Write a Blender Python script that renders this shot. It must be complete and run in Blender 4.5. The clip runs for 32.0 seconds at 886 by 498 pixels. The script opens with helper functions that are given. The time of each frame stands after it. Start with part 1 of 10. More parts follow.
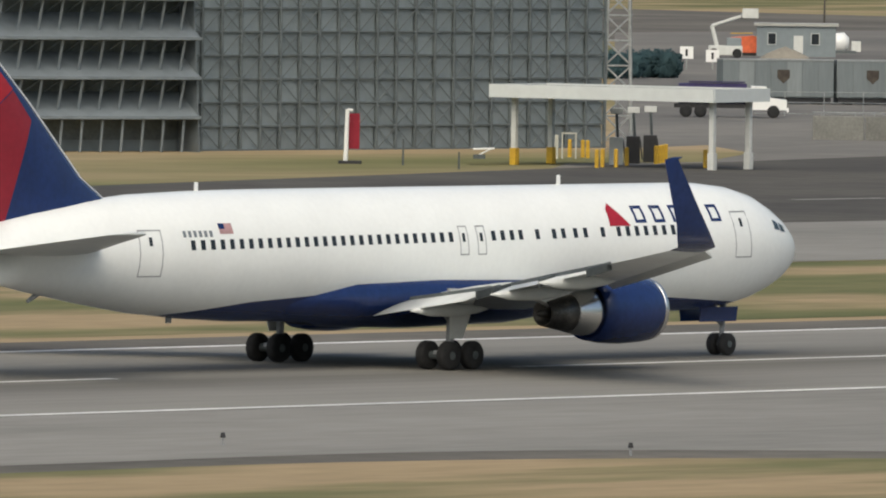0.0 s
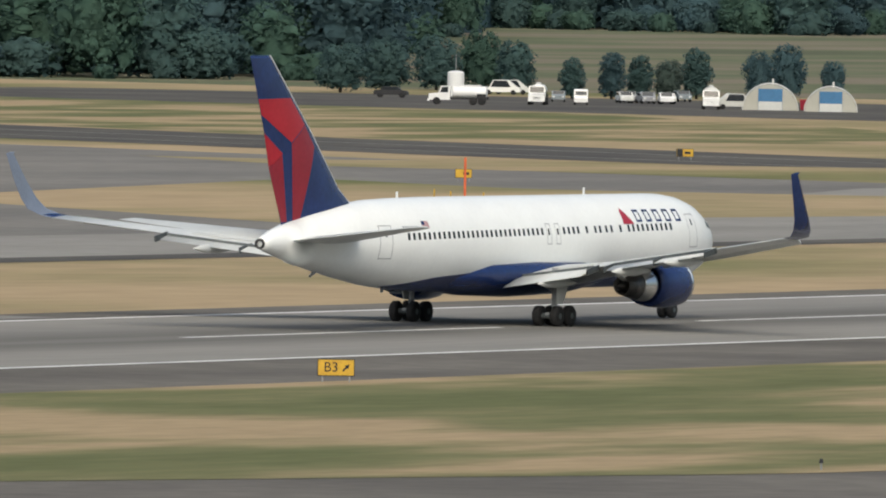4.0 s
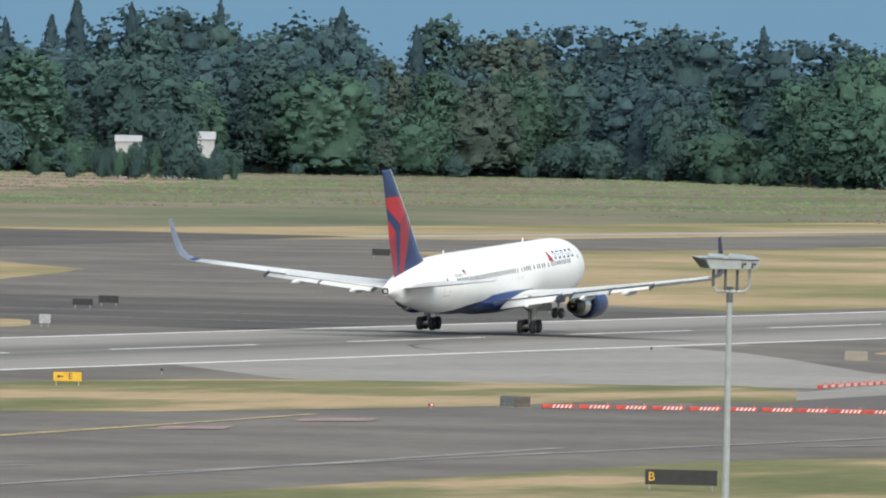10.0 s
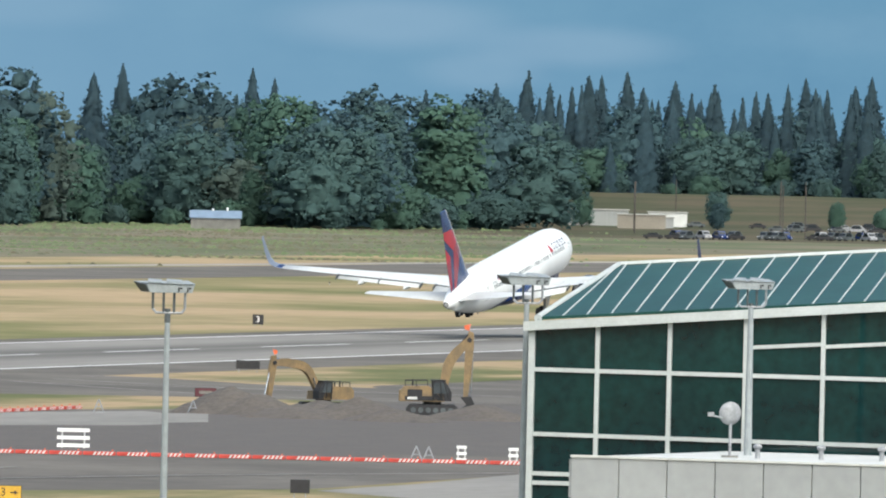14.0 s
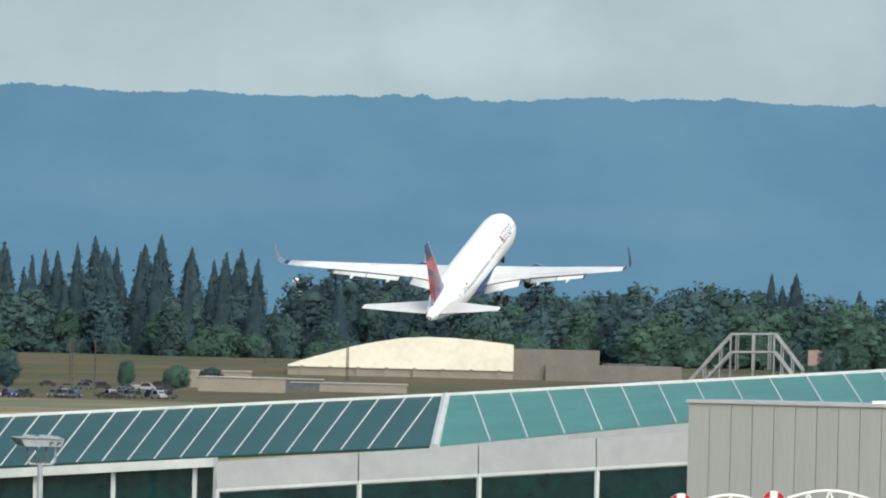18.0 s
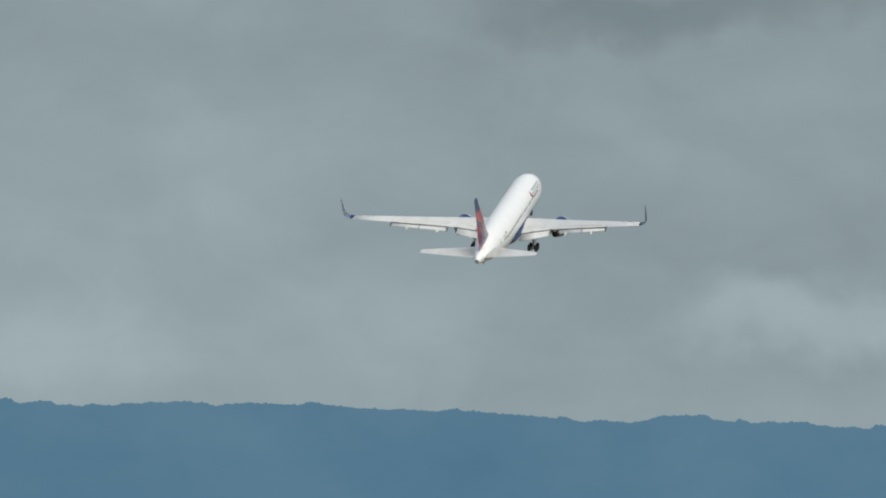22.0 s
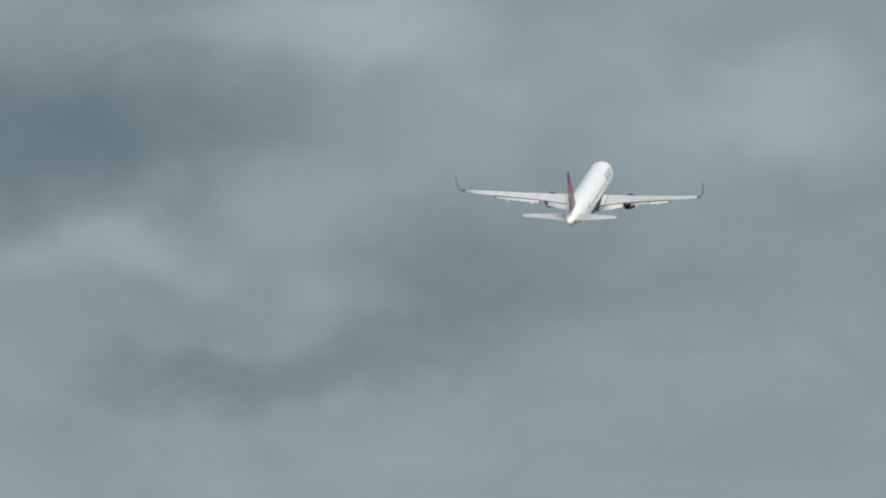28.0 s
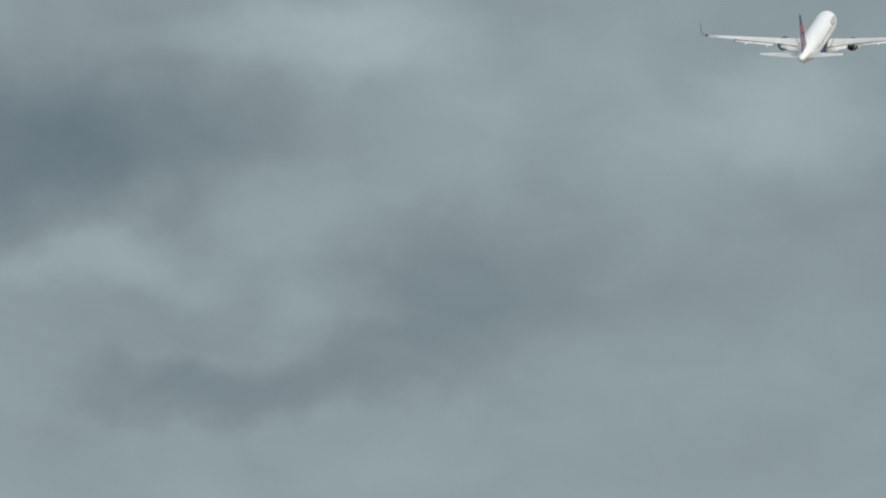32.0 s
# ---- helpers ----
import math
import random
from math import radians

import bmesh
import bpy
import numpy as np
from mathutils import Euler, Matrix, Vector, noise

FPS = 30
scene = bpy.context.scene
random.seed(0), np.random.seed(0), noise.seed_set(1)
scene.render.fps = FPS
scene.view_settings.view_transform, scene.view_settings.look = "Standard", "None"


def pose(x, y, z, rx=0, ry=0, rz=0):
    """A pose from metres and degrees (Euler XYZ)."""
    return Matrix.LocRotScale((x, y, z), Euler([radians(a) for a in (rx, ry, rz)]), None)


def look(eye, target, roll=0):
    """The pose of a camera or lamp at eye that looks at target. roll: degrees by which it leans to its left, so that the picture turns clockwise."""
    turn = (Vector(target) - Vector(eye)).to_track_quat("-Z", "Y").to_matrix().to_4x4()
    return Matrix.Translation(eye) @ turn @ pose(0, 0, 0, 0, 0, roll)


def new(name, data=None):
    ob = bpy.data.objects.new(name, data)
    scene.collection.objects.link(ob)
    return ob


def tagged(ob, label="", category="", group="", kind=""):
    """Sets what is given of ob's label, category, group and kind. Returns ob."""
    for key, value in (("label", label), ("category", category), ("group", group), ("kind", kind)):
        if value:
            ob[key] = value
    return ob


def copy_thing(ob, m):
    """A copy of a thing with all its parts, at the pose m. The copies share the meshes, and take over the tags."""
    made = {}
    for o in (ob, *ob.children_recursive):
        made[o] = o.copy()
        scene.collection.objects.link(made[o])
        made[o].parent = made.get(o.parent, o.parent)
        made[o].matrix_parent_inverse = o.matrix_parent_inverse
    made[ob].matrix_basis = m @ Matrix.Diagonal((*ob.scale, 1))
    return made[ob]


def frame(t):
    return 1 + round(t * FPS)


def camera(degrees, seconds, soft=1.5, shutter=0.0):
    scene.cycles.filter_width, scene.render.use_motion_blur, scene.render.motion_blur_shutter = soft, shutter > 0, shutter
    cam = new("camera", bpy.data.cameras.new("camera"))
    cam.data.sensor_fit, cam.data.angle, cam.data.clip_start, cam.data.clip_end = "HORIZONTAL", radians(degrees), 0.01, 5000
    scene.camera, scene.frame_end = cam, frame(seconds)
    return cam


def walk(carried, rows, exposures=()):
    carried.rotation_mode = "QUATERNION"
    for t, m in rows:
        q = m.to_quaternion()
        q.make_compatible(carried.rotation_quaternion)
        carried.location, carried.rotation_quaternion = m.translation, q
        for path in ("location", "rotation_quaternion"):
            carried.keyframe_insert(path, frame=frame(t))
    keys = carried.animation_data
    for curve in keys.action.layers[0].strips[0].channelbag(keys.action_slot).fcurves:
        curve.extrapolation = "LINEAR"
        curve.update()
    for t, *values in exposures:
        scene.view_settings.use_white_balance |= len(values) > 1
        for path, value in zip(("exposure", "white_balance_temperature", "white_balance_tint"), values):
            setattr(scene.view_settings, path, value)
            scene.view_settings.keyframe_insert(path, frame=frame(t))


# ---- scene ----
EYE = (0.0, 0.0, 22.83)          # top deck of a car park beside the terminal
LINE = 399.6                     # distance of the runway's centre line
FLIGHT = LINE + 4.1              # the airliner's own track


def aim(az, el, roll):
    a, e = radians(az), radians(el)
    return look(EYE, (EYE[0] - 1000 * math.sin(a) * math.cos(e), EYE[1] + 1000 * math.cos(a) * math.cos(e), EYE[2] + 1000 * math.sin(e)), roll)


cam = camera(3.4085, 32.0, soft=2.0)
# seconds, degrees left of the runway's heading, degrees up, lean
PATH = [
    (0, 41.0940, -1.6856, 0.764),
    (0.5, 39.1622, -1.6004, 0.804),
    (1, 37.3250, -1.5132, 0.842),
    (1.5, 35.5866, -1.4393, 0.878),
    (2.2, 33.3329, -1.3625, 0.924),
    (2.5, 32.4438, -1.3426, 0.943),
    (4.5, 27.3139, -1.1980, 1.049),
    (5, 26.1887, -1.1315, 1.072),
    (5.5, 25.1242, -1.0781, 1.094),
    (6, 24.1327, -1.0357, 1.115),
    (6.5, 23.2315, -0.9715, 1.134),
    (7, 22.3873, -0.8979, 1.151),
    (7.5, 21.5928, -0.8318, 1.168),
    (8, 20.8347, -0.7765, 1.183),
    (8.5, 20.1028, -0.7412, 1.198),
    (9, 19.4007, -0.7197, 1.213),
    (9.5, 18.7550, -0.6994, 1.226),
    (10, 18.1495, -0.6731, 1.239),
    (10.5, 17.5742, -0.6374, 1.251),
    (11, 17.0189, -0.6019, 1.262),
    (11.5, 16.5065, -0.5738, 1.273),
    (12, 16.0112, -0.5428, 1.283),
    (12.5, 15.5389, -0.5156, 1.293),
    (13, 15.0899, -0.4920, 1.302),
    (13.5, 14.6541, -0.4720, 1.311),
    (14, 14.2351, -0.4491, 1.320),
    (14.5, 13.8427, -0.4235, 1.328),
    (15, 13.4640, -0.3915, 1.336),
    (15.5, 13.0825, -0.3193, 1.344),
    (17.5, 11.7804, 0.1074, 1.371),
    (18, 11.5165, 0.2203, 1.376),
    (18.5, 11.2891, 0.3356, 1.381),
    (19, 11.0923, 0.4734, 1.385),
    (19.5, 10.9227, 0.6374, 1.389),
    (20, 10.7462, 0.7880, 1.392),
    (20.5, 10.5599, 0.9491, 1.396),
    (21, 10.3501, 1.1041, 1.400),
    (21.5, 10.1404, 1.2571, 1.405),
    (22, 9.9428, 1.4285, 1.409),
    (22.5, 9.7528, 1.5763, 1.413),
    (23, 9.5598, 1.7342, 1.417),
    (24, 9.1992, 2.0416, 1.424),
    (25, 8.8894, 2.2973, 1.431),
    (27.5, 8.4947, 2.8140, 1.439),
    (28, 8.4588, 2.8727, 1.440),
    (30, 8.4167, 2.9126, 1.441),
    (32, 8.4177, 2.9163, 1.440),
]
walk(cam, [(t, aim(a, e, r)) for t, a, e, r in PATH], exposures=[(0, -0.02, 6830, 5), (2.5, 0.03, 6800, 5), (5, 0.13, 6640, 5), (7, 0.28, 6530, 5), (9, 0.52, 6440, 5), (13, 0.63, 6380, 4), (14, 0.7, 6330, 4), (15.2, 0.79, 6280, 4), (16.5, 0.66, 6320, 4), (18, 0.5, 6400, 4), (19.3, 0.32, 6430, 4), (20.2, 0.06, 6500, 5), (21, -0.05, 6500, 5), (24, -0.1, 6500, 5), (32, -0.05, 6500, 5)])

# ---- light ----
world = bpy.data.worlds.new("overcast_sky")
scene.world = world
world.use_nodes = True
wn = world.node_tree
wn.nodes.clear()
sky = wn.nodes.new("ShaderNodeTexSky")
sky.sky_type, sky.sun_disc, sky.sun_elevation, sky.sun_rotation = "NISHITA", False, radians(47), radians(150)
sky.air_density, sky.dust_density = 1.0, 4.0
bg = wn.nodes.new("ShaderNodeBackground")
bg.inputs["Strength"].default_value = 0.15
wo = wn.nodes.new("ShaderNodeOutputWorld")
wn.links.new(sky.outputs[0], bg.inputs[0])
wn.links.new(bg.outputs[0], wo.inputs[0])
sun = new("sun", bpy.data.lights.new("sun", "SUN"))
sun.data.energy, sun.data.angle, sun.data.color = 1.55, radians(65), (1.0, 0.96, 0.9)
sun.matrix_world = look((62, -75, 105), (0, 0, 0))

# ---- materials ----
def mat(name, base, rough=0.6, metal=0.0, var=0.12, scale=1.0, fine=8.0, bump=0.0, second=None, stretch=(1, 1, 1), spec=0.5, rnd=0.0):
    """Colour varied by two noises, coarse and fine; second: the colour of stains or patches."""
    m = bpy.data.materials.new(name)
    m.use_nodes = True
    nt = m.node_tree
    b = nt.nodes["Principled BSDF"]
    b.inputs["Roughness"].default_value, b.inputs["Metallic"].default_value = rough, metal
    b.inputs["Specular IOR Level"].default_value = spec
    tc = nt.nodes.new("ShaderNodeTexCoord")
    mp = nt.nodes.new("ShaderNodeMapping")
    mp.inputs["Scale"].default_value = stretch
    nt.links.new(tc.outputs["Object"], mp.inputs[0])
    n1 = nt.nodes.new("ShaderNodeTexNoise")
    n1.inputs["Scale"].default_value, n1.inputs["Detail"].default_value = scale, 4
    n2 = nt.nodes.new("ShaderNodeTexNoise")
    n2.inputs["Scale"].default_value, n2.inputs["Detail"].default_value = scale * fine, 3
    for n in (n1, n2):
        nt.links.new(mp.outputs[0], n.inputs["Vector"])
    r1 = nt.nodes.new("ShaderNodeValToRGB")
    s = second or tuple(c * (1 - 2 * var) for c in base)
    r1.color_ramp.elements[0].position, r1.color_ramp.elements[1].position = 0.36, 0.64
    r1.color_ramp.elements[0].color, r1.color_ramp.elements[1].color = (*s, 1), (*base, 1)
    nt.links.new(n1.outputs["Fac"], r1.inputs[0])
    hs = nt.nodes.new("ShaderNodeHueSaturation")
    ma = nt.nodes.new("ShaderNodeMapRange")
    ma.inputs["From Min"].default_value, ma.inputs["From Max"].default_value = 0.3, 0.7
    ma.inputs["To Min"].default_value, ma.inputs["To Max"].default_value = 1 - var, 1 + var
    nt.links.new(n2.outputs["Fac"], ma.inputs["Value"])
    last = ma.outputs[0]
    if rnd:
        oi = nt.nodes.new("ShaderNodeObjectInfo")
        mr = nt.nodes.new("ShaderNodeMapRange")
        mr.inputs["To Min"].default_value, mr.inputs["To Max"].default_value = 1 - rnd, 1 + rnd
        nt.links.new(oi.outputs["Random"], mr.inputs["Value"])
        mu = nt.nodes.new("ShaderNodeMath")
        mu.operation = "MULTIPLY"
        nt.links.new(last, mu.inputs[0])
        nt.links.new(mr.outputs[0], mu.inputs[1])
        last = mu.outputs[0]
    nt.links.new(last, hs.inputs["Value"])
    nt.links.new(r1.outputs[0], hs.inputs["Color"])
    nt.links.new(hs.outputs[0], b.inputs["Base Color"])
    if bump:
        bp = nt.nodes.new("ShaderNodeBump")
        bp.inputs["Strength"].default_value = bump
        nt.links.new(n2.outputs["Fac"], bp.inputs["Height"])
        nt.links.new(bp.outputs[0], b.inputs["Normal"])
    return m


def glow(name, col, strength):
    m = bpy.data.materials.new(name)
    m.use_nodes = True
    b = m.node_tree.nodes["Principled BSDF"]
    b.inputs["Base Color"].default_value = (*col, 1)
    b.inputs["Emission Color"].default_value, b.inputs["Emission Strength"].default_value = (*col, 1), strength
    return m


M = {}
M["white"] = mat("white_gloss_paint", (0.8, 0.8, 0.78), 0.28, var=0.02, scale=0.4)
M["white_dull"] = mat("weathered_white_paint", (0.6, 0.61, 0.585), 0.65, var=0.04, scale=0.4, second=(0.53, 0.54, 0.515))
M["cream"] = mat("cream_painted_wall", (0.46, 0.455, 0.4), 0.7, var=0.03, scale=0.12, second=(0.41, 0.402, 0.345))
M["navy"] = mat("navy_gloss_paint", (0.012, 0.03, 0.115), 0.22, var=0.08, scale=0.5)
M["red_gloss"] = mat("red_gloss_paint", (0.4, 0.016, 0.03), 0.25, var=0.05, scale=0.5)
M["red_dark"] = mat("dark_red_gloss_paint", (0.26, 0.016, 0.032), 0.25, var=0.05, scale=0.5)
# The navy winglet's pale sky reflection, laid down as a flat colour.
M["winglet_sheen"] = mat("navy_winglet_painted_sheen", (0.17, 0.2, 0.26), 0.3, var=0.06, scale=0.6)
M["wing_grey"] = mat("pale_grey_wing_paint", (0.6, 0.615, 0.595), 0.4, var=0.05, scale=0.6, stretch=(1, 0.25, 1))
M["alloy"] = mat("polished_alloy", (0.75, 0.74, 0.72), 0.22, 1.0, var=0.05, scale=0.8)
M["exhaust"] = mat("burnt_exhaust_metal", (0.16, 0.15, 0.14), 0.4, 0.9, var=0.2, scale=1.5)
M["tyre"] = mat("black_tyre_rubber", (0.018, 0.018, 0.019), 0.85, var=0.2, scale=3)
M["gear_grey"] = mat("grey_gear_paint", (0.32, 0.33, 0.34), 0.45, var=0.15, scale=3)
M["dark_glass"] = mat("dark_window_glass", (0.025, 0.03, 0.035), 0.12, var=0.1, scale=0.5)
M["grey_steel"] = mat("grey_galvanised_steel", (0.33, 0.345, 0.34), 0.55, 0.3, var=0.12, scale=0.5)
M["panel_grey"] = mat("grey_sheet_metal", (0.225, 0.262, 0.278), 0.6, 0.2, var=0.07, scale=0.12, fine=12, rnd=0.07)
M["frame_dark"] = mat("dark_steel_frame", (0.1, 0.115, 0.118), 0.6, 0.3, var=0.15, scale=0.7)
M["black"] = mat("black_painted_metal", (0.018, 0.018, 0.02), 0.55, var=0.2, scale=2)
M["yellow"] = mat("yellow_paint", (0.62, 0.38, 0.03), 0.5, var=0.1, scale=1.5, second=(0.5, 0.3, 0.03))
M["amber"] = mat("amber_vehicle_paint", (0.52, 0.29, 0.07), 0.4, var=0.08, scale=1)
M["cat_yellow"] = mat("worn_ochre_machine_paint", (0.23, 0.155, 0.07), 0.6, var=0.15, scale=0.9, second=(0.15, 0.11, 0.06))
M["sign_red"] = mat("red_sign_face", (0.33, 0.012, 0.03), 0.45, var=0.08, scale=2)
M["sign_white"] = mat("white_sign_legend", (0.8, 0.8, 0.78), 0.5, var=0.02)
M["orange"] = mat("orange_plastic", (0.72, 0.14, 0.05), 0.5, var=0.1, scale=2)
M["barrier_red"] = mat("red_plastic_barricade", (0.55, 0.06, 0.04), 0.5, var=0.15, scale=2)
M["blue_roof"] = mat("faded_blue_sheet_roof", (0.2, 0.27, 0.35), 0.5, 0.1, var=0.08, scale=0.4)
M["blue_paint"] = mat("blue_painted_cladding", (0.05, 0.17, 0.33), 0.5, var=0.08, scale=0.5)
M["purple"] = mat("blue_violet_trim_paint", (0.11, 0.12, 0.35), 0.5, var=0.1, scale=0.5)
M["roof_grey"] = mat("pale_grey_membrane_roof", (0.4, 0.4, 0.37), 0.7, var=0.06, scale=0.12, second=(0.33, 0.33, 0.3))
M["dome_cream"] = mat("cream_membrane_roof", (0.72, 0.68, 0.56), 0.7, var=0.05, scale=0.08)
M["tan_wall"] = mat("beige_sheet_wall", (0.24, 0.218, 0.178), 0.7, var=0.06, scale=0.3)
M["concrete_block"] = mat("grey_concrete", (0.2, 0.2, 0.182), 0.85, var=0.12, scale=0.7, rnd=0.12)
M["brown_block"] = mat("grey_brown_sheet_wall", (0.155, 0.145, 0.125), 0.75, var=0.06, scale=0.2)
M["brick_roof"] = mat("reddish_brown_tile_roof", (0.2, 0.15, 0.125), 0.8, var=0.12, scale=0.5)
M["wood_pole"] = mat("dark_timber_pole", (0.09, 0.08, 0.07), 0.9, var=0.2, scale=2)
M["interior"] = mat("dim_hangar_interior", (0.58, 0.6, 0.72), 0.8, var=0.08, scale=0.3)
M["trim_white"] = mat("white_aluminium_frame", (0.47, 0.5, 0.485), 0.55, var=0.05, scale=0.8)
M["fascia"] = mat("white_metal_fascia", (0.345, 0.362, 0.362), 0.6, var=0.05, scale=0.2)
M["grey_clad"] = mat("pale_grey_ribbed_cladding", (0.275, 0.288, 0.28), 0.65, var=0.035, scale=0.5, stretch=(6, 1, 0.3))
M["green_glass"] = mat("dark_green_tinted_glass", (0.006, 0.03, 0.028), 0.05, var=0.25, scale=0.22, second=(0.004, 0.018, 0.02))
M["roof_glass"] = mat("green_tinted_roof_glass", (0.018, 0.066, 0.054), 0.4, var=0.1, scale=0.3, spec=0.14)
M["roof_glass2"] = mat("pale_green_tinted_roof_glass", (0.06, 0.19, 0.158), 0.4, var=0.08, scale=0.3, spec=0.16)
M["lamp_white"] = mat("white_floodlight_housing", (0.29, 0.32, 0.325), 0.5, var=0.08, scale=2)
M["asphalt"] = mat("dark_worn_asphalt", (0.108, 0.1008, 0.09), 1.0, var=0.12, scale=0.09, fine=11, second=(0.072, 0.0684, 0.0648), stretch=(0.55, 0.45, 1), spec=0.12)
M["asphalt2"] = mat("grey_taxiway_asphalt", (0.1572, 0.1452, 0.1272), 1.0, var=0.11, scale=0.09, fine=11, second=(0.1104, 0.102, 0.0912), stretch=(0.55, 0.45, 1), spec=0.12)
M["concrete"] = mat("pale_taxiway_concrete", (0.2598, 0.2486, 0.2274), 1.0, var=0.08, scale=0.06, fine=12, second=(0.2128, 0.205, 0.1882), stretch=(1, 0.3, 1), spec=0.12)
M["line_white"] = mat("white_runway_paint", (0.74, 0.73, 0.7), 0.8, var=0.12, scale=0.2)
M["line_yellow"] = mat("worn_yellow_paint", (0.4, 0.31, 0.13), 0.85, var=0.25, scale=0.2, second=(0.22, 0.19, 0.11))
M["line_worn"] = mat("worn_pale_paint", (0.27, 0.262, 0.24), 0.85, var=0.15, scale=0.3)
M["hold_pink"] = mat("worn_red_and_white_paint", (0.3, 0.2, 0.18), 0.85, var=0.25, scale=0.4, second=(0.17, 0.12, 0.115))
M["flag_stripes"] = mat("faded_red_and_white_paint", (0.5, 0.3, 0.3), 0.4, var=0.1, scale=0.5)
M["heli_blue"] = mat("blue_helicopter_paint", (0.03, 0.06, 0.2), 0.35, var=0.08, scale=0.6)
M["container_grey"] = mat("dull_blue_grey_container", (0.165, 0.19, 0.197), 0.6, 0.1, var=0.06, scale=0.3, fine=6, stretch=(3, 1, 0.4))
M["container_pale"] = mat("pale_blue_grey_container", (0.215, 0.24, 0.245), 0.6, 0.1, var=0.06, scale=0.3, fine=6, stretch=(3, 1, 0.4))
M["truck_violet"] = mat("dark_violet_paint", (0.035, 0.025, 0.085), 0.5, var=0.1, scale=0.6)
M["blind_grey"] = mat("grey_window_blind", (0.2, 0.2, 0.175), 0.5, var=0.15, scale=0.9, stretch=(5, 1, 0.3))
M["maroon"] = mat("dark_maroon_sign_face", (0.085, 0.014, 0.024), 0.5, var=0.1, scale=2)
M["cab_glass"] = mat("grey_cab_glass", (0.06, 0.07, 0.075), 0.15, var=0.1, scale=1)
M["apron_grey"] = mat("stained_apron_concrete", (0.2016, 0.1908, 0.1728), 1.0, var=0.1, scale=0.035, fine=16, second=(0.1464, 0.1404, 0.132), stretch=(1, 0.4, 1), spec=0.12)
M["hangar_white"] = mat("weathered_hangar_sheeting", (0.42, 0.456, 0.462), 0.65, var=0.04, scale=0.15, fine=10, second=(0.375, 0.405, 0.408))
M["wall_frame"] = mat("weathered_wall_frame", (0.155, 0.18, 0.188), 0.6, 0.2, var=0.12, scale=0.5)
M["slate_steel"] = mat("slate_grey_steel_sheet", (0.2, 0.23, 0.25), 0.6, 0.2, var=0.08, scale=0.15, fine=8)
M["canvas_grey"] = mat("dull_grey_canvas", (0.33, 0.325, 0.305), 0.7, var=0.16, scale=1.1, second=(0.22, 0.215, 0.2), rnd=0.2)
M["canopy_white"] = mat("chalky_white_canopy_sheet", (0.6, 0.63, 0.62), 0.6, var=0.03, scale=0.2)
M["dirt"] = mat("grey_brown_earth", (0.1, 0.087, 0.074), 0.95, var=0.2, scale=0.3, fine=9, second=(0.085, 0.075, 0.066))
M["gravel"] = mat("pale_gravel", (0.34, 0.315, 0.275), 0.95, var=0.15, scale=0.1)
M["bark"] = mat("grey_brown_bark", (0.07, 0.058, 0.047), 0.9, var=0.2, scale=1.5)


def foliage(name, a, b, sc=0.05):
    m = mat(name, a, 0.75, var=0.2, scale=sc, fine=14, second=b, rnd=0.14, spec=0.2)
    nt = m.node_tree
    b, out = nt.nodes["Principled BSDF"], nt.nodes["Material Output"]
    tr, mx = nt.nodes.new("ShaderNodeBsdfTranslucent"), nt.nodes.new("ShaderNodeMixShader")
    mx.inputs[0].default_value = 0.45
    nt.links.new(b.inputs["Base Color"].links[0].from_socket, tr.inputs[0])
    nt.links.new(b.outputs[0], mx.inputs[1])
    nt.links.new(tr.outputs[0], mx.inputs[2])
    nt.links.new(mx.outputs[0], out.inputs[0])
    return m


# Bluish haze over the far wood is mixed into each leaf colour.
M["leaf_dark"] = foliage("dark_foliage_with_blue_haze", (0.07, 0.126, 0.138), (0.063, 0.116, 0.13))
M["leaf_pine"] = foliage("conifer_needles_with_blue_haze", (0.05, 0.09, 0.108), (0.044, 0.081, 0.1))
M["leaf_mid"] = foliage("broadleaf_foliage_with_haze", (0.077, 0.138, 0.13), (0.069, 0.126, 0.121))
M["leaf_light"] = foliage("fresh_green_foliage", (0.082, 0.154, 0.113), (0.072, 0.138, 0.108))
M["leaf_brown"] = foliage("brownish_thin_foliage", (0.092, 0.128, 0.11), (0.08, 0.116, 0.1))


def grass_mat(name, dry, green, dark, sx=0.022, sy=0.009, lo=0.36, hi=0.62):
    m = mat(name, dry, 0.95, var=0.1, scale=1.0, fine=14, second=green, stretch=(sx, sy, 1), spec=0.1)
    r = [n for n in m.node_tree.nodes if n.type == "VALTORGB"][0].color_ramp
    r.elements[0].position, r.elements[1].position = lo, hi
    e = r.elements.new(lo - 0.1)
    e.color = (*dark, 1)
    return m


M["grass"] = grass_mat("dry_airfield_grass", (0.36, 0.272, 0.165), (0.172, 0.166, 0.076), (0.12, 0.135, 0.052), 0.02, 0.008, 0.38, 0.6)
M["grass_green"] = grass_mat("patchy_green_grass", (0.33, 0.25, 0.15), (0.16, 0.155, 0.075), (0.115, 0.124, 0.055), 0.06, 0.02, 0.47, 0.58)
M["meadow"] = grass_mat("brown_green_meadow", (0.188, 0.162, 0.12), (0.115, 0.132, 0.075), (0.095, 0.103, 0.066), 0.02, 0.0075, 0.42, 0.62)
M["meadow_dark"] = grass_mat("dark_olive_rough_grass", (0.1, 0.084, 0.056), (0.066, 0.072, 0.042), (0.055, 0.058, 0.036), 0.02, 0.006, 0.4, 0.6)
M["weed_green"] = mat("tall_green_weeds", (0.11, 0.142, 0.075), 0.9, var=0.2, scale=0.05, second=(0.095, 0.125, 0.062), spec=0.1)
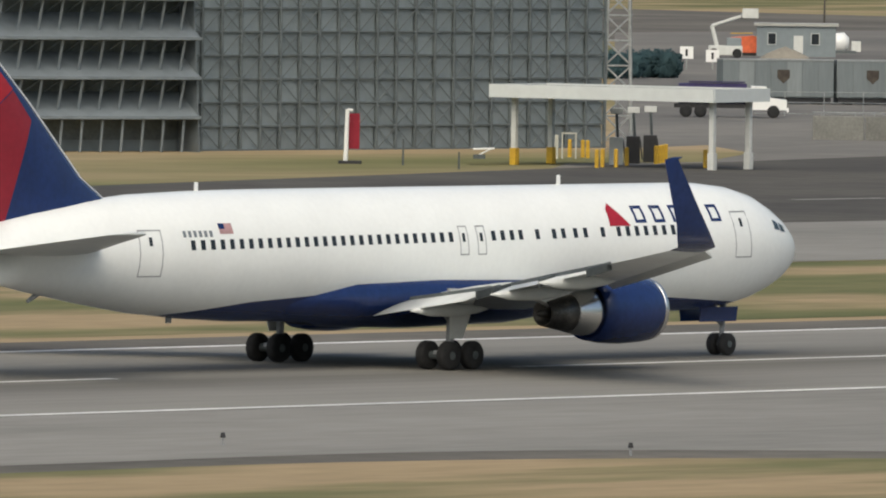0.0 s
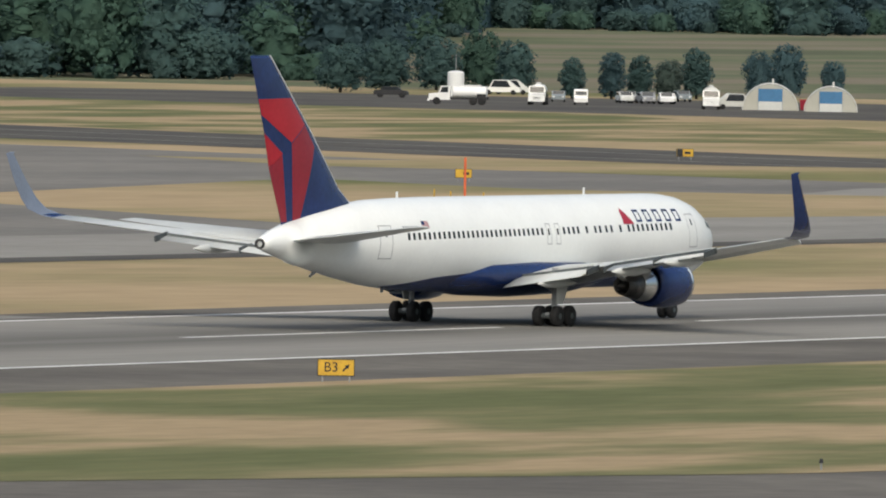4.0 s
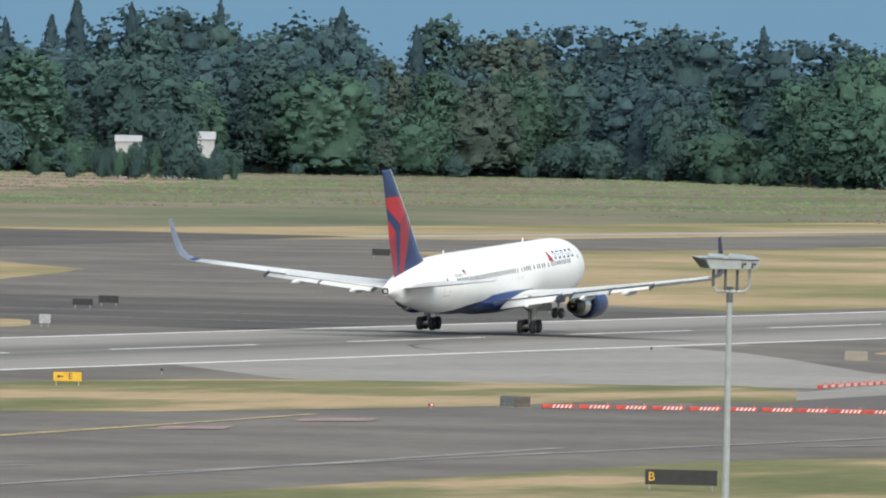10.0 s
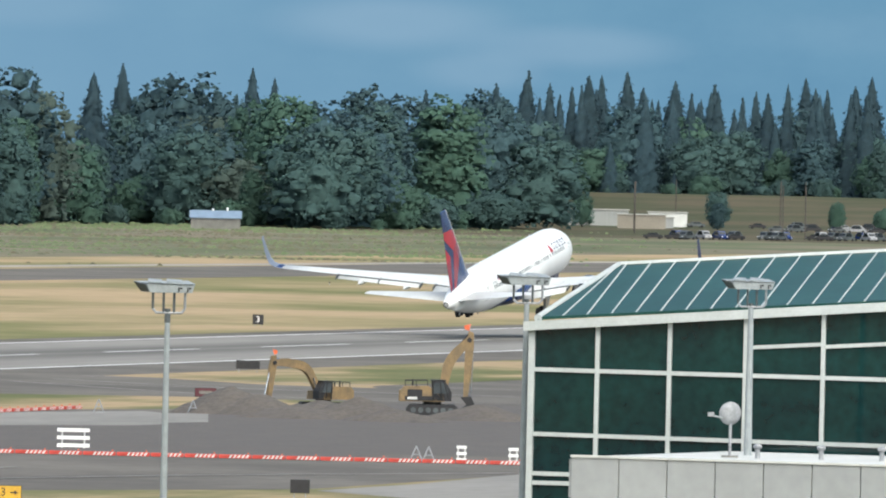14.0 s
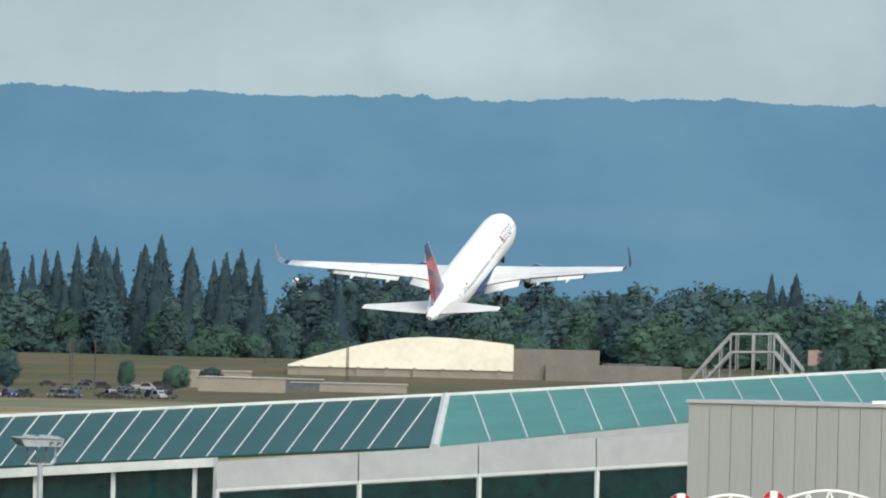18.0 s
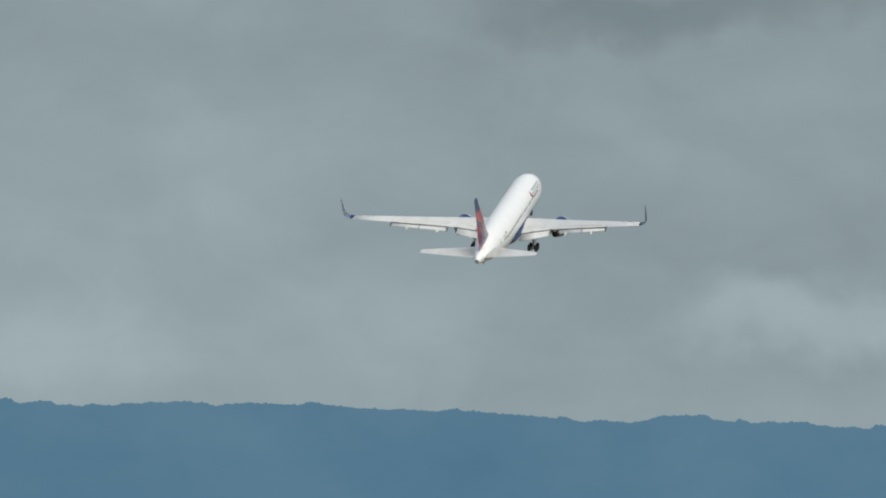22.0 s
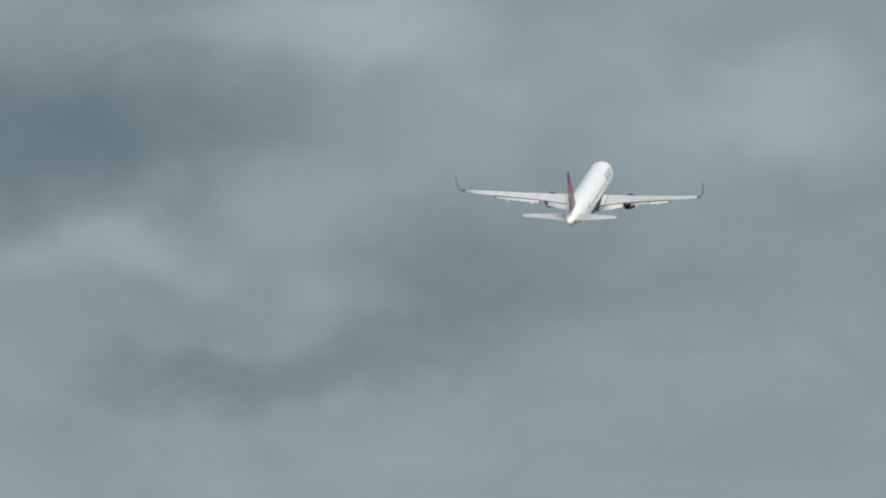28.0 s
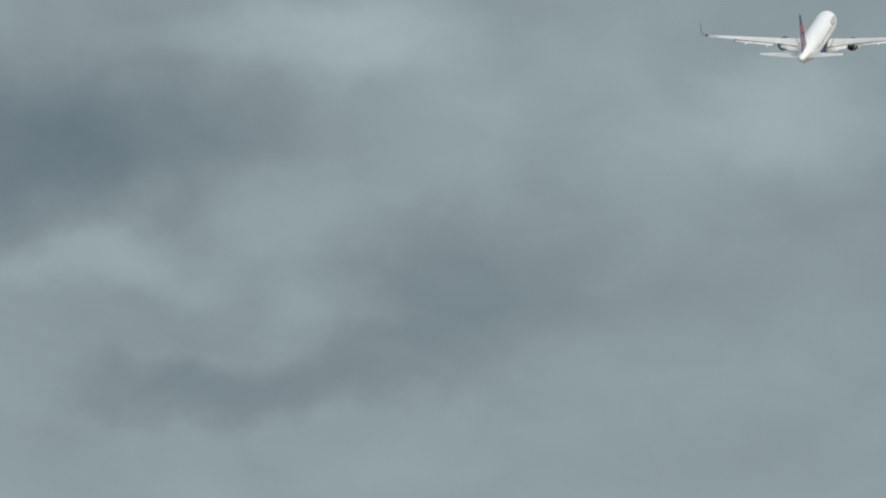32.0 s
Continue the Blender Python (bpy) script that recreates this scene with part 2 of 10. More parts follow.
M["weed_olive"] = mat("brown_olive_weeds", (0.092, 0.094, 0.062), 0.9, var=0.2, scale=0.05, second=(0.11, 0.1, 0.07), spec=0.1)
M["rubber_mark"] = mat("black_rubber_skid", (0.05, 0.05, 0.05), 0.9, var=0.25, scale=0.3)
M["red_field"] = mat("ploughed_reddish_field", (0.25, 0.165, 0.13), 0.95, var=0.08, scale=0.02, second=(0.205, 0.14, 0.11))


# ---- building helpers ----
def mesh_of(name, bm, material):
    me = bpy.data.meshes.new(name)
    bm.normal_update()
    bm.to_mesh(me)
    bm.free()
    for m in (material if isinstance(material, (list, tuple)) else [material]):
        me.materials.append(M[m] if isinstance(m, str) else m)
    return me


def part(name, bm, material, parent=None, label="", smooth=False):
    ob = new(name, mesh_of(name, bm, material))
    if smooth:
        for p in ob.data.polygons:
            p.use_smooth = True
    if parent:
        ob.parent = parent
    if label:
        ob["label"] = label
    return ob


def thing(name, x, y, z=0.0, rz=None, label="", category="", group=""):
    """An Empty at a thing's base. Without rz its own y points away from the car park."""
    ob = new(name)
    ob.matrix_basis = pose(x, y, z, 0, 0, math.degrees(math.atan2(-x, y)) if rz is None else rz)
    return tagged(ob, label, category, group)


def box(bm, cx, cy, cz, sx, sy, sz, rz=0.0, ry=0.0, rx=0.0, bevel=0.0):
    m = pose(cx, cy, cz, rx, ry, rz) @ Matrix.Diagonal((sx, sy, sz, 1))
    vs = bmesh.ops.create_cube(bm, size=1.0, matrix=m)["verts"]
    if bevel:
        es = {e for v in vs for e in v.link_edges}
        bmesh.ops.bevel(bm, geom=list(es), offset=bevel, segments=2, affect="EDGES", profile=0.6)
    return bm


def cube(*a, **k):
    return box(bmesh.new(), *a, **k)


def rod(bm, p, q, r0, r1=None, n=8, caps=True):
    p, q = Vector(p), Vector(q)
    d = q - p
    m = Matrix.Translation((p + q) / 2) @ d.to_track_quat("Z", "Y").to_matrix().to_4x4()
    bmesh.ops.create_cone(bm, cap_ends=caps, segments=n, radius1=r0, radius2=r0 if r1 is None else r1, depth=d.length, matrix=m)
    return bm


def bar(*a, **k):
    return rod(bmesh.new(), *a, **k)


def ball(bm, c, r, sub=2, sc=(1, 1, 1)):
    bmesh.ops.create_icosphere(bm, subdivisions=sub, radius=r, matrix=Matrix.Translation(c) @ Matrix.Diagonal((*sc, 1)))
    return bm


def poly(bm, pts, z=None):
    vs = [bm.verts.new((*p[:2], z) if z is not None else p) for p in pts]
    return bm.faces.new(vs)


def prism(bm, pts, y0, y1):
    """A profile of (x, z) drawn out from y0 to y1."""
    a = [bm.verts.new((x, y0, z)) for x, z in pts]
    b = [bm.verts.new((x, y1, z)) for x, z in pts]
    n = len(pts)
    bm.faces.new(a)
    bm.faces.new(list(reversed(b)))
    for i in range(n):
        bm.faces.new((a[(i + 1) % n], a[i], b[i], b[(i + 1) % n]))
    bmesh.ops.recalc_face_normals(bm, faces=bm.faces)
    return bm


def slab(bm, pts, z0, z1):
    """A plan of (x, y) raised from z0 to z1."""
    a = [bm.verts.new((x, y, z0)) for x, y in pts]
    b = [bm.verts.new((x, y, z1)) for x, y in pts]
    n = len(pts)
    bm.faces.new(a)
    bm.faces.new(list(reversed(b)))
    for i in range(n):
        bm.faces.new((a[(i + 1) % n], a[i], b[i], b[(i + 1) % n]))
    bmesh.ops.recalc_face_normals(bm, faces=bm.faces)
    return bm


def loft(bm, rings, close=True, caps=True):
    vs = [[bm.verts.new(p) for p in r] for r in rings]
    for a, b in zip(vs, vs[1:]):
        n = len(a)
        for i in range(n if close else n - 1):
            j = (i + 1) % n
            bm.faces.new((a[i], a[j], b[j], b[i]))
    if caps and close:
        bm.faces.new(list(reversed(vs[0])))
        bm.faces.new(vs[-1])
    bmesh.ops.recalc_face_normals(bm, faces=bm.faces)
    return bm


def turned(bm, prof, axis="y", n=32, c=(0, 0, 0), sq=1.0):
    """A profile of (along, radius) turned about an axis."""
    rings = []
    for s, r in prof:
        ring = []
        for i in range(n):
            a = 2 * math.pi * i / n
            u, v = r * math.cos(a), r * math.sin(a) * sq
            ring.append((c[0] + u, c[1] + s, c[2] + v) if axis == "y" else (c[0] + s, c[1] + u, c[2] + v) if axis == "x" else (c[0] + u, c[1] + v, c[2] + s))
        rings.append(ring)
    return loft(bm, rings)


def text_mesh(word, size):
    cu = bpy.data.curves.new("legend", "FONT")
    cu.body, cu.size, cu.align_x, cu.align_y = word, size, "CENTER", "CENTER"
    ob = bpy.data.objects.new("legend", cu)
    scene.collection.objects.link(ob)
    dg = bpy.context.evaluated_depsgraph_get()
    me = bpy.data.meshes.new_from_object(ob.evaluated_get(dg))
    bpy.data.objects.remove(ob)
    return me


def legend(word, size, parent, x, y, z, material="sign_white", name="legend", wide=1.0):
    """Words on an upright face that looks towards -y of its parent."""
    me = text_mesh(word, size)
    me.materials.clear()
    me.materials.append(M[material])
    ob = new(name, me)
    ob.parent = parent
    ob.matrix_basis = pose(x, y, z, 90, 0, 0) @ Matrix.Diagonal((wide, 1, 1, 1))
    return ob


def structure(name, bm, material, label="", category=""):
    return tagged(part(name, bm, material), label, category, kind="structure")

# ---- ground, runway, taxiways ----
def sheet(name, polys, z, material, label="", category=""):
    bm = bmesh.new()
    for i, p in enumerate(polys):
        poly(bm, p, z + (0.0015 * i if len(polys) < 9 else 0.0007 * (i % 9)))
    bmesh.ops.recalc_face_normals(bm, faces=bm.faces)
    for f in bm.faces:
        if f.normal.z < 0:
            f.normal_flip()
    return structure(name, bm, material, label, category)


def rounded(pts, r=12.0, n=6):
    """Rounds the corners of a plan."""
    out, k = [], len(pts)
    for i in range(k):
        p, a, b = Vector(pts[i]), Vector(pts[i - 1]), Vector(pts[(i + 1) % k])
        ra, rb = min(r, (a - p).length * 0.45), min(r, (b - p).length * 0.45)
        s, e = p + (a - p).normalized() * ra, p + (b - p).normalized() * rb
        for j in range(n + 1):
            t = j / n
            q = s * (1 - t) ** 2 + p * 2 * t * (1 - t) + e * t * t
            out.append((q.x, q.y))
    return out


def strip(pts, w):
    """Four-sided pieces of a painted line of width w along pts."""
    out = []
    for p, q in zip(pts, pts[1:]):
        d = Vector((q[0] - p[0], q[1] - p[1]))
        if d.length < 1e-6:
            continue
        s = Vector((-d.y, d.x)).normalized() * w / 2
        out.append([(p[0] + s.x, p[1] + s.y), (q[0] + s.x, q[1] + s.y), (q[0] - s.x, q[1] - s.y), (p[0] - s.x, p[1] - s.y)])
    return out


def curve(pts, n=7):
    """A smooth line through pts."""
    if len(pts) < 3:
        return pts
    P = [Vector(p) for p in pts]
    P = [2 * P[0] - P[1]] + P + [2 * P[-1] - P[-2]]
    out = []
    for i in range(1, len(P) - 2):
        a, b, c, d = P[i - 1:i + 3]
        for k in range(n):
            t = k / n
            q = 0.5 * (2 * b + (c - a) * t + (2 * a - 5 * b + 4 * c - d) * t * t + (3 * b - a - 3 * c + d) * t ** 3)
            out.append((q.x, q.y))
    return out + [tuple(P[-2])]


bm = bmesh.new()
bmesh.ops.create_grid(bm, x_segments=60, y_segments=60, size=0.5, matrix=Matrix.Translation((-1200, 1700, 0)) @ Matrix.Diagonal((7400, 7400, 1, 1)))
structure("ground", bm, "grass", "dry tan airfield grass with green streaks", "ground")

NEAR, FAR = -(LINE - 22.5), -(LINE + 22.5)
# pavement south and north of the runway
sheet("taxiway_near", [rounded([(-378, -300), (-378, 2600), (-262, 2600), (-262, 700), (-230, 500), (-230, -300)], 20), [(-263, 850), (-252, 890), (-240, 912), (-239, 1300), (-263, 1300)]], 0.012, "asphalt2", "grey worn asphalt taxiway beside the runway", "taxiway")
sheet("shoulder", [[(FAR - 7, -400), (FAR - 7, 2620), (NEAR + 5, 2620), (NEAR + 5, -400)]], 0.02, "asphalt2", "grey asphalt runway shoulders", "road")


def runway_mat():
    m = mat("worn_runway_concrete", (0.2596, 0.2486, 0.2244), 1.0, var=0.07, scale=0.06, fine=12, second=(0.2178, 0.209, 0.1925), stretch=(1, 0.12, 1), spec=0.12)
    nt = m.node_tree
    b = nt.nodes["Principled BSDF"]
    old = b.inputs["Base Color"].links[0].from_socket
    tc = nt.nodes.new("ShaderNodeTexCoord")
    sp = nt.nodes.new("ShaderNodeSeparateXYZ")
    nt.links.new(tc.outputs["Object"], sp.inputs[0])
    ad = nt.nodes.new("ShaderNodeMath")          # distance from the centre line
    ad.operation, ad.inputs[1].default_value = "ADD", LINE
    ab = nt.nodes.new("ShaderNodeMath")
    ab.operation = "ABSOLUTE"
    ra = nt.nodes.new("ShaderNodeValToRGB")      # tyre rubber laid down along the wheel tracks
    for i, (p, v) in enumerate([(0.0, 0.7), (0.12, 0.5), (0.22, 0.56), (0.5, 0.93), (1.0, 1.0)]):
        e = ra.color_ramp.elements[i] if i < 2 else ra.color_ramp.elements.new(p)
        e.position, e.color = p, (v, v, v, 1)
    dv = nt.nodes.new("ShaderNodeMath")
    dv.operation, dv.inputs[1].default_value = "DIVIDE", 22.0
    mx = nt.nodes.new("ShaderNodeMix")
    mx.data_type, mx.blend_type = "RGBA", "MULTIPLY"
    mx.inputs["Factor"].default_value = 0.85
    nt.links.new(sp.outputs[0], ad.inputs[0])
    nt.links.new(ad.outputs[0], ab.inputs[0])
    nt.links.new(ab.outputs[0], dv.inputs[0])
    nt.links.new(dv.outputs[0], ra.inputs[0])
    nt.links.new(old, mx.inputs["A"])
    nt.links.new(ra.outputs[0], mx.inputs["B"])
    nt.links.new(mx.outputs["Result"], b.inputs["Base Color"])
    return m


sheet("runway", [[(FAR, -400), (FAR, 2570), (NEAR, 2570), (NEAR, -400)]], 0.03, runway_mat(), "grey concrete runway with dark rubber marks", "runway")
lines = strip([(NEAR - 0.5, -400), (NEAR - 0.5, 2570)], 0.95) + strip([(FAR + 0.5, -400), (FAR + 0.5, 2570)], 0.95)
for k in range(-6, 43):                                  # centre line: 36 m stripes, 25 m gaps
    y = 36 + k * 60.96
    lines += strip([(-LINE, y), (-LINE, y + 36.6)], 0.7)
sheet("runway_marking", lines, 0.038, "line_white", "white painted runway edge and centre stripes", "marking")
# concrete exit B5 and the far parallel taxiway
sheet("exit_near", [rounded([(-377, 150), (-377, 600), (-350, 560), (-314, 495), (-306, 489), (-300, 470), (-322, 430), (-349, 405), (-349, 150)], 14)], 0.024, "concrete", "pale concrete runway exit", "taxiway")
sheet("taxiway_far", [[(-534, -400), (-534, 1120), (-499, 1120), (-499, 790), (-487, 760), (-487, -400)], [(-424, 575), (-424, 735), (-445, 738), (-476, 762), (-487, 775), (-487, 625), (-462, 627), (-451, 624), (-440, 610), (-431, 593)]], 0.02, "concrete", "pale concrete parallel taxiway", "taxiway")
sheet("taxiway_bend", [[(-636, 1850), (-634, 3400), (-583, 3400), (-590, 1850)],
                      [(-522, 1385), (-530, 1440), (-538, 1490), (-551, 1545), (-561, 1582), (-585, 1622), (-620, 1687), (-652, 1760), (-657, 1850), (-640, 1950), (-583, 1950), (-597, 1806), (-562, 1723), (-520, 1620), (-508, 1580), (-489, 1511), (-470, 1440), (-424, 1400), (-424, 1370), (-487, 1380)],
                      [(-424, 1110), (-424, 1250), (-486, 1222), (-470, 1150)]], 0.02, "asphalt2", "grey asphalt taxiway bending away from the runway", "taxiway")
sheet("apron_far", [[(-534, 300), (-534, 950), (-760, 1200), (-960, 1300), (-1180, 1330), (-1130, 1180), (-800, 1090), (-700, 830), (-612, 742), (-604, 660), (-604, 300)]], 0.016, "asphalt2", "broad grey cargo apron", "apron")
sheet("apron_dark", [[(-534, 300), (-534, 830), (-640, 900), (-690, 890), (-640, 790), (-604, 660), (-604, 300)]], 0.024, "asphalt", "dark asphalt road before the run-up enclosure", "road")
sheet("runway_cross", [[(-1500, 1590), (-1500, 1650), (-1200, 1562), (-962, 1466), (-899, 1452), (-760, 1378), (-671, 1335), (-610, 1353), (-545, 1352), (-522, 1385), (-487, 1395), (-424, 1385), (-424, 1240), (-486, 1222), (-532, 1233), (-577, 1256), (-605, 1250), (-700, 1290), (-839, 1358), (-917, 1390), (-995, 1418), (-1300, 1490)]], 0.026, "asphalt", "dark asphalt crosswind runway", "runway")
sheet("cross_marking", strip([(-1500, 1622), (-1150, 1505), (-899, 1425), (-640, 1300), (-424, 1320)], 0.9) + strip([(-1500, 1600), (-1125, 1478), (-899, 1405), (-640, 1275), (-424, 1280)], 0.7), 0.034, "line_worn", "worn pale runway stripes", "marking")
sheet("apron_hangar", [[(-1000, 1640), (-826, 1604), (-686, 1590), (-640, 1660), (-630, 1720), (-655, 1960), (-720, 1950), (-700, 1850), (-770, 1790), (-1000, 1730)]], 0.022, "asphalt", "dark asphalt hangar apron", "apron")
sheet("service_road", [strip([(-655, 1960), (-648, 2260), (-640, 2480), (-600, 3300)], 9)[i] for i in range(3)], 0.024, "gravel", "pale gravel perimeter road", "road")
sheet("field_red", [[(-1200, 2490), (-1050, 2560), (-900, 2450), (-985, 2850), (-1040, 3000), (-1440, 3000)]], 0.02, "red_field", "reddish ploughed field", "field")
sheet("meadow", [[(-760, 1830), (-700, 2060), (-690, 2500), (-645, 3250), (-300, 4600), (-2600, 4600), (-3000, 2300), (-1700, 1900), (-1000, 1800)]], 0.01, "meadow", "rough brown and green meadow", "meadow")
sheet("apron_concrete", [[(-1019, 1335), (-923, 1318), (-859, 1307), (-811, 1317), (-690, 1262), (-561, 1231), (-534, 1160), (-534, 830), (-604, 700), (-663, 778), (-1005, 1179)]], 0.0185, "apron_grey", "stained grey-brown concrete cargo apron", "apron")
sheet("apron_corner", [rounded([(-487, 1010), (-540, 1000), (-600, 1185), (-546, 1220), (-522, 1225), (-492, 1165), (-472, 1114), (-480, 1090), (-500, 1045)], 8)], 0.0235, "concrete", "pale concrete corner of the taxiway", "taxiway")
sheet("grass_north", [[(-1500, 1380), (-1500, 1585), (-1300, 1486), (-995, 1414), (-917, 1386), (-839, 1354), (-760, 1322), (-811, 1319), (-923, 1320), (-1019, 1338)],
                     [(-1500, 1655), (-1200, 1567), (-962, 1471), (-899, 1457), (-760, 1383), (-700, 1440), (-800, 1560), (-1100, 1800), (-1500, 1900)]], 0.008, "grass_green", "olive green grass beside the crosswind runway", "verge")
sheet("grass_strip", [[(-957.05, 1259.27), (-943.06, 1276.70), (-909.47, 1231.24), (-916.10, 1205.41)], [(-994.02, 1362.88), (-991.83, 1383.76), (-969.88, 1353.14), (-972.21, 1332.99)], [(-647.42, 744.23), (-661.02, 785.37), (-644.44, 770.42), (-628.96, 746.73), (-630.71, 725.60)]], 0.03, "grass", "thin strip of dry grass between pavements", "verge")
sheet("meadow_far", [[(-1150, 3250), (-560, 3250), (-150, 4680), (-1500, 4680)]], 0.014, "meadow_dark", "dark olive rough grass near the levee", "meadow")
sheet("tyre_mark", strip(curve([(-391.32, 1185.21), (-385.82, 1172.30), (-379.84, 1165.31), (-373.66, 1171.62)]), 0.45) + strip(curve([(-391.32, 1185.21), (-392.94, 1194.69), (-391.29, 1194.25)]), 0.5), 0.042, "rubber_mark", "curved black tyre mark on the runway", "marking")
sheet("grass_island", [rounded([(-774, 1180), (-783, 1209), (-734, 1181), (-710, 1140), (-738, 1127)], 8)], 0.026, "grass", "small dry grass island with signs", "verge")
sheet("blast_pad", [[(-1189.43, 1501.81), (-1139.97, 1487.21), (-1125.95, 1468.93), (-1170.79, 1478.28)]], 0.04, "line_worn", "pale painted pad beside the crosswind runway", "marking")
sheet("exit_works", [rounded([(-378, 1085), (-352, 1040), (-328, 1059), (-315, 1062), (-299, 1094), (-312, 1142), (-343, 1188), (-357, 1195), (-378, 1235)], 7)], 0.0275, "concrete", "pale concrete runway exit under repair", "taxiway")
# grass between the exits
sheet("verge_near", [rounded([(-345, -300), (-345, 395), (-330, 418), (-292, 400), (-292, -300)], 14),
                     rounded([(-346, 530), (-356, 546), (-361, 557), (-363, 571), (-358, 590), (-357, 722), (-345, 732), (-337, 720), (-325, 702), (-316, 687), (-310.01, 671.54), (-303.31, 662.33), (-297.70, 656.00), (-293.85, 643.63), (-289.81, 616.76), (-286.54, 592.22), (-283, 560), (-300, 524), (-311, 500), (-319, 500), (-328, 508), (-337, 518)], 9),
                     rounded([(-352, 912), (-364, 1010), (-356, 1040), (-330, 1058), (-316, 1055), (-316, 975), (-327, 925)], 10), rounded([(-356, 1200), (-362, 1240), (-362, 1500), (-330, 1500), (-333, 1285), (-318, 1250), (-312, 1190), (-320, 1172), (-340, 1190)], 8)], 0.03, "grass_green", "mown green and tan grass verge between runway exits", "verge")
sheet("exit_wear", [[(-372.69, 566.50), (-371.14, 561.12), (-366.50, 550.70), (-367.35, 546.80), (-362.58, 542.14), (-360.64, 534.40), (-356.20, 530.86), (-354.46, 524.39), (-348.52, 522.42), (-347.51, 515.18), (-341.79, 511.09), (-339.22, 505.60), (-335.24, 505.45), (-333.10, 501.60), (-327.85, 500.49), (-326.91, 496.99), (-320.49, 494.97), (-315.05, 493.54), (-308.69, 491.77), (-301.88, 496.19), (-379.24, 623.14), (-378.79, 598.23), (-376.92, 575.76)]], 0.0262, "asphalt", "dark asphalt with worn edges round the grass", "taxiway")
sheet("grass_lens", [rounded([(-612, 1035), (-642.59, 1158.20), (-607.77, 1135.75), (-570.84, 1152.06), (-550.60, 1141.56), (-536.42, 1082.66), (-545.45, 1025.93), (-544.29, 981.16)], 8),
                    [(-709.93, 1245.89), (-692.94, 1248.89), (-680.67, 1271.89), (-659.35, 1273.58), (-640.60, 1293.36), (-624.61, 1301.79), (-601.01, 1268.71), (-570.21, 1240.03), (-570.38, 1204.10), (-596.24, 1203.85), (-652.50, 1219.27), (-675.31, 1217.12)]], 0.03, "grass", "dry tan grass islands between the taxiways", "verge")
sheet("grass_mid", [[(-486.5, 100), (-486.5, 624.5), (-462, 626.5), (-451.5, 623.5), (-440.5, 609.5), (-432, 592.5), (-432, 100)]], 0.012, "grass_green", "green and tan grass between runway and taxiway", "verge")
sheet("taxiway_join", [[(-469.18, 1112.92), (-461.00, 1111.13), (-450.78, 1110.23), (-436.41, 1093.88), (-426.82, 1075.79), (-421.86, 1059.79), (-419.72, 1131.11), (-484.94, 1306.65), (-512.73, 1319.72), (-505.32, 1231.00), (-502.48, 1191.83)]], 0.0228, "asphalt2", "grey asphalt between runway and crosswind runway", "taxiway")
sheet("grass_patch", [rounded([(-475.76, 1185.85), (-487.64, 1230.25), (-487.39, 1248.93), (-475.31, 1237.38), (-458.54, 1207.43), (-452.36, 1177.71), (-462.65, 1175.08), (-469.04, 1178.16)], 6), rounded([(-451.58, 1226.82), (-457.70, 1259.61), (-450.73, 1256.77), (-439.98, 1226.82), (-439.47, 1202.38)], 6)], 0.0305, "grass", "small dry grass patches with signs", "verge")
sheet("shoulder_far", [[(-500, 800), (-500, 1060), (-493, 1060), (-493, 805)]], 0.0225, "asphalt", "narrow asphalt taxiway shoulder", "taxiway")
sheet("exit_asphalt", [[(-376.34, 1210.50), (-369.88, 1249.66), (-368.50, 1312.38), (-355.01, 1277.40), (-342.42, 1261.78), (-329.81, 1260.62), (-326.61, 1281.68), (-315.50, 1238.15), (-317.20, 1194.01), (-320.13, 1179.76), (-313.12, 1153.97), (-323.96, 1116.48), (-332.39, 1123.16), (-340.70, 1141.67), (-352.72, 1168.92), (-364.11, 1191.92)]], 0.0314, "asphalt2", "grey asphalt strip between runway and works", "taxiway")
sheet("grass_works", [rounded([(-333.61, 1142.40), (-343.22, 1182.75), (-347.42, 1223.14), (-341.45, 1228.67), (-328.44, 1208.54), (-314.85, 1161.22), (-322.01, 1142.04), (-324.65, 1122.03)], 4), rounded([(-329.85, 1054.15), (-325.01, 1064.10), (-312.89, 1045.01), (-305.52, 1012.75), (-312.61, 999.13)], 4)], 0.0328, "grass_green", "thin green grass beside the works area", "verge")
sheet("dirt_strip", [rounded([(-310.27, 1003.64), (-311.90, 1040.97), (-297.97, 1035.85), (-289.24, 1064.53), (-279.49, 1028.70), (-289.75, 998.77), (-302.85, 979.70)], 4)], 0.0318, "dirt", "bare earth strip along the barricades", "ground")
sheet("verge_close", [[(-300, 300), (-300, 1100), (-120, 1100), (-120, 300)]], 0.006, "grass_green", "olive and tan grass beside the taxiway", "verge")
sheet("earth_works", [[(-310.6, 1053.5), (-301.0, 1061), (-299, 1101.9), (-312, 1150), (-300, 1178), (-278, 1175), (-251.3, 1019), (-270.2, 1019), (-285.7, 1022), (-298.1, 1015)]], 0.0362, "dirt", "bare grey-brown earth round the heaps", "ground")
sheet("exit_strip", [[(-368.6, 1304), (-356.7, 1299.8), (-340.4, 1278.3), (-328, 1276.4), (-300, 1277), (-262, 1280), (-262, 1212), (-300.8, 1212.7), (-312.5, 1210.5), (-329.6, 1212), (-344.6, 1201.8), (-356, 1217.2)]], 0.0372, "asphalt2", "grey asphalt exit behind the earth heaps", "taxiway")
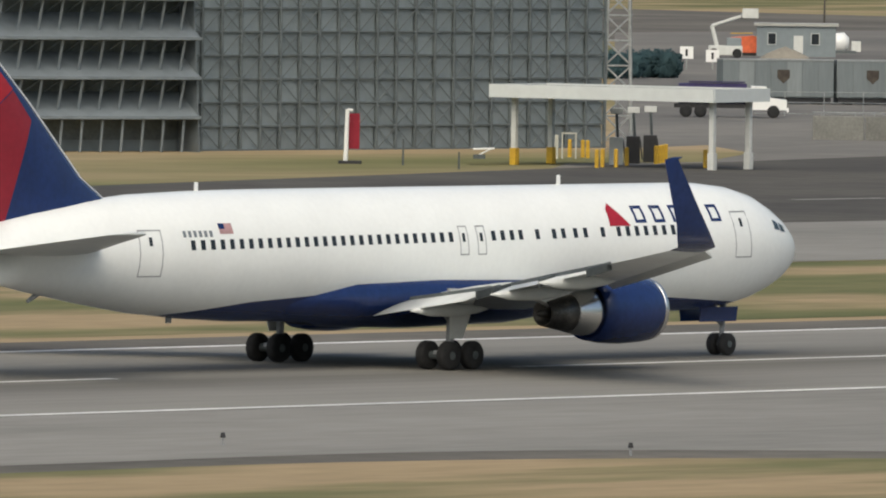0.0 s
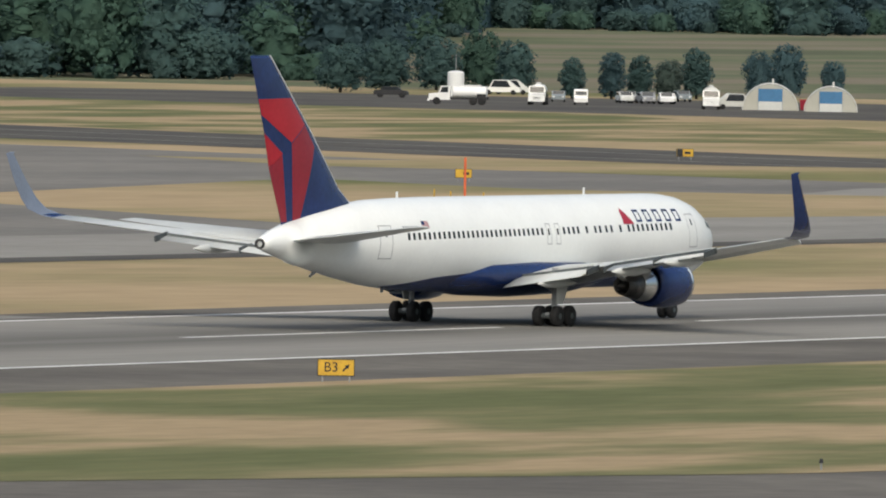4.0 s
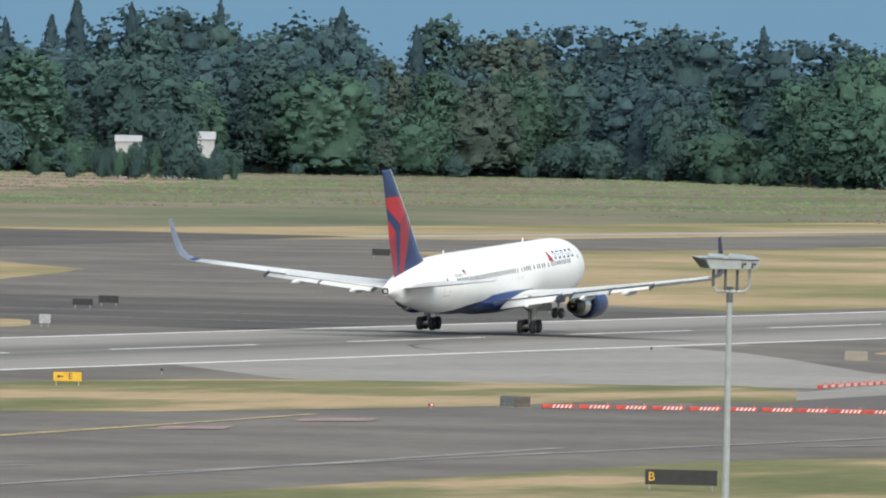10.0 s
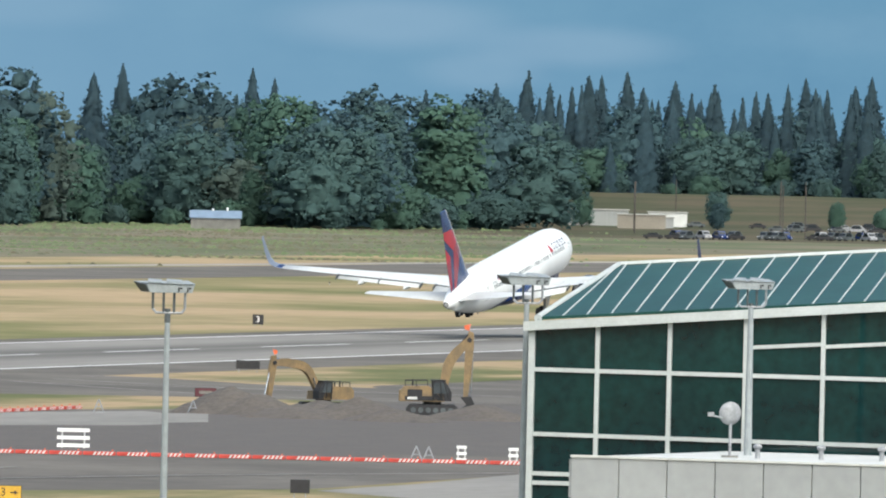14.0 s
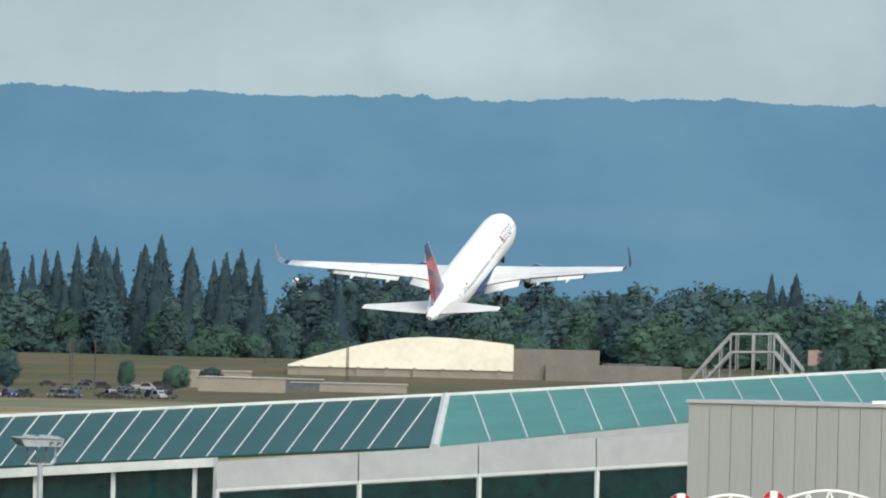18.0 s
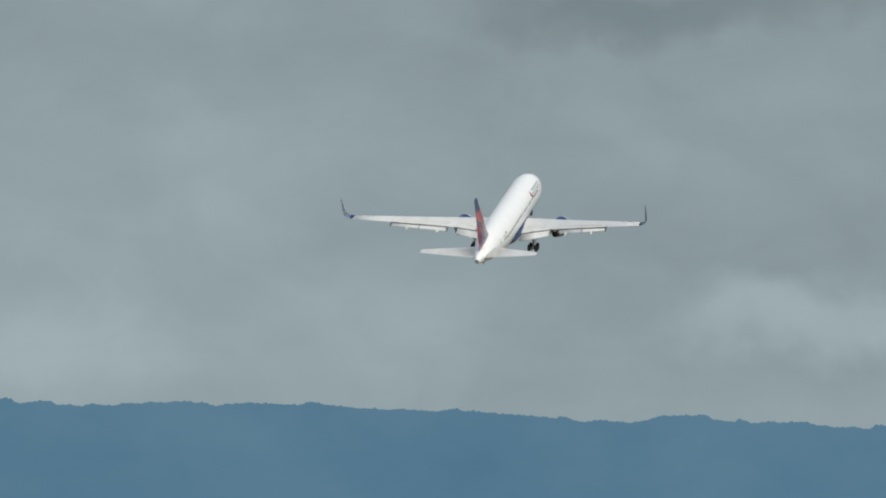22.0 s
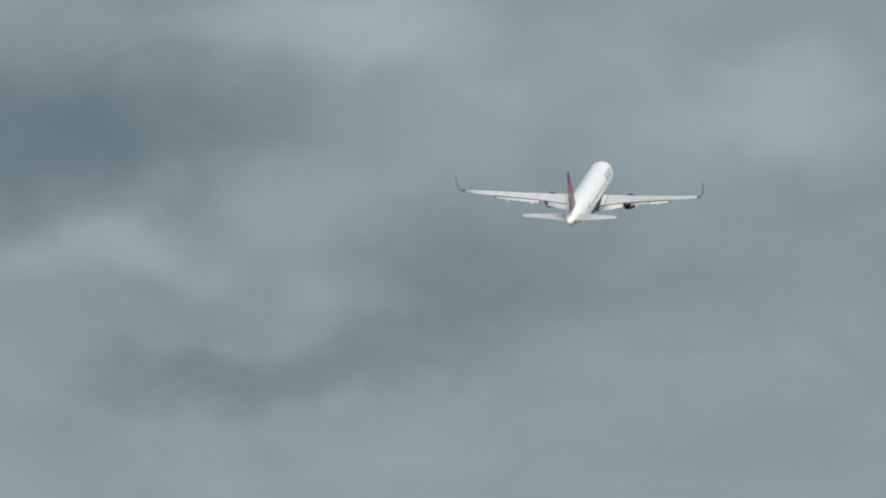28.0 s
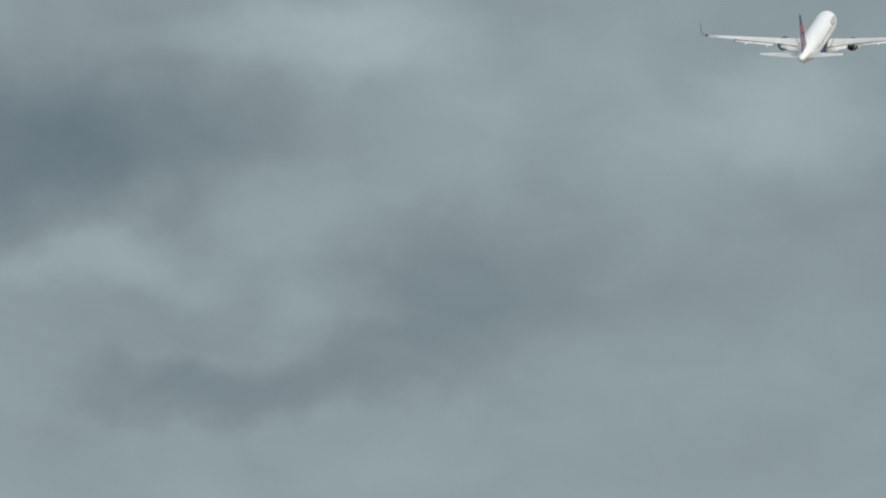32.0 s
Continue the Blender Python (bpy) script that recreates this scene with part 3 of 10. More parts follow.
sheet("exit_line", strip([(-360.4, 1280.6), (-347, 1266), (-333.3, 1254.6), (-310.5, 1251.7), (-280, 1252)], 0.6) + strip([(-359.6, 1263.2), (-345, 1243), (-331.2, 1225.1), (-315.7, 1217.3), (-280, 1216)], 0.5), 0.0412, "line_worn", "worn pale lines on the exit", "marking")
sheet("slab_wedge", [[(-238.5, 909), (-238.2, 936), (-237.8, 975), (-215, 975), (-215, 880), (-226.8, 893)]], 0.03, "concrete", "pale concrete wedge beside the asphalt", "slab")
# taxi lines
yel = []
yel += strip(curve([(-341.47, 474.22), (-352.57, 481.86), (-362.86, 491.98), (-372.06, 502.92), (-378.53, 512.38), (-385.11, 526.28), (-392.49, 544.11)]), 0.3)
yel += strip(curve([(-368.55, 546.11), (-364.73, 537.47), (-358.52, 527.20), (-353.21, 519.57), (-347.81, 512.55), (-343.73, 508.13), (-340.67, 505.47)]), 0.17)
yel += strip(curve([(-367.65, 545.07), (-363.76, 536.60), (-358.33, 527.49), (-353.03, 519.86), (-347.63, 512.83), (-343.55, 508.41), (-340.58, 505.61)]), 0.17)
yel += strip(curve([(-366.75, 544.03), (-362.79, 535.75), (-358.15, 527.78), (-352.85, 520.14), (-347.45, 513.11), (-343.37, 508.68), (-340.49, 505.74)]), 0.17)
yel += strip(curve([(-387.54, 922.47), (-376.21, 880.08), (-364.50, 846.05), (-352.45, 816.59), (-339.58, 789.95), (-328.33, 771.04), (-312.62, 747.54), (-298.71, 721.23), (-290.57, 703.87), (-283.76, 685.93), (-279.26, 668.60)]), 0.3)
yel += strip(curve([(-342.51, 795.92), (-324.54, 763.77), (-311.13, 742.39), (-294.85, 712.70), (-288.90, 699.82), (-282.55, 681.54), (-278.26, 665.51)]), 0.3)
yel += strip(curve([(-307.59, 730.09), (-307.74, 776.92)]), 0.8)
yel += strip(curve([(-309.18, 844.35), (-312.61, 890.10), (-316.36, 938.14)]), 0.8)
yel += strip(curve([(-319.60, 799.73), (-309.03, 780.18)]), 0.3)
pale = []
pale += strip(curve([(-337.69, 746.23), (-324.26, 725.37), (-310.98, 702.13), (-302.82, 685.27), (-295.13, 666.40), (-289.62, 644.72), (-284.83, 604.40)]), 0.4)
pale += strip(curve([(-310.00, 700.64), (-311.23, 720.33), (-310.07, 751.67)]), 0.75)
pale += strip(curve([(-273.18, 591.30), (-275.54, 622.88), (-274.74, 666.15)]), 0.75)
pale += strip(curve([(-279.26, 668.60), (-278.54, 636.14), (-272.67, 591.98)]), 0.75)
pale += strip(curve([(-309.13, 745.55), (-294.14, 728.90), (-276.56, 710.91)]), 0.75)
pale += strip(curve([(-274.37, 759.10), (-275.71, 726.60), (-272.69, 713.75), (-265.99, 698.64), (-259.54, 691.96)]), 0.4)
pale += strip(curve([(-276.77, 726.00), (-274.22, 744.66), (-277.62, 870.91)]), 0.75)
pale += strip(curve([(-276.77, 792.14), (-273.69, 866.86), (-269.54, 949.10)]), 0.75)
pale += strip(curve([(-330.84, 857.80), (-322.57, 886.04)]), 0.75)
pale += strip(curve([(-623.25, 919.58), (-736.43, 1121.85)]), 1.2)
pale += strip(curve([(-587.28, 837.51), (-746.80, 1125.50)]), 1.2)
pale += strip(curve([(-571.04, 820.97), (-594.92, 867.85)]), 1.2)
pale += strip(curve([(-604.74, 989.40), (-666.26, 1105.93), (-723.54, 1212.37)]), 1.2)
pale += strip(curve([(-650.49, 1670.37), (-677.21, 1752.67)]), 0.75)
pale += strip(curve([(-645.68, 1680.61), (-668.09, 1752.78)]), 0.75)
pale += strip(curve([(-354.67, 1258.46), (-311.74, 1254.45)]), 0.75)
pale += strip(curve([(-363.15, 1299.80), (-320.01, 1287.64)]), 0.75)
pale += strip(curve([(-354.48, 892.76), (-363.08, 925.63), (-367.82, 952.54)]), 0.75)
pale += strip(curve([(-272.69, 545.90), (-273.41, 570.84)]), 0.75)
pale += strip(curve([(-272.77, 565.65), (-288.23, 633.36)]), 0.75)
pale += strip(curve([(-269.22, 570.42), (-273.65, 601.36)]), 0.75)
pale += strip(curve([(-268.02, 889.20), (-255.63, 937.44), (-241.15, 970.86)]), 0.75)
pale += strip(curve([(-567.52, 778.06), (-564.00, 787.13)]), 1.2)
pale += strip(curve([(-564.90, 679.31), (-565.08, 688.13)]), 1.2)
pale += strip(curve([(-486.73, 712.64), (-483.15, 717.88)]), 1.2)
pale += strip(curve([(-564.34, 696.15), (-564.41, 702.20)]), 1.2)
yel += strip([(-307.74, 688.75), (-308.10, 730.82), (-309.57, 779.31)], 0.9)
for k in range(26):
    a, b = Vector((-309.93, 842.44)), Vector((-313.91, 905.61))
    yel += strip([tuple(a + (b - a) * (k / 26)), tuple(a + (b - a) * ((k + 0.62) / 26))], 0.9)
pale += strip([(-329.80, 867.81), (-322.60, 883.00)], 0.9) + strip([(-291.04, 771.25), (-286.02, 775.74)], 0.7) + strip([(-290.85, 786.97), (-286.24, 799.59)], 0.6) + strip([(-291.31, 802.20), (-287.19, 807.04)], 0.6) + strip([(-309.60, 885.82), (-308.98, 891.41)], 1.8)
sheet("taxi_line", yel, 0.048, "line_yellow", "worn yellow taxiway guide lines", "marking")
sheet("apron_line", pale, 0.046, "line_worn", "worn pale taxiway and apron lines", "marking")
sheet("hold_marking", [[(-307.96, 717.62), (-304.58, 722.94), (-306.59, 729.26), (-310.00, 723.87)], [(-307.70, 717.38), (-304.38, 722.48), (-306.39, 728.78), (-309.72, 723.61)], [(-307.09, 743.82), (-304.08, 748.57), (-305.73, 754.27), (-308.76, 749.46)], [(-309.61, 886.40), (-306.68, 891.56), (-309.12, 900.87), (-312.07, 895.61)], [(-310.57, 916.97), (-307.31, 922.86), (-309.33, 931.27), (-312.61, 925.29)], [(-309.39, 886.42), (-306.57, 891.36), (-308.52, 899.23), (-311.36, 894.22)], [(-310.96, 918.20), (-307.93, 923.65), (-309.96, 932.08), (-313.00, 926.54)]], 0.05, "hold_pink", "worn red and white holding marks", "marking")

sheet("earthworks", [rounded([(-322, 1090), (-300, 1300), (-262, 1300), (-262, 990), (-285, 1000), (-315, 1050)], 8)], 0.026, "dirt", "bare grey-brown earth of the works area", "ground")
sheet("apron_near", [rounded([(-237, 909), (-240, 965), (-238, 1200), (-120, 1200), (-120, 890)], 4)], 0.02, "concrete", "pale concrete apron", "apron")

# ---- sky, hills ----
def ramp(nt, pts, src=None):
    r = nt.nodes.new("ShaderNodeValToRGB")
    for i, (p, c) in enumerate(pts):
        e = r.color_ramp.elements[i] if i < 2 else r.color_ramp.elements.new(p)
        e.position, e.color = p, (*c, 1) if isinstance(c, tuple) else (c, c, c, 1)
    if src:
        nt.links.new(src, r.inputs[0])
    return r


def sky_mat():
    """Layers of cloud; u and v of the UV map are degrees left of the runway's heading and degrees up."""
    m = bpy.data.materials.new("grey_layered_cloud")
    m.use_nodes = True
    nt = m.node_tree
    nt.nodes.clear()
    out, em = nt.nodes.new("ShaderNodeOutputMaterial"), nt.nodes.new("ShaderNodeEmission")
    uv = nt.nodes.new("ShaderNodeUVMap")
    uv.uv_map = "UVMap"
    def nz(scale, stretch, off, detail=5, rough=0.5, dist=0.3):
        mp = nt.nodes.new("ShaderNodeMapping")
        mp.inputs["Scale"].default_value, mp.inputs["Location"].default_value = (*stretch, 1), (*off, 0)
        nt.links.new(uv.outputs[0], mp.inputs[0])
        n = nt.nodes.new("ShaderNodeTexNoise")
        n.inputs["Scale"].default_value, n.inputs["Detail"].default_value, n.inputs["Roughness"].default_value, n.inputs["Distortion"].default_value = scale, detail, rough, dist
        nt.links.new(mp.outputs[0], n.inputs["Vector"])
        return n.outputs["Fac"]
    big, small = nz(0.6, (1, 1.9), (3.1, 0.4), 4, 0.45, 0.5), nz(2.2, (1, 1.6), (0.3, 7.7), 6, 0.55, 0.6)
    ad = nt.nodes.new("ShaderNodeMath")
    ad.operation, ad.inputs[2].default_value = "MULTIPLY_ADD", 0.0
    ad.inputs[1].default_value = 0.15
    nt.links.new(small, ad.inputs[0])
    b2 = nt.nodes.new("ShaderNodeMath")
    b2.operation, b2.inputs[1].default_value, b2.inputs[2].default_value = "MULTIPLY_ADD", 0.24, 0.45
    nt.links.new(big, b2.inputs[0])
    nt.links.new(b2.outputs[0], ad.inputs[2])
    se = nt.nodes.new("ShaderNodeSeparateXYZ")
    nt.links.new(uv.outputs[0], se.inputs[0])
    low = nt.nodes.new("ShaderNodeMapRange")          # paler towards the horizon
    low.interpolation_type = "SMOOTHSTEP"
    low.inputs["From Min"].default_value, low.inputs["From Max"].default_value = 1.9, 0.6
    low.inputs["To Min"].default_value, low.inputs["To Max"].default_value = 0.0, 0.1
    nt.links.new(se.outputs[1], low.inputs["Value"])
    a0 = nt.nodes.new("ShaderNodeMath")
    a0.operation = "ADD"
    nt.links.new(ad.outputs[0], a0.inputs[0])
    nt.links.new(low.outputs[0], a0.inputs[1])
    val = a0.outputs[0]
    warp = nt.nodes.new("ShaderNodeVectorMath")
    warp.operation = "MULTIPLY_ADD"
    wn_ = nt.nodes.new("ShaderNodeTexNoise")
    wn_.inputs["Scale"].default_value, wn_.inputs["Detail"].default_value = 1.9, 5
    nt.links.new(uv.outputs[0], wn_.inputs["Vector"])
    warp.inputs[1].default_value = (0.75, 0.5, 0)
    nt.links.new(wn_.outputs["Color"], warp.inputs[0])
    nt.links.new(uv.outputs[0], warp.inputs[2])
    # soft-edged cloud masses: place, half size, lightness
    for az, el, ra, re, v in CLOUDS:
        mp = nt.nodes.new("ShaderNodeMapping")
        mp.inputs["Location"].default_value = (-(az + 0.375) / ra, -(el + 0.25) / re, 0)
        mp.inputs["Scale"].default_value = (1 / ra, 1 / re, 0)
        nt.links.new(warp.outputs[0], mp.inputs[0])
        le = nt.nodes.new("ShaderNodeVectorMath")
        le.operation = "LENGTH"
        nt.links.new(mp.outputs[0], le.inputs[0])
        mr = nt.nodes.new("ShaderNodeMapRange")
        mr.interpolation_type = "SMOOTHSTEP"
        mr.inputs["From Min"].default_value, mr.inputs["From Max"].default_value = 1.15, 0.2
        mr.inputs["To Min"].default_value, mr.inputs["To Max"].default_value = 0.0, v
        nt.links.new(le.outputs["Value"], mr.inputs["Value"])
        a2 = nt.nodes.new("ShaderNodeMath")
        a2.operation = "ADD"
        nt.links.new(val, a2.inputs[0])
        nt.links.new(mr.outputs[0], a2.inputs[1])
        val = a2.outputs[0]
    r = ramp(nt, [(0.25, (0.14, 0.198, 0.256)), (0.45, (0.246, 0.308, 0.352)), (0.58, (0.316, 0.382, 0.42)), (0.7, (0.388, 0.466, 0.512)), (0.95, (0.55, 0.65, 0.7))], val)
    nt.links.new(r.outputs[0], em.inputs[0])
    em.inputs["Strength"].default_value = 0.76
    nt.links.new(em.outputs[0], out.inputs[0])
    return m


CLOUDS = [
    (10.05, 3.27, 1.15, 0.42, -0.26),
    (8.859, 3.713, 0.7, 0.22, 0.160),
    (7.022, 3.410, 0.5, 0.3, 0.12),
    (9.217, 2.366, 0.8, 0.15, -0.16),
    (8.811, 2.692, 0.4, 0.2, 0.096),
    (8.355, 2.747, 0.6, 0.3, -0.112),
    (9.729, 2.821, 0.6, 0.16, 0.112),
    (7.887, 3.194, 0.3, 0.4, -0.064),
    (8.522, 2.474, 0.5, 0.18, -0.096),
    (8.577, 1.206, 0.56, 0.17, 0.18),
    (7.989, 1.166, 0.4, 0.15, 0.128),
    (10.402, 2.020, 0.9, 0.7, 0.032),
    (11.445, 1.036, 0.45, 0.16, 0.05),
    (11.507, 1.053, 0.9, 0.25, 0.06),
    (10.097, 1.217, 0.7, 0.25, 0.06),
    (12.796, 0.931, 1.4, 0.3, 0.03),
    (11.7, 1.7, 1.4, 0.5, 0.09),
    (10.1, 1.85, 1.5, 0.5, 0.04),
    (7.9, 3.35, 1.0, 0.45, 0.09),
    (9.0, 3.05, 0.5, 0.22, 0.07),
]


def ring(name, radius, a0, a1, step, lower, upper, material, label, category):
    """An upright sheet round the car park; its UV map holds the bearing and the elevation in degrees."""
    bm = bmesh.new()
    lay = bm.loops.layers.uv.new("UVMap")
    cols = []
    n = int((a1 - a0) / step) + 1
    for i in range(n):
        az = a0 + step * i
        a, top, low = radians(az), upper(az), lower
        col = []
        for k in range(9):
            z = low + (top - low) * k / 8
            col.append((bm.verts.new((-radius * math.sin(a), radius * math.cos(a), z)), az, math.degrees(math.atan2(z - EYE[2], radius))))
        cols.append(col)
    for a, b in zip(cols, cols[1:]):
        for k in range(8):
            q = (a[k], b[k], b[k + 1], a[k + 1])
            f = bm.faces.new([v[0] for v in q])
            for lp, v in zip(f.loops, q):
                lp[lay].uv = (v[1], v[2])
    return structure(name, bm, material, label, category)


ring("backdrop_sky", 4900, 0, 360, 2.0, -40, lambda a: 900, sky_mat(), "grey overcast sky with layered clouds", "sky")


def ridge(az):
    v = 369 + 9 * noise.noise((az * 1.4, 3.3, 0)) + 7 * noise.noise((az * 4.1, 1.3, 0)) + 3 * noise.noise((az * 17, 5, 0)) + 5 * abs(noise.noise((az * 45, 9, 0))) + 3 * max(0, noise.noise((az * 90, 2, 0)))
    v += 7 * max(0.0, min(1.0, 3 * (noise.noise((az * 12, 4.4, 0)) - 0.05))) * (0.7 + 0.6 * abs(noise.noise((az * 60, 7, 0))))
    v -= 9 * max(0, min(1, (10.6 - az) / 1.5))
    return EYE[2] + 4700 * v / 26352


def hill_mat():
    # Daylight and blue haze are both in the colour these hills emit.
    m = bpy.data.materials.new("forested_hill_with_haze_glow")
    m.use_nodes = True
    nt = m.node_tree
    nt.nodes.clear()
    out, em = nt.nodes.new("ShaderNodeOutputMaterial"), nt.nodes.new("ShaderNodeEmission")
    uv = nt.nodes.new("ShaderNodeUVMap")
    uv.uv_map = "UVMap"
    mp = nt.nodes.new("ShaderNodeMapping")
    mp.inputs["Scale"].default_value = (0.9, 1.5, 1)
    nt.links.new(uv.outputs[0], mp.inputs[0])
    n = nt.nodes.new("ShaderNodeTexNoise")
    n.inputs["Scale"].default_value, n.inputs["Detail"].default_value, n.inputs["Roughness"].default_value = 1.3, 7, 0.6
    nt.links.new(mp.outputs[0], n.inputs["Vector"])
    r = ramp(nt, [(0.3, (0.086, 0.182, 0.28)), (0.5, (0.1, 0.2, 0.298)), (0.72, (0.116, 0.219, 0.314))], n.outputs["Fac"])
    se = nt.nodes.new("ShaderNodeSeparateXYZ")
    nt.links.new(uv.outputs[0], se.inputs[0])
    far = nt.nodes.new("ShaderNodeMapRange")             # paler haze towards the west is mixed into the emitted colour
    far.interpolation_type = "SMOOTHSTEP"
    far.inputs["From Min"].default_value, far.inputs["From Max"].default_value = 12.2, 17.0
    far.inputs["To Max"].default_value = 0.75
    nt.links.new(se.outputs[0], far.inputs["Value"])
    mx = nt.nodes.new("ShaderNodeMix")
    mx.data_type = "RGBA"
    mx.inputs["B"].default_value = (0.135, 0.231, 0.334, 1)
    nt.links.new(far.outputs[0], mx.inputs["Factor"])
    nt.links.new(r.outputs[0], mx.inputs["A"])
    # paler clearings, and farther slopes with haze in the emitted colour
    base = mx.outputs["Result"]
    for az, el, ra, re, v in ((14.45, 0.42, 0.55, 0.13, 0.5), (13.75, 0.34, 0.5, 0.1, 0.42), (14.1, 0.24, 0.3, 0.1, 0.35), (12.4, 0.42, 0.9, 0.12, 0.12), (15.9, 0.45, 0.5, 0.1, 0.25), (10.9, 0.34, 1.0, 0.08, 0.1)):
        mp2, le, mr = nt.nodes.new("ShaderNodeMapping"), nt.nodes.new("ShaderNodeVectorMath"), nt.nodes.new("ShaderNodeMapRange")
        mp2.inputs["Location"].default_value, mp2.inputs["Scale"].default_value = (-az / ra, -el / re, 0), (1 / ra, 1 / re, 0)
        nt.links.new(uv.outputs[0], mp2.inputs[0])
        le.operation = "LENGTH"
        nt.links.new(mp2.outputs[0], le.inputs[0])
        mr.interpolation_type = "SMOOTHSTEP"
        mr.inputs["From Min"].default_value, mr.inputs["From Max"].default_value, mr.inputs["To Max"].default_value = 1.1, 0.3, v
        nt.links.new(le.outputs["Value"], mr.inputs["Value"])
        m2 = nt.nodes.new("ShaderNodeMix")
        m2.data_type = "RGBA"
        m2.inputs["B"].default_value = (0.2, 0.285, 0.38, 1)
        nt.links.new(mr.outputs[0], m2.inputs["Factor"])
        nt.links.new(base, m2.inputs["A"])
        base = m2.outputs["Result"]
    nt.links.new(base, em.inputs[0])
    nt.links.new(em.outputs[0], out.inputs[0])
    return m


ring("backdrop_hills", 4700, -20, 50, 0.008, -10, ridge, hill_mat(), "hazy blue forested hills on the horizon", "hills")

# ---- the airliner ----
# its own space: x to its right, y ahead, z up, from the ground between the main wheels
FUS = [(0.0, 4.40, 0.04, 0.04), (0.12, 4.40, 0.36, 0.36), (0.4, 4.40, 0.7, 0.68), (0.9, 4.42, 1.08, 1.06), (1.6, 4.46, 1.46, 1.46), (2.5, 4.52, 1.8, 1.86), (3.6, 4.58, 2.1, 2.24),
       (5.0, 4.6, 2.34, 2.52), (6.8, 4.6, 2.48, 2.68), (8.5, 4.6, 2.515, 2.705), (20, 4.6, 2.515, 2.705), (33, 4.6, 2.515, 2.705), (36, 4.62, 2.5, 2.68), (39, 4.68, 2.42, 2.58), (42, 4.77, 2.22, 2.4),
       (45, 4.86, 1.88, 2.06), (48, 4.9, 1.42, 1.6), (50.5, 4.92, 1.0, 1.13), (52.2, 4.9, 0.66, 0.74), (53.2, 4.86, 0.45, 0.48), (53.7, 4.83, 0.32, 0.32)]
NOSE = 27.55
FUS = [(0.45 + s * 8.05 / 8.5 if s < 8.5 else s, z, w, h) for s, z, w, h in FUS]


def fus_at(s):
    a = np.array(FUS)
    return [float(np.interp(s, a[:, 0], a[:, k])) for k in (1, 2, 3)]


def skin(fwd, z, off=0.0):
    """The fuselage's half width at a station and a height."""
    zc, w, h = fus_at(NOSE - fwd)
    return w * math.sqrt(max(0.0, 1 - ((z - zc) / h) ** 2)) + off


def foil(n=9):
    """Chord fractions and half thicknesses, upper then lower."""
    xs = [0.5 * (1 - math.cos(math.pi * i / n)) for i in range(n + 1)]
    th = lambda x: 5 * (0.2969 * math.sqrt(x) - 0.126 * x - 0.3516 * x * x + 0.2843 * x ** 3 - 0.1036 * x ** 4)
    return [(x, th(x)) for x in xs] + [(x, -th(x) * 0.8) for x in reversed(xs[1:-1])]


def wing_bm(secs, side):
    """Sections of (x, z, leading edge, chord, thickness, lean of the thickness)."""
    rings = []
    for x, z, le, c, tk, lean in secs:
        a = radians(lean)
        rings.append([(side * (x - math.sin(a) * v * c * tk), le - u * c, z + math.cos(a) * v * c * tk) for u, v in foil()])
    return loft(bmesh.new(), rings)


def livery_mat():
    m = mat("white_airliner_paint", (0.85, 0.862, 0.84), 0.25, var=0.015, scale=0.5)
    nt = m.node_tree
    b = nt.nodes["Principled BSDF"]
    old = b.inputs["Base Color"].links[0].from_socket
    tc = nt.nodes.new("ShaderNodeTexCoord")
    sp = nt.nodes.new("ShaderNodeSeparateXYZ")
    nt.links.new(tc.outputs["Object"], sp.inputs[0])
    mr = nt.nodes.new("ShaderNodeMapRange")
    mr.inputs["From Min"].default_value, mr.inputs["From Max"].default_value = -20, 28
    nt.links.new(sp.outputs[1], mr.inputs["Value"])
    # height of the blue belly's upper edge along the fuselage, as a share of 4 m
    cut = ramp(nt, [((y + 20) / 48, z / 4) for y, z in ((-16.5, 1.75), (-13.0, 2.3), (-9, 2.8), (-2, 3.2), (5, 3.2), (14, 2.75), (24, 2.2), (27, 2.0))], mr.outputs[0])
    sc = nt.nodes.new("ShaderNodeMath")
    sc.operation, sc.inputs[1].default_value = "MULTIPLY", 4.0
    rgb = nt.nodes.new("ShaderNodeSeparateColor")
    nt.links.new(cut.outputs[0], rgb.inputs[0])
    nt.links.new(rgb.outputs[0], sc.inputs[0])
    lt = nt.nodes.new("ShaderNodeMath")
    lt.operation = "LESS_THAN"
    nt.links.new(sp.outputs[2], lt.inputs[0])
    nt.links.new(sc.outputs[0], lt.inputs[1])
    mx = nt.nodes.new("ShaderNodeMix")
    mx.data_type = "RGBA"
    nt.links.new(lt.outputs[0], mx.inputs["Factor"])
    nt.links.new(old, mx.inputs["A"])
    mx.inputs["B"].default_value = (0.012, 0.03, 0.115, 1)
    nt.links.new(mx.outputs["Result"], b.inputs["Base Color"])
    return m


def fin_half(fwd, z):
    """The fin's half thickness."""
    le = np.interp(z, [6.0, 6.97, 7.85, 10.95, 15.3], [-14.9, -15.97, -17.38, -20.54, -25.43])
    te = -23.87 - (z - 5.95) * 0.408
    c = le - te
    u = min(max((le - fwd) / c, 0.0), 1.0)
    th = 5 * (0.2969 * math.sqrt(u) - 0.126 * u - 0.3516 * u * u + 0.2843 * u ** 3 - 0.1036 * u ** 4)
    return th * c * 0.085


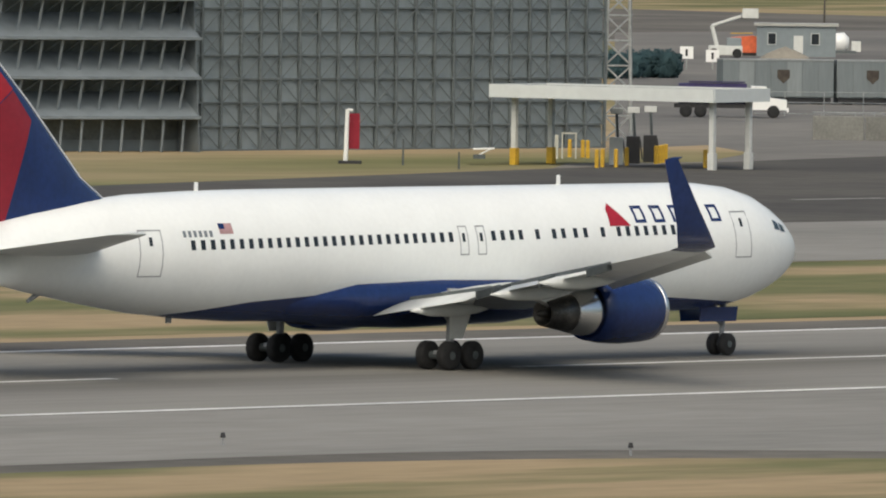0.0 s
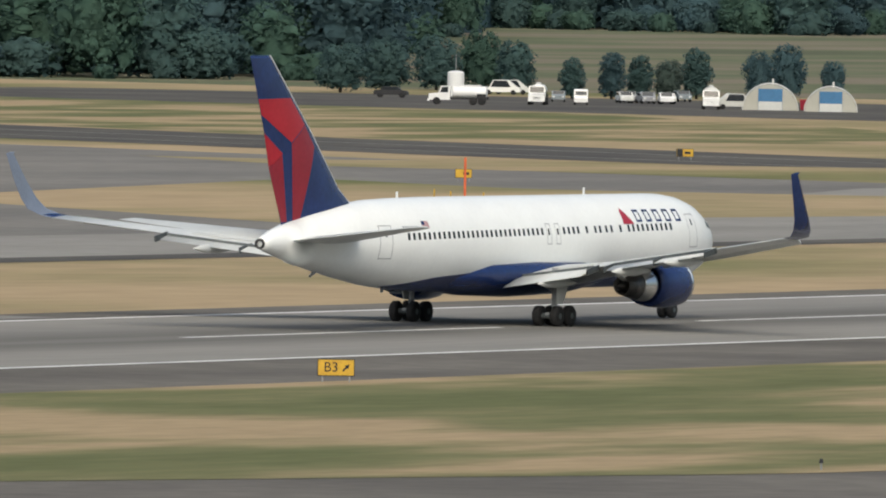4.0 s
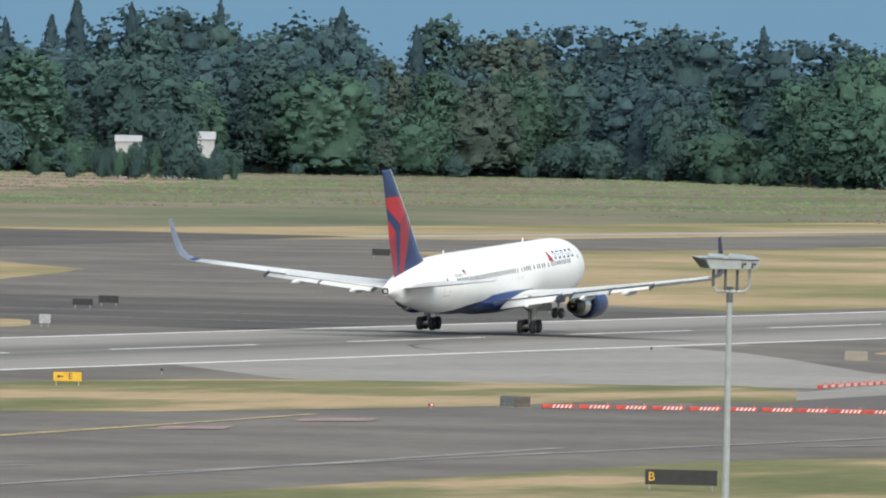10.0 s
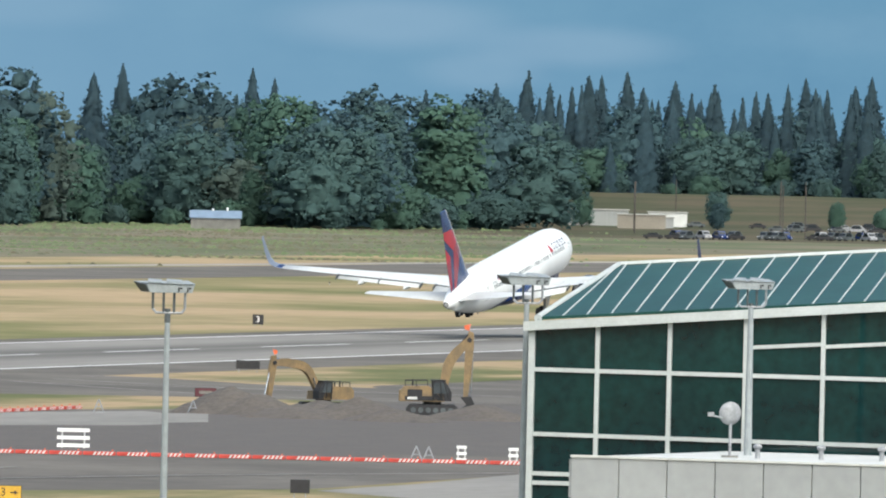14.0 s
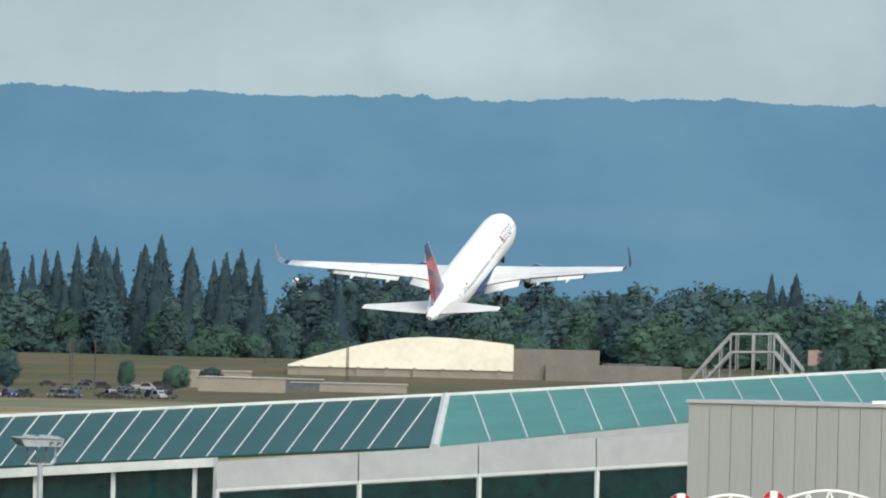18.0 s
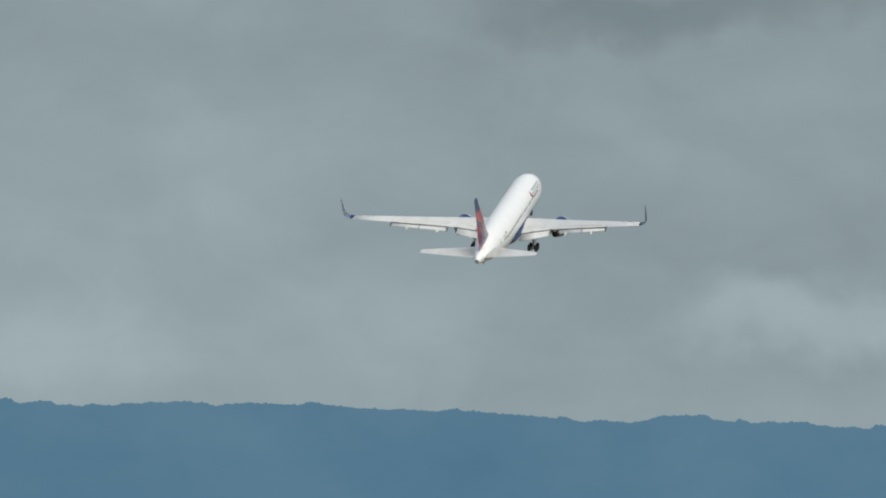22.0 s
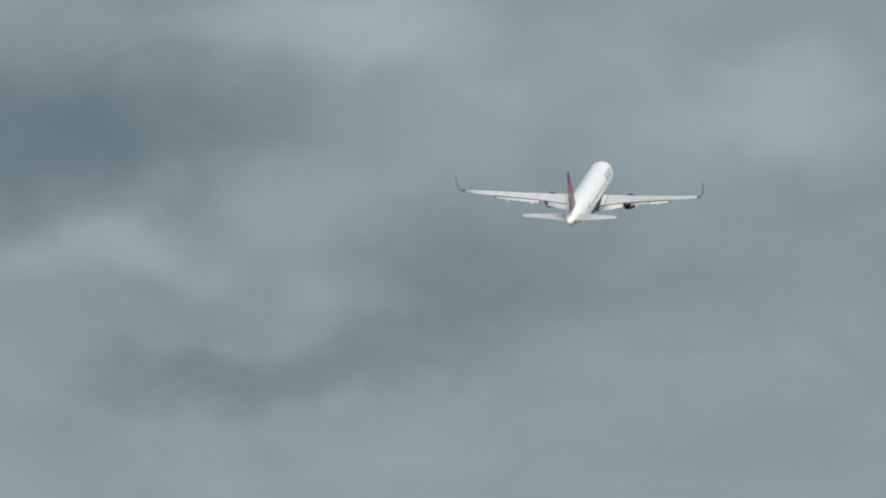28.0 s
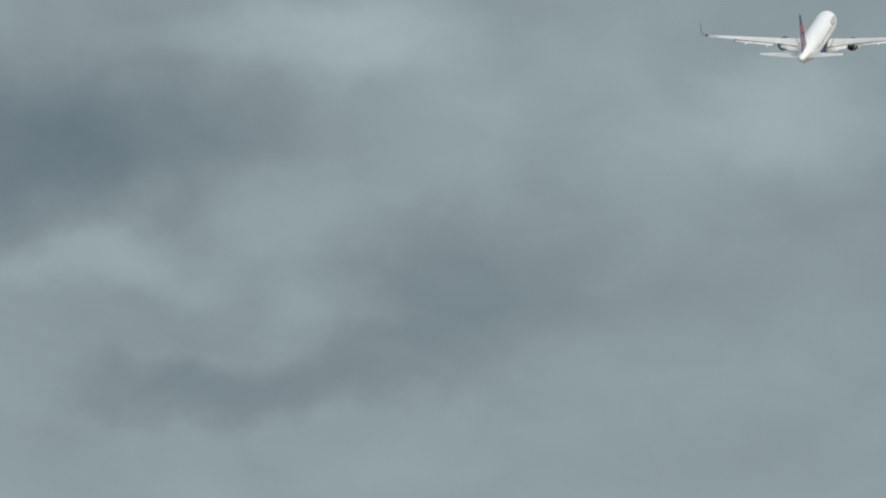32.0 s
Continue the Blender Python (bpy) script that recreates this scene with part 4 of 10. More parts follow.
def fin_panel(pts, side, off):
    bm = bmesh.new()
    poly(bm, [(0, f, z) for f, z in pts])
    bmesh.ops.triangulate(bm, faces=bm.faces)
    for _ in range(3):
        bmesh.ops.subdivide_edges(bm, edges=bm.edges, cuts=1, use_grid_fill=True)
    for v in bm.verts:
        v.co.x = side * (fin_half(v.co.y, v.co.z) + off)
    return bm


def decal(pts, side, off=0.012, cuts=2):
    """A patch of paint on the fuselage's side, from (ahead, up) corners."""
    bm = bmesh.new()
    poly(bm, [(0, f, z) for f, z in pts])
    for _ in range(cuts):
        bmesh.ops.subdivide_edges(bm, edges=bm.edges, cuts=1, use_grid_fill=True)
    for v in bm.verts:
        v.co.x = side * skin(v.co.y, v.co.z, off)
    return bm


def wheel_bm(c, r, w):
    prof = [(-w / 2, r * 0.45), (-w / 2, r * 0.9), (-w * 0.36, r), (w * 0.36, r), (w / 2, r * 0.9), (w / 2, r * 0.45)]
    return turned(bmesh.new(), prof, "x", 24, c)


def airliner():
    T = tagged(new("airliner"), "white twin-engine airliner with navy belly and red-blue tail", "airplane")
    rings = []
    st = sorted(set([f[0] for f in FUS] + list(np.arange(8.5, 53, 1.4))))
    for s in st:
        zc, w, h = fus_at(s)
        rings.append([(w * math.sin(2 * math.pi * i / 48), NOSE - s, zc + h * math.cos(2 * math.pi * i / 48)) for i in range(48)])
    body = part("fuselage", loft(bmesh.new(), rings), livery_mat(), T, smooth=True)
    part("tail_cone", turned(bmesh.new(), [(0.25, 0.31), (-0.12, 0.29), (-0.14, 0.2), (0.1, 0.18)], "y", 20, (0, NOSE - 53.7, 4.83)), "black", body, "dark exhaust ring of the tail cone", smooth=True)
    # wing-to-body fairing
    bm = bmesh.new()
    rings = []
    for s, w, h in ((13.5, 0.3, 0.2), (11.5, 1.9, 0.9), (8, 2.62, 1.25), (2, 2.72, 1.35), (-3, 2.6, 1.2), (-6.5, 1.8, 0.8), (-9.0, 0.3, 0.15)):
        rings.append([(w * math.sin(2 * math.pi * i / 28), s, 2.85 + h * math.cos(2 * math.pi * i / 28)) for i in range(28)])
    part("wing_fairing", loft(bm, rings), "navy", T, "navy wing root fairing", smooth=True)
    # windows, doors
    wx = [-13.06 + 0.557 * i for i in range(29)] + [5.21, 5.79, 6.37, 6.93, 7.99, 9.05, 9.64, 10.41, 11.05, 12.16] + [13.19 + 0.584 * i for i in range(10)]
    for side in (1, -1):
        for y in wx:
            part("cabin_window", decal([(y - 0.13, 4.96 + (y + 13) * 0.009), (y + 0.13, 4.96 + (y + 13) * 0.009), (y + 0.13, 5.36 + (y + 13) * 0.009), (y - 0.13, 5.36 + (y + 13) * 0.009)], side, cuts=0), "dark_glass", body)
        for y0, y1, z0, z1, nm in ((-16.0, -14.75, 3.9, 5.8, "cabin_door"), (20.7, 21.85, 4.2, 6.15, "cabin_door"), (3.05, 3.6, 4.55, 5.75, "exit_hatch"), (4.15, 4.7, 4.55, 5.75, "exit_hatch")):
            bm = bmesh.new()
            w = 0.05
            for p in ([(y0, z0), (y1, z0), (y1, z0 + w), (y0, z0 + w)], [(y0, z1 - w), (y1, z1 - w), (y1, z1), (y0, z1)], [(y0, z0), (y0 + w, z0), (y0 + w, z1), (y0, z1)], [(y1 - w, z0), (y1, z0), (y1, z1), (y1 - w, z1)]):
                b2 = decal(p, side, 0.014)
                me = bpy.data.meshes.new("rim")
                b2.to_mesh(me)
                b2.free()
                bm.from_mesh(me)
                bpy.data.meshes.remove(me)
            d = part(nm, bm, "gear_grey", body, "grey door outline")
            part("door_window", decal([((y0 + y1) / 2 - 0.09, z1 - 0.65), ((y0 + y1) / 2 + 0.09, z1 - 0.65), ((y0 + y1) / 2 + 0.09, z1 - 0.3), ((y0 + y1) / 2 - 0.09, z1 - 0.3)], side, 0.016, 0), "dark_glass", body)
        # cockpit panes
        for y0, y1, z0, z1 in ((23.9, 24.4, 5.35, 5.75), (24.5, 24.98, 5.25, 5.6)):
            part("cockpit_window", decal([(y0, z0), (y1, z0 - 0.05), (y1, z1 - 0.15), (y0, z1)], side, 0.015), "dark_glass", body)
        # airline mark: a red triangle and plain blocks
        part("tail_mark", decal([(12.7, 5.62), (14.05, 5.62), (13.1, 6.56), (12.8, 6.3)], side), "red_gloss", body, "plain red triangle")
        for i in range(5):
            y, w = 14.42 + i * 1.22, 0.15
            for f0, f1, z0, z1 in ((0.0, w, 5.74, 6.44), (0.56, 0.56 + w, 5.74, 6.44), (w, 0.56, 6.31, 6.44), (w, 0.56, 5.74, 5.87)):
                part("name_block", decal([(y + f0, z0), (y + f1, z0), (y + f1, z1), (y + f0, z1)], side, cuts=1), "navy", body, "plain navy block")
        for i in range(6):
            y = -13.55 + i * 0.3
            part("code_block", decal([(y, 5.48), (y + 0.17, 5.48), (y + 0.17, 5.74), (y, 5.74)], side, cuts=1), "slate_steel", body)
        part("flag_patch", decal([(-11.45, 5.6), (-10.65, 5.6), (-10.65, 6.02), (-11.45, 6.02)], side), "flag_stripes", body, "small red and blue flag")
        part("flag_patch", decal([(-11.45, 5.8), (-11.1, 5.8), (-11.1, 6.02), (-11.45, 6.02)], side, 0.016), "navy", body)
    for y, z in ((-10.35, 7.2), (12.16, 7.28)):
        part("antenna", prism(bmesh.new(), [(-0.03, z), (0.03, z), (0.015, z + 0.42), (-0.015, z + 0.42)], y - 0.18, y + 0.02), "white", body)
    part("tail_skid", bar((0, -19.6, 3.35), (0, -20.4, 2.95), 0.14, 0.08), "gear_grey", body)
    part("drain_mast", cube(0, -12, 2.08, 0.06, 0.3, 0.3), "gear_grey", body)
    # fin
    rings = []
    for z in (5.6, 6.0, 6.97, 7.85, 9.4, 10.95, 13.1, 15.1, 15.3):
        le = float(np.interp(z, [5.6, 6.0, 6.97, 7.85, 10.95, 15.3], [-14.3, -14.9, -15.97, -17.38, -20.54, -25.43]))
        te = -23.87 - (z - 5.95) * 0.408
        c, k = le - te, 0.085 if z < 15.2 else 0.03
        rings.append([(v * c * k, le - u * c, z) for u, v in [(u, v if v >= 0 else v / 0.8) for u, v in foil(12)]])
    fin = part("fin", loft(bmesh.new(), rings), "navy", T, "navy fin with red panels", smooth=True)
    red = [([(-26.66, 12.86), (-23.2, 12.93), (-21.62, 11.45), (-23.13, 10.45), (-26.3, 12.0)], "red_gloss"), ([(-25.9, 10.95), (-24.02, 9.84), (-24.75, 9.3), (-25.35, 9.1)], "red_gloss"),
           ([(-25.35, 9.05), (-24.75, 9.25), (-24.05, 9.8), (-23.3, 6.02), (-23.85, 6.02)], "red_dark"), ([(-23.1, 10.4), (-21.6, 11.4), (-20.55, 10.2), (-22.05, 6.05), (-22.72, 6.02)], "red_dark")]
    for side in (1, -1):
        for pts, col in red:
            part("tail_panel", fin_panel(pts, side, 0.012), col, fin, "red painted panel")
    part("leading_edge", loft(bmesh.new(), [[(0.09, le - 0.05, z), (0.0, le + 0.08, z), (-0.09, le - 0.05, z), (0, le - 0.2, z)] for z, le in ((7.0, -15.98), (7.85, -17.36), (10.95, -20.52), (15.3, -25.41))]), "white", fin, "bright metal leading edge")
    for side, word in ((1, "right"), (-1, "left")):
        part("tailplane", wing_bm([(0.9, 4.98, -17.4, 6.8, 0.09, 0), (5, 5.45, -20.5, 4.5, 0.09, 0), (9.2, 5.93, -23.5, 2.15, 0.09, 0), (9.45, 5.95, -24.0, 1.5, 0.05, 0)], side), "wing_grey", T, "pale grey tailplane", smooth=True)
        W = part("wing", wing_bm([(1.6, 2.66, 10.2, 10.6, 0.13, 0), (2.5, 2.78, 9.55, 9.6, 0.13, 0), (5.0, 3.1, 7.7, 7.9, 0.12, 0), (8.0, 3.48, 5.45, 6.2, 0.11, 0), (14, 4.25, 0.98, 4.65, 0.1, 0), (20, 5.04, -3.5, 3.15, 0.1, 0), (23.6, 5.52, -6.2, 2.35, 0.1, 2)], side), "wing_grey", T, "pale grey swept wing with lowered flaps", smooth=True)
        o = part("winglet", wing_bm([(23.58, 5.52, -6.2, 2.35, 0.1, 4), (24.2, 5.66, -6.5, 2.3, 0.09, 25), (24.68, 6.0, -7.25, 2.15, 0.08, 55), (24.93, 6.6, -7.95, 1.8, 0.08, 76), (25.1, 7.6, -8.85, 1.42, 0.08, 82), (25.28, 9.18, -10.1, 0.85, 0.07, 84), (25.3, 9.28, -9.85, 0.6, 0.03, 84)], side), "navy", W, "navy blended winglet", smooth=True)
        o.data.materials.append(M["winglet_sheen"])      # the face towards the cabin, with the sky's sheen put into its colour
        for p in o.data.polygons:
            if p.normal.x * side < -0.25:
                p.material_index = 1
        for x0, x1, c, ang in ((2.7, 7.6, 2.9, 11), (9.3, 17.6, 1.75, 10)):
            secs = []
            for x in (x0, x1):
                le = np.interp(x, [2.5, 5.0, 8.0, 14, 20, 23.6], [-0.05, -0.2, -0.75, -3.67, -6.65, -8.55])
                z = np.interp(x, [2.5, 5, 8, 14, 20], [2.7, 3.03, 3.42, 4.19, 4.98])
                cc = c * (1 if x == x0 else 0.8)
                secs.append((x, z, le, cc))
            rings = []
            for x, z, le, cc in secs:
                a = radians(ang)
                rings.append([(side * x, le + 0.35 - (u * math.cos(a) + 0.12 * v * math.sin(a)) * cc, z - 0.02 - (u * math.sin(a) - 0.12 * v * math.cos(a)) * cc) for u, v in foil()])
            part("flap", loft(bmesh.new(), rings), "wing_grey", W, "lowered trailing-edge flap", smooth=True)
            part("flap_slot", loft(bmesh.new(), [[(side * x, le + 0.02, z - 0.1), (side * x, le + 0.02, z + 0.1), (side * x, le - 0.2, z + 0.08 + 0.03 * cc), (side * x, le - 0.26, z - 0.1)] for x, z, le, cc in secs]), "frame_dark", W, "dark slot between wing and flap")
        for x0, x1, k0, k1 in ((3.2, 6.6, 0.62, 0.8), (9.0, 16.8, 0.6, 0.78)):
            q = []
            for x in (x0, x1):
                le = float(np.interp(x, [2.5, 5, 8, 14, 20], [9.55, 7.7, 5.45, 0.98, -3.5]))
                c = float(np.interp(x, [2.5, 5, 8, 14, 20], [9.6, 7.9, 6.2, 4.65, 3.15]))
                zz = float(np.interp(x, [2.5, 5, 8, 14, 20], [2.78, 3.1, 3.48, 4.25, 5.04]))
                for k in ((k0, k1) if x == x0 else (k1, k0)):
                    t_ = 5 * (0.2969 * math.sqrt(k) - 0.126 * k - 0.3516 * k * k + 0.2843 * k ** 3 - 0.1036 * k ** 4)
                    q.append(Vector((side * x, le - k * c, zz + t_ * c * 0.115 + 0.03)))
            part("spoiler", loft(bmesh.new(), [[v - Vector((0, 0, 0.03)) for v in q], [v + Vector((0, 0, 0.015)) for v in q]]), "white_dull", W, "pale spoiler panel")
        for x in (7.75, 9.15, 13.4, 17.75):
            le = float(np.interp(x, [2.5, 5.0, 8.0, 14, 20], [-0.05, -0.2, -0.75, -3.67, -6.65]))
            zz = float(np.interp(x, [2.5, 5, 8, 14, 20], [2.7, 3.03, 3.42, 4.19, 4.98]))
            part("flap_gap", cube(side * x, le - 0.5, zz - 0.12, 0.07, 1.5, 0.34, rx=10), "frame_dark", W)
        rings = []
        for x, z, le in ((9.0, 3.64, 4.7), (16, 4.52, -0.52), (23.2, 5.5, -5.9)):
            rings.append([(side * x, le + 0.42, z - 0.32), (side * x, le + 0.3, z - 0.12), (side * x, le - 0.35, z + 0.12), (side * x, le - 0.3, z + 0.06), (side * x, le + 0.2, z - 0.2)])
        part("slat", loft(bmesh.new(), rings), "wing_grey", W, "drooped leading-edge slat")
        for x, z, y in ((5.2, 2.45, -0.9), (10.6, 3.3, -2.2), (15.2, 3.95, -4.6)):
            part("flap_fairing", turned(bmesh.new(), [(2.6, 0.02), (2.0, 0.16), (0.6, 0.3), (-0.9, 0.26), (-2.2, 0.02)], "y", 10, (side * x, y, z)), "wing_grey", W, smooth=True)
        # engine
        E = part("engine", turned(bmesh.new(), [(8.5, 1.1), (8.58, 1.18), (8.45, 1.27), (7.8, 1.36), (6.6, 1.4), (5.5, 1.34), (4.7, 1.22), (4.65, 1.12), (6.0, 1.1), (8.0, 1.02)], "y", 40, (side * 7.92, 0, 2.42)), "navy", T, "navy engine cowl with a polished exhaust", smooth=True)
        part("core_cowl", turned(bmesh.new(), [(5.3, 1.05), (4.6, 1.02), (3.5, 0.84), (3.4, 0.78), (4.5, 0.7)], "y", 36, (side * 7.92, 0, 2.38)), "alloy", E, "polished metal core cowl", smooth=True)
        part("exhaust_nozzle", turned(bmesh.new(), [(3.6, 0.82), (2.8, 0.68), (2.0, 0.54), (1.98, 0.48), (3.1, 0.5)], "y", 36, (side * 7.92, 0, 2.36)), "exhaust", E, "dark exhaust nozzle", smooth=True)
        part("exhaust_plug", turned(bmesh.new(), [(3.1, 0.3), (2.3, 0.26), (1.6, 0.05)], "y", 20, (side * 7.92, 0, 2.36)), "exhaust", E, smooth=True)
        part("fan", turned(bmesh.new(), [(7.9, 0.05), (7.5, 0.3), (7.3, 1.06), (7.2, 1.06)], "y", 32, (side * 7.92, 0, 2.42)), "black", E, smooth=True)
        part("inlet_lip", turned(bmesh.new(), [(8.4, 1.13), (8.6, 1.19), (8.5, 1.275), (8.25, 1.305)], "y", 40, (side * 7.92, 0, 2.42)), "alloy", E, "bright metal inlet lip", smooth=True)
        part("pylon", loft(bmesh.new(), [[(side * 7.92 + w, y, z) for w, y, z in ((-0.22, a, zz), (0.22, a, zz), (0.22, b, zz), (-0.22, b, zz))] for a, b, zz in ((6.6, 1.6, 3.4), (7.1, 1.6, 2.9), (7.2, 2.8, 2.5))]), "white", E)
        # main gear
        G = part("main_gear", bar((side * 4.65, 0.1, 3.3), (side * 4.65, 0, 0.75), 0.2, 0.15, 12), "gear_grey", T, "grey landing gear with four black wheels")
        part("bogie_beam", cube(side * 4.65, 0, 0.66, 0.26, 1.75, 0.24, bevel=0.04), "gear_grey", G)
        part("side_brace", bar((side * 4.6, 0.1, 1.9), (side * 2.7, 0.9, 2.9), 0.08), "gear_grey", G)
        part("drag_brace", bar((side * 4.65, 0.05, 1.7), (side * 4.5, 1.6, 2.9), 0.07), "gear_grey", G)
        part("gear_door", loft(bmesh.new(), [[(side * 5.05 + o, y0, z), (side * 5.05 + o, y1, z), (side * 5.1 + o, y1, z), (side * 5.1 + o, y0, z)] for z, y0, y1, o in ((1.25, -0.32, 0.42, -0.12 * side), (2.2, -0.5, 0.75, 0.0), (3.3, -0.55, 1.1, 0.12 * side))]), "white_dull", G, "pale gear door")
        for dy in (-0.71, 0.71):
            for dx in (-0.57, 0.57):
                w = part("wheel", wheel_bm((side * 4.65 + dx, dy, 0.585), 0.585, 0.42), "tyre", G, smooth=True)
        for dy in (-0.71, 0.71):
            part("axle", bar((side * 4.65 - 0.8, dy, 0.585), (side * 4.65 + 0.8, dy, 0.585), 0.17, n=14), "frame_dark", G)
    # nose gear
    N = part("nose_gear", bar((0, 22.9, 2.4), (0, 22.76, 0.5), 0.14, 0.1, 12), "gear_grey", T, "grey nose gear with two black wheels")
    for dx in (-0.3, 0.3):
        part("wheel", wheel_bm((dx, 22.76, 0.47), 0.47, 0.34), "tyre", N, smooth=True)
    part("axle", bar((-0.5, 22.76, 0.47), (0.5, 22.76, 0.47), 0.14, n=14), "frame_dark", N)
    part("drag_brace", bar((0, 22.76, 1.3), (0, 21.2, 2.1), 0.07), "gear_grey", N)
    for s in (-1, 1):
        part("gear_door", cube(s * 0.55, 21.9, 1.75, 0.05, 2.4, 0.62, ry=s * 8), "navy", N, "navy nose gear door")
    part("number_plate", cube(0, 22.6, 1.62, 0.5, 0.06, 0.36), "black", N)
    return T


plane = airliner()

# ---- vehicles and small kinds used all over the field ----
def share(ob, name, m, parent=None, label=""):
    """Another object on the same mesh."""
    o = new(name, ob.data)
    if parent:
        o.parent = parent
    o.matrix_basis = m
    if label:
        o["label"] = label
    return o


def wheel_set(T, xs, y, r, w=0.3, hub=True):
    for x in xs:
        for s in (-1, 1):
            part("wheel", turned(bmesh.new(), [(-w / 2, r * 0.5), (-w / 2, r * 0.92), (-w * 0.35, r), (w * 0.35, r), (w / 2, r * 0.92), (w / 2, r * 0.5)], "y", 16, (x, s * y, r)), "tyre", T, smooth=True)


def car(x, y, rz, colour, label, kind="car", group="parked cars"):
    T = thing(kind, x, y, 0.02, rz, label, "car" if kind == "car" else "van", group)
    L, H = (4.5, 1.45) if kind == "car" else (5.2, 2.0)
    prof = [(-L / 2, 0.35), (-L / 2, 0.8), (-L / 2 + 0.15, 0.95), (-L * 0.3, 1.0), (-L * 0.2, H - 0.05), (L * 0.18, H), (L * 0.42 if kind == "van" else L * 0.3, 1.0), (L / 2 - 0.1, 0.85), (L / 2, 0.6), (L / 2, 0.35)]
    part("body", prism(bmesh.new(), prof, -0.88, 0.88), colour, T)
    for s in (-1, 1):
        part("side_window", prism(bmesh.new(), [(-L * 0.26, 1.02), (-L * 0.18, H - 0.13), (L * 0.16, H - 0.1), (L * 0.26, 1.02)], s * 0.885 - 0.01, s * 0.885 + 0.01), "dark_glass", T)
    part("windscreen", box(bmesh.new(), -L * 0.262, 0, (1.0 + H) / 2, 0.03, 1.45, 0.55, ry=32), "dark_glass", T)
    wheel_set(T, (-L * 0.32, L * 0.32), 0.8, 0.33, 0.22)
    for s in (-0.6, 0.6):
        part("headlight", cube(-L / 2 - 0.01, s, 0.7, 0.04, 0.3, 0.14), "white", T)
    return T


def tank_truck(x, y, rz, colour, cab, label, length=8.5, tank_h=2.6, group=""):
    T = thing("tank_truck", x, y, 0.02, rz, label, "truck", group)
    L = length
    part("chassis", cube(0, 0, 0.85, L, 0.9, 0.3), "black", T)
    part("cab", prism(bmesh.new(), [(-L / 2, 0.6), (-L / 2, 1.35), (-L / 2 + 1.2, 1.5), (-L / 2 + 1.55, 2.35), (-L / 2 + 2.7, 2.4), (-L / 2 + 2.7, 0.6)], -1.05, 1.05), cab, T)
    for s in (-1, 1):
        part("cab_window", prism(bmesh.new(), [(-L / 2 + 1.4, 1.55), (-L / 2 + 1.68, 2.22), (-L / 2 + 2.45, 2.25), (-L / 2 + 2.45, 1.55)], s * 1.06 - 0.01, s * 1.06 + 0.01), "dark_glass", T)
    part("windscreen", cube(-L / 2 + 1.34, 0, 1.95, 0.03, 1.8, 0.75, ry=22), "dark_glass", T)
    part("tank", turned(bmesh.new(), [(-L / 2 + 2.95, 0.4), (-L / 2 + 3.05, 0.95), (L / 2 - 0.35, 0.95), (L / 2 - 0.2, 0.4)], "x", 20, (0, 0, tank_h - 0.82), 0.82), colour, T, smooth=False)
    part("top_rail", cube(L * 0.12, 0, tank_h + 0.05, L * 0.5, 0.5, 0.12), colour, T)
    part("hose_reel", cube(L / 2 - 0.9, -1.0, 1.1, 1.2, 0.2, 0.6), "black", T)
    wheel_set(T, (-L / 2 + 1.0, L / 2 - 2.0, L / 2 - 0.9), 0.95, 0.48, 0.4)
    part("bumper", cube(-L / 2 - 0.08, 0, 0.6, 0.16, 2.1, 0.3), "white", T)
    return T


def field_sign(x, y, width, words, label, face="sign_red", rz=None, height=0.85, ink="sign_white", legs=True, blocks=None):
    """A low airfield sign: a lit box on legs. words: (text, across, ink); blocks: panels of another colour (from, to, colour)."""
    T = thing("airfield_sign", x, y, 0.03, rz, label, "sign", "airfield signs")
    part("cabinet", cube(0, 0.08, 0.3 + height / 2, width, 0.24, height, bevel=0.02), "black", T)
    if face:
        part("face", cube(0, -0.05, 0.3 + height / 2, width - 0.08, 0.02, height - 0.08), face, T)
    for a, b, c in blocks or ():
        part("face", cube((a + b) / 2, -0.062, 0.3 + height / 2, b - a, 0.02, height - 0.1), c, T)
    for w, cx, c in words:
        legend(w, height * 0.82, T, cx, -0.08, 0.3 + height / 2, c)
    for i in range(max(2, int(width / 1.4))):
        part("leg", cube(-width / 2 + 0.25 + i * (width - 0.5) / max(1, int(max(2, int(width / 1.4)) - 1)), 0.08, 0.15, 0.07, 0.07, 0.3), "gear_grey", T)
    return T


def mast(name, x, y, h, r, label, material="wood_pole", category="pole", foot=None):
    T = thing(name, x, y, 0, None, label, category)
    part("shaft", bar((0, 0, 0), (0, 0, h), r, r * 0.75, 10), material, T)
    if foot:
        part("base_guard", cube(0, 0, 0.6, 0.9, 0.9, 1.2, bevel=0.05), foot, T, "yellow base guard")
    return T


